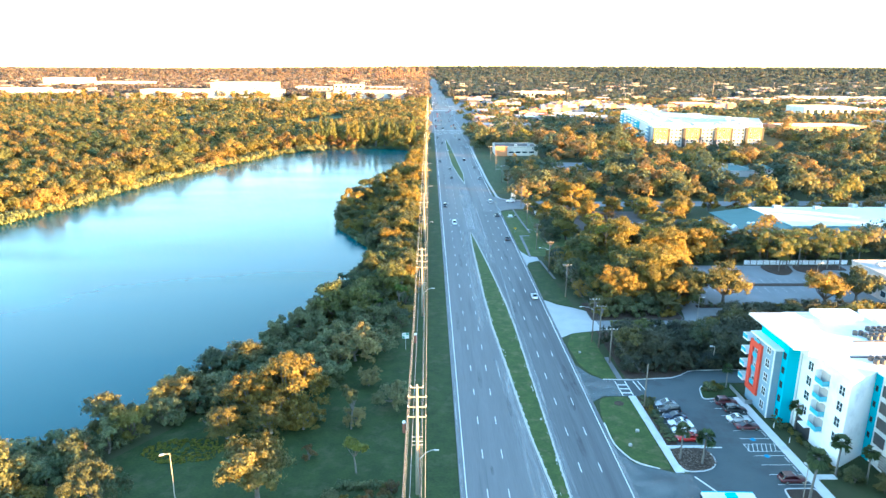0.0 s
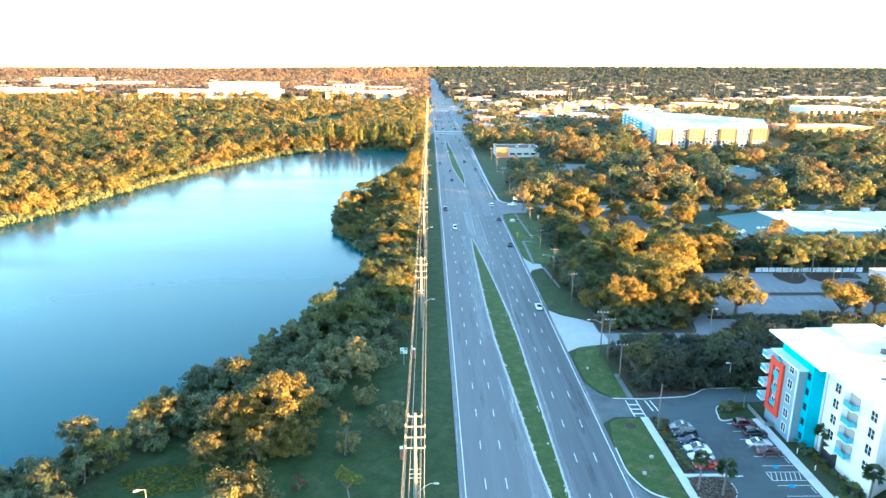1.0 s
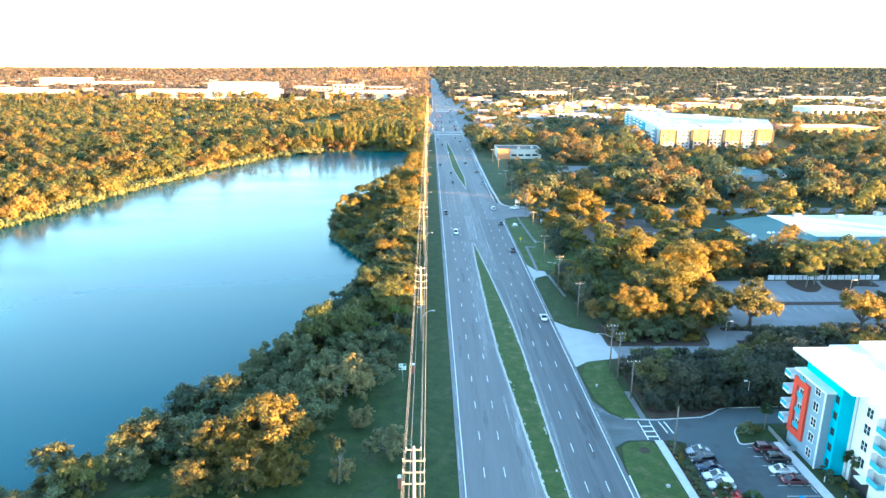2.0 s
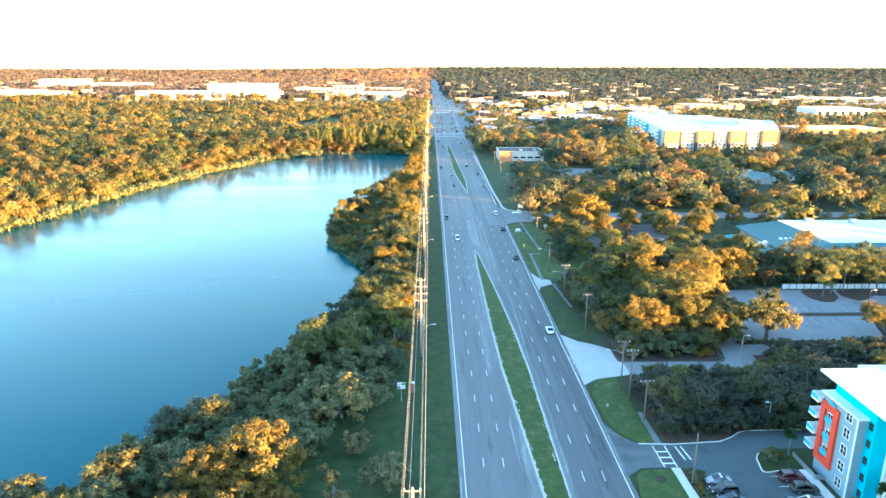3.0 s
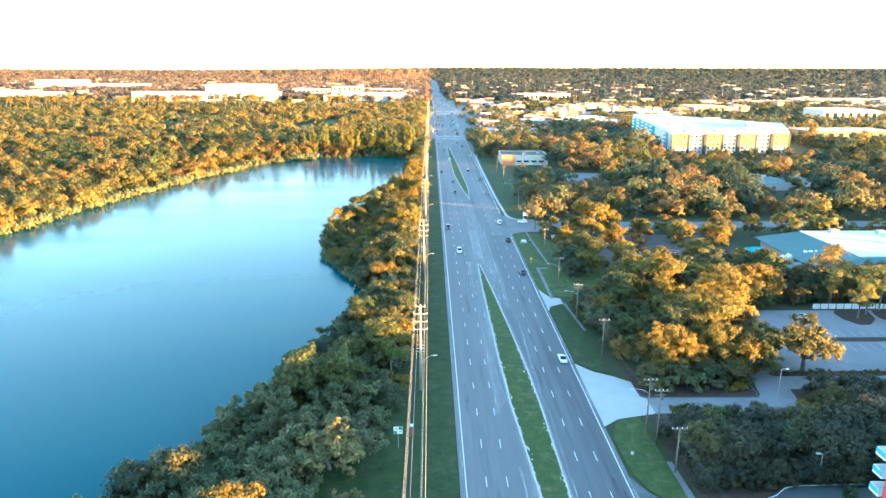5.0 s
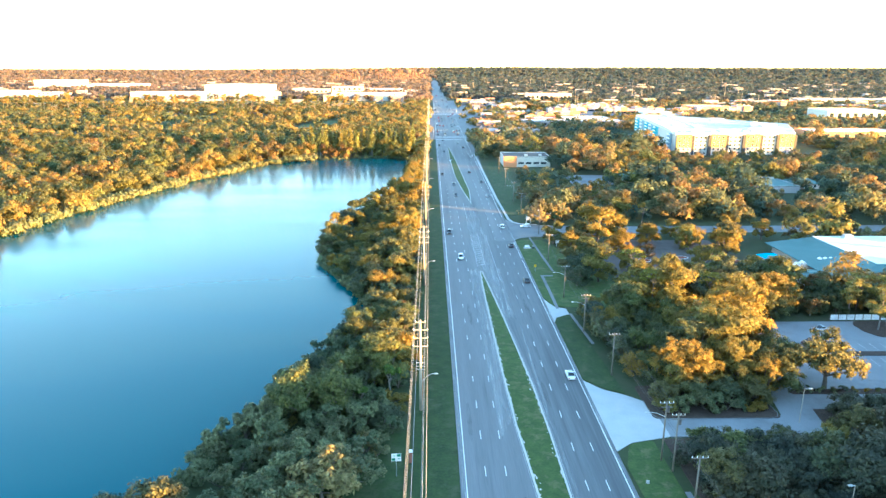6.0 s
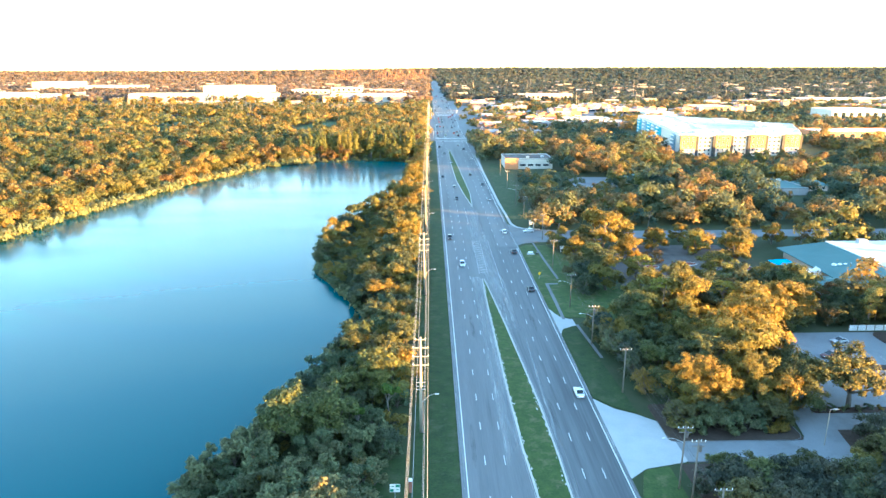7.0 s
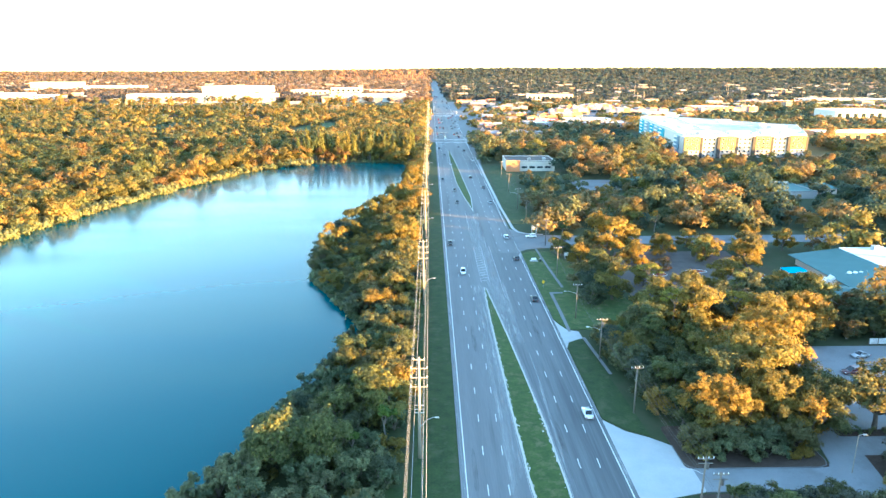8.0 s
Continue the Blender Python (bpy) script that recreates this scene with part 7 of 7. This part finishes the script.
for x, y in zip(px_, py_):
    r = rr.uniform(0.09, 0.24)
    vs = [(x + r * rr.uniform(0.7, 1.2) * a, y + r * rr.uniform(0.7, 1.2) * b, 0.18 + r * rr.uniform(0.5, 0.9) * (c + 0.5)) for a, b, c in
          ((1, 0, 0), (0, 1, 0), (-1, 0, 0), (0, -1, 0), (0.2, 0.1, 0.9))]
    rk.add(vs, [(0, 1, 4), (1, 2, 4), (2, 3, 4), (3, 0, 4)])
tagged(new("rocks", rk.mesh("rocks", ROCKS)), "loose brown and grey landscaping rocks", "rocks", kind="stuff")


# ---- cars ----
def paint(name, c):
    m = surface(name, c, tuple(min(1, v * 1.12 + 0.004) for v in c), 0.6, 5.0, 0.28, metal=0.15, bump=0.0, local=True, spec=0.6)
    m.node_tree.nodes["Principled BSDF"].inputs["Coat Weight"].default_value = 0.7
    return m


COLOURS = {"black": paint("black_paint", (0.012, 0.013, 0.016)), "white": paint("white_paint", (0.72, 0.73, 0.74)), "silver": paint("silver_paint", (0.36, 0.38, 0.40)),
           "red": paint("red_paint", (0.50, 0.015, 0.012)), "maroon": paint("maroon_paint", (0.085, 0.016, 0.022)), "blue": paint("dark_blue_paint", (0.02, 0.035, 0.075)), "grey": paint("grey_paint", (0.10, 0.11, 0.12))}
REDLIGHT = glass("tail_light", (0.35, 0.01, 0.01), 0.2)
CLEARLIGHT = glass("headlight", (0.65, 0.66, 0.68), 0.15)


def loft(rings):
    """A closed skin over rings of equal length."""
    n = len(rings[0])
    b = Build()
    vs = [p for r in rings for p in r]
    fs = [(k * n + i, k * n + (i + 1) % n, (k + 1) * n + (i + 1) % n, (k + 1) * n + i) for k in range(len(rings) - 1) for i in range(n)]
    b.add(vs, fs + [tuple(reversed(range(n))), tuple(range((len(rings) - 1) * n, len(rings) * n))])
    return b


def car_form(colour, tall):
    """A parked or driving car that points along +y; tall: an estate or sport utility shape."""
    L, W, hb, ht = (4.7, 1.86, 0.92, 1.66) if tall else (4.65, 1.82, 0.84, 1.43)
    words = {"blue": "dark blue", "black": "black", "white": "white"}.get(colour, colour)
    t = thing("car", words + (" sport utility car" if tall else " sedan car") + " with dark windows on the asphalt", "car")

    def ring(y, w, z0, z1):
        w2 = w / 2
        return [(-w2 * 0.94, y, z0), (w2 * 0.94, y, z0), (w2, y, z0 + 0.22), (w2 * 0.99, y, z1 - 0.12), (w2 * 0.88, y, z1), (-w2 * 0.88, y, z1), (-w2 * 0.99, y, z1 - 0.12), (-w2, y, z0 + 0.22)]
    part("body", loft([ring(-L / 2, W * 0.80, 0.36, hb * 0.80), ring(-L / 2 + 0.14, W * 0.94, 0.24, hb * 0.97), ring(-L / 2 + 0.7, W, 0.2, hb * 1.02), ring(0, W, 0.2, hb), ring(L / 2 - 1.3, W, 0.2, hb * 0.98),
                       ring(L / 2 - 0.35, W * 0.93, 0.22, hb * 0.84), ring(L / 2, W * 0.76, 0.34, hb * 0.66)]), COLOURS[colour], t, smooth=True)
    yb, yf = (-L / 2 + 0.12, 0.75) if tall else (-L / 2 + 0.75, 0.7)

    def roof(y, w, z):
        return [(-w / 2, y, z - 0.09), (-w * 0.42, y, z), (w * 0.42, y, z), (w / 2, y, z - 0.09)]
    cab = part("cabin", loft([[(-W * 0.45, yb, hb * 0.97), (-W * 0.4, yb, hb * 0.97), (W * 0.4, yb, hb * 0.97), (W * 0.45, yb, hb * 0.97)], roof(yb + (0.3 if tall else 0.85), W * 0.80, ht - 0.06), roof(yf - 0.75, W * 0.80, ht - 0.04),
                              [(-W * 0.46, yf + 0.25, hb * 0.96), (-W * 0.4, yf + 0.27, hb * 0.96), (W * 0.4, yf + 0.27, hb * 0.96), (W * 0.46, yf + 0.25, hb * 0.96)]]), CARGLASS, t, "dark glazed cabin")
    part("roof", Build().box(-W * 0.36, W * 0.36, yb + (0.42 if tall else 0.95), yf - 0.85, ht - 0.06, ht + 0.02, taper=0.05), COLOURS[colour], cab, "body-coloured roof")
    for s in (-1, 1):
        part("pillar", Build().bent([(s * W * 0.45, yf + 0.1, hb), (s * W * 0.395, yf - 0.75, ht - 0.04), (s * W * 0.395, yb + 0.9, ht - 0.05), (s * W * 0.45, yb + 0.05, hb)], [0.05, 0.05, 0.05, 0.06], 5), COLOURS[colour], cab)
        part("mirror", Build().box(s * W * 0.5 - 0.02, s * W * 0.5 + s * 0.18, yf - 0.05, yf + 0.1, hb - 0.02, hb + 0.14), COLOURS[colour], t)
        part("headlight", Build().box(s * W * 0.36 - 0.19, s * W * 0.36 + 0.19, L / 2 - 0.22, L / 2 - 0.06, hb * 0.62, hb * 0.76), CLEARLIGHT, t)
        part("tail_light", Build().box(s * W * 0.38 - 0.16, s * W * 0.38 + 0.16, -L / 2 - 0.02, -L / 2 + 0.1, hb * 0.66, hb * 0.82), REDLIGHT, t)
        for y in (-1.38, 1.42):
            wh = part("wheel", Build().tube((s * (W / 2 - 0.2), y, 0.33), (s * (W / 2 + 0.005), y, 0.33), 0.33, 0.33, 14), RUBBER, t, "black tyre")
            part("rim", Build().tube((s * (W / 2), y, 0.33), (s * (W / 2 + 0.02), y, 0.33), 0.2, 0.18, 10), STEEL, wh, "alloy rim")
    return t


forms = {}


def car(colour, tall, x, y, turn, group=""):
    key = (colour, tall)
    m = pose(x, y, 0.052, 0, 0, turn)
    if key not in forms:
        forms[key] = car_form(colour, tall)
        forms[key].matrix_basis = m
        t = forms[key]
    else:
        t = copy_thing(forms[key], m)
    if group:
        t["group"] = group


for c, k, x, y in (("silver", 0, 50.0, 126.6), ("black", 1, 49.9, 123.8), ("blue", 0, 50.1, 121.3), ("white", 0, 50.2, 118.7), ("white", 1, 50.0, 115.9), ("red", 0, 49.8, 113.1)):
    car(c, k, x, y, 90, "cars in the car park")
for c, k, x, y in (("maroon", 1, 63.4, 127.2), ("black", 1, 63.9, 123.9), ("white", 0, 62.9, 120.2), ("maroon", 0, 63.4, 117.2), ("maroon", 1, 63.2, 99.6)):
    car(c, k, x, y, -90, "cars in the car park")
for c, k, x, y in (("silver", 0, 107.3, 222.3), ("maroon", 1, 99.5, 213.2)):
    car(c, k, x, y, 100)
SOUTH = (("black", 1, 7.8, 333), ("white", 1, 11.2, 294), ("black", 0, 13.9, 418), ("grey", 1, 13.9, 453), ("black", 0, 7.7, 491), ("white", 0, 15.1, 560), ("grey", 0, 11.4, 610), ("black", 1, 7.8, 655), ("silver", 0, 11.3, 690), ("white", 1, 15.1, 742))
NORTH = (("black", 0, 32.1, 266), ("white", 0, 32.4, 195), ("black", 0, 32.1, 311), ("white", 1, 31.8, 343), ("silver", 0, 31.6, 417), ("grey", 0, 31.4, 462), ("black", 1, 26.0, 500), ("white", 0, 32.1, 580), ("black", 0, 28.7, 640), ("silver", 1, 25.1, 668), ("white", 1, 42.5, 344))
for c, k, x, y in SOUTH:
    car(c, k, x, y, 180, "traffic on the road")
for c, k, x, y in NORTH:
    car(c, k, x, y, 90 if x > 40 else 0, "traffic on the road")
rq = random.Random(3)
for i in range(64):
    south = rq.random() < 0.5
    x = rq.choice((7.7, 11.3, 15.1) if south else (25.1, 28.7, 32.3))
    car(rq.choice(("black", "white", "silver", "grey", "red", "blue")), rq.random() < 0.5, x, rq.uniform(740, 1055) if i < 40 else rq.uniform(1110, 1700), 180 if south else 0, "traffic on the road")

bus = thing("shuttle_bus", "white shuttle bus with a cyan roof edge", "bus", at=pose(48.2, 91.6, 0.052, 0, 0, 88))
part("body", Build().box(-1.2, 1.2, -4.4, 4.3, 0.45, 2.85, taper=0.08), COLOURS["white"], bus, bevel=0.06)
part("roof", Build().box(-1.05, 1.05, -4.2, 4.1, 2.85, 2.98, taper=0.1), WHITE, bus, "white roof")
for s in (-1, 1):
    part("roof_edge", Build().box(s * 1.08 - 0.07, s * 1.08 + 0.07, -4.2, 4.1, 2.85, 3.02), CYAN, bus, "cyan roof edge")
    part("window", Build().box(s * 1.17 - 0.03, s * 1.17 + 0.03, -3.8, 3.2, 1.6, 2.4), CARGLASS, bus, "dark side window band")
    part("mirror", Build().box(s * 1.45 - 0.12, s * 1.45 + 0.12, 4.1, 4.2, 1.9, 2.4), DARK, bus)
    for y in (-2.7, 2.8):
        wh = part("wheel", Build().tube((s * 0.95, y, 0.45), (s * 1.22, y, 0.45), 0.45, 0.45, 14), RUBBER, bus, "black tyre")
        part("rim", Build().tube((s * 1.22, y, 0.45), (s * 1.24, y, 0.45), 0.26, 0.24, 10), STEEL, wh, "steel rim")
part("windscreen", Build().box(-1.05, 1.05, 4.2, 4.3, 1.4, 2.6), CARGLASS, bus, "dark windscreen")
part("roof_unit", Build().box(-0.6, 0.6, -1.2, 0.6, 2.98, 3.25, taper=0.08), CYAN, bus, "cyan roof unit")

# forms of trees that were never planted
for forms in KINDS.values():
    for form in forms:
        if not used.get(form.name):
            for piece in [*form.children_recursive, form]:
                bpy.data.objects.remove(piece)
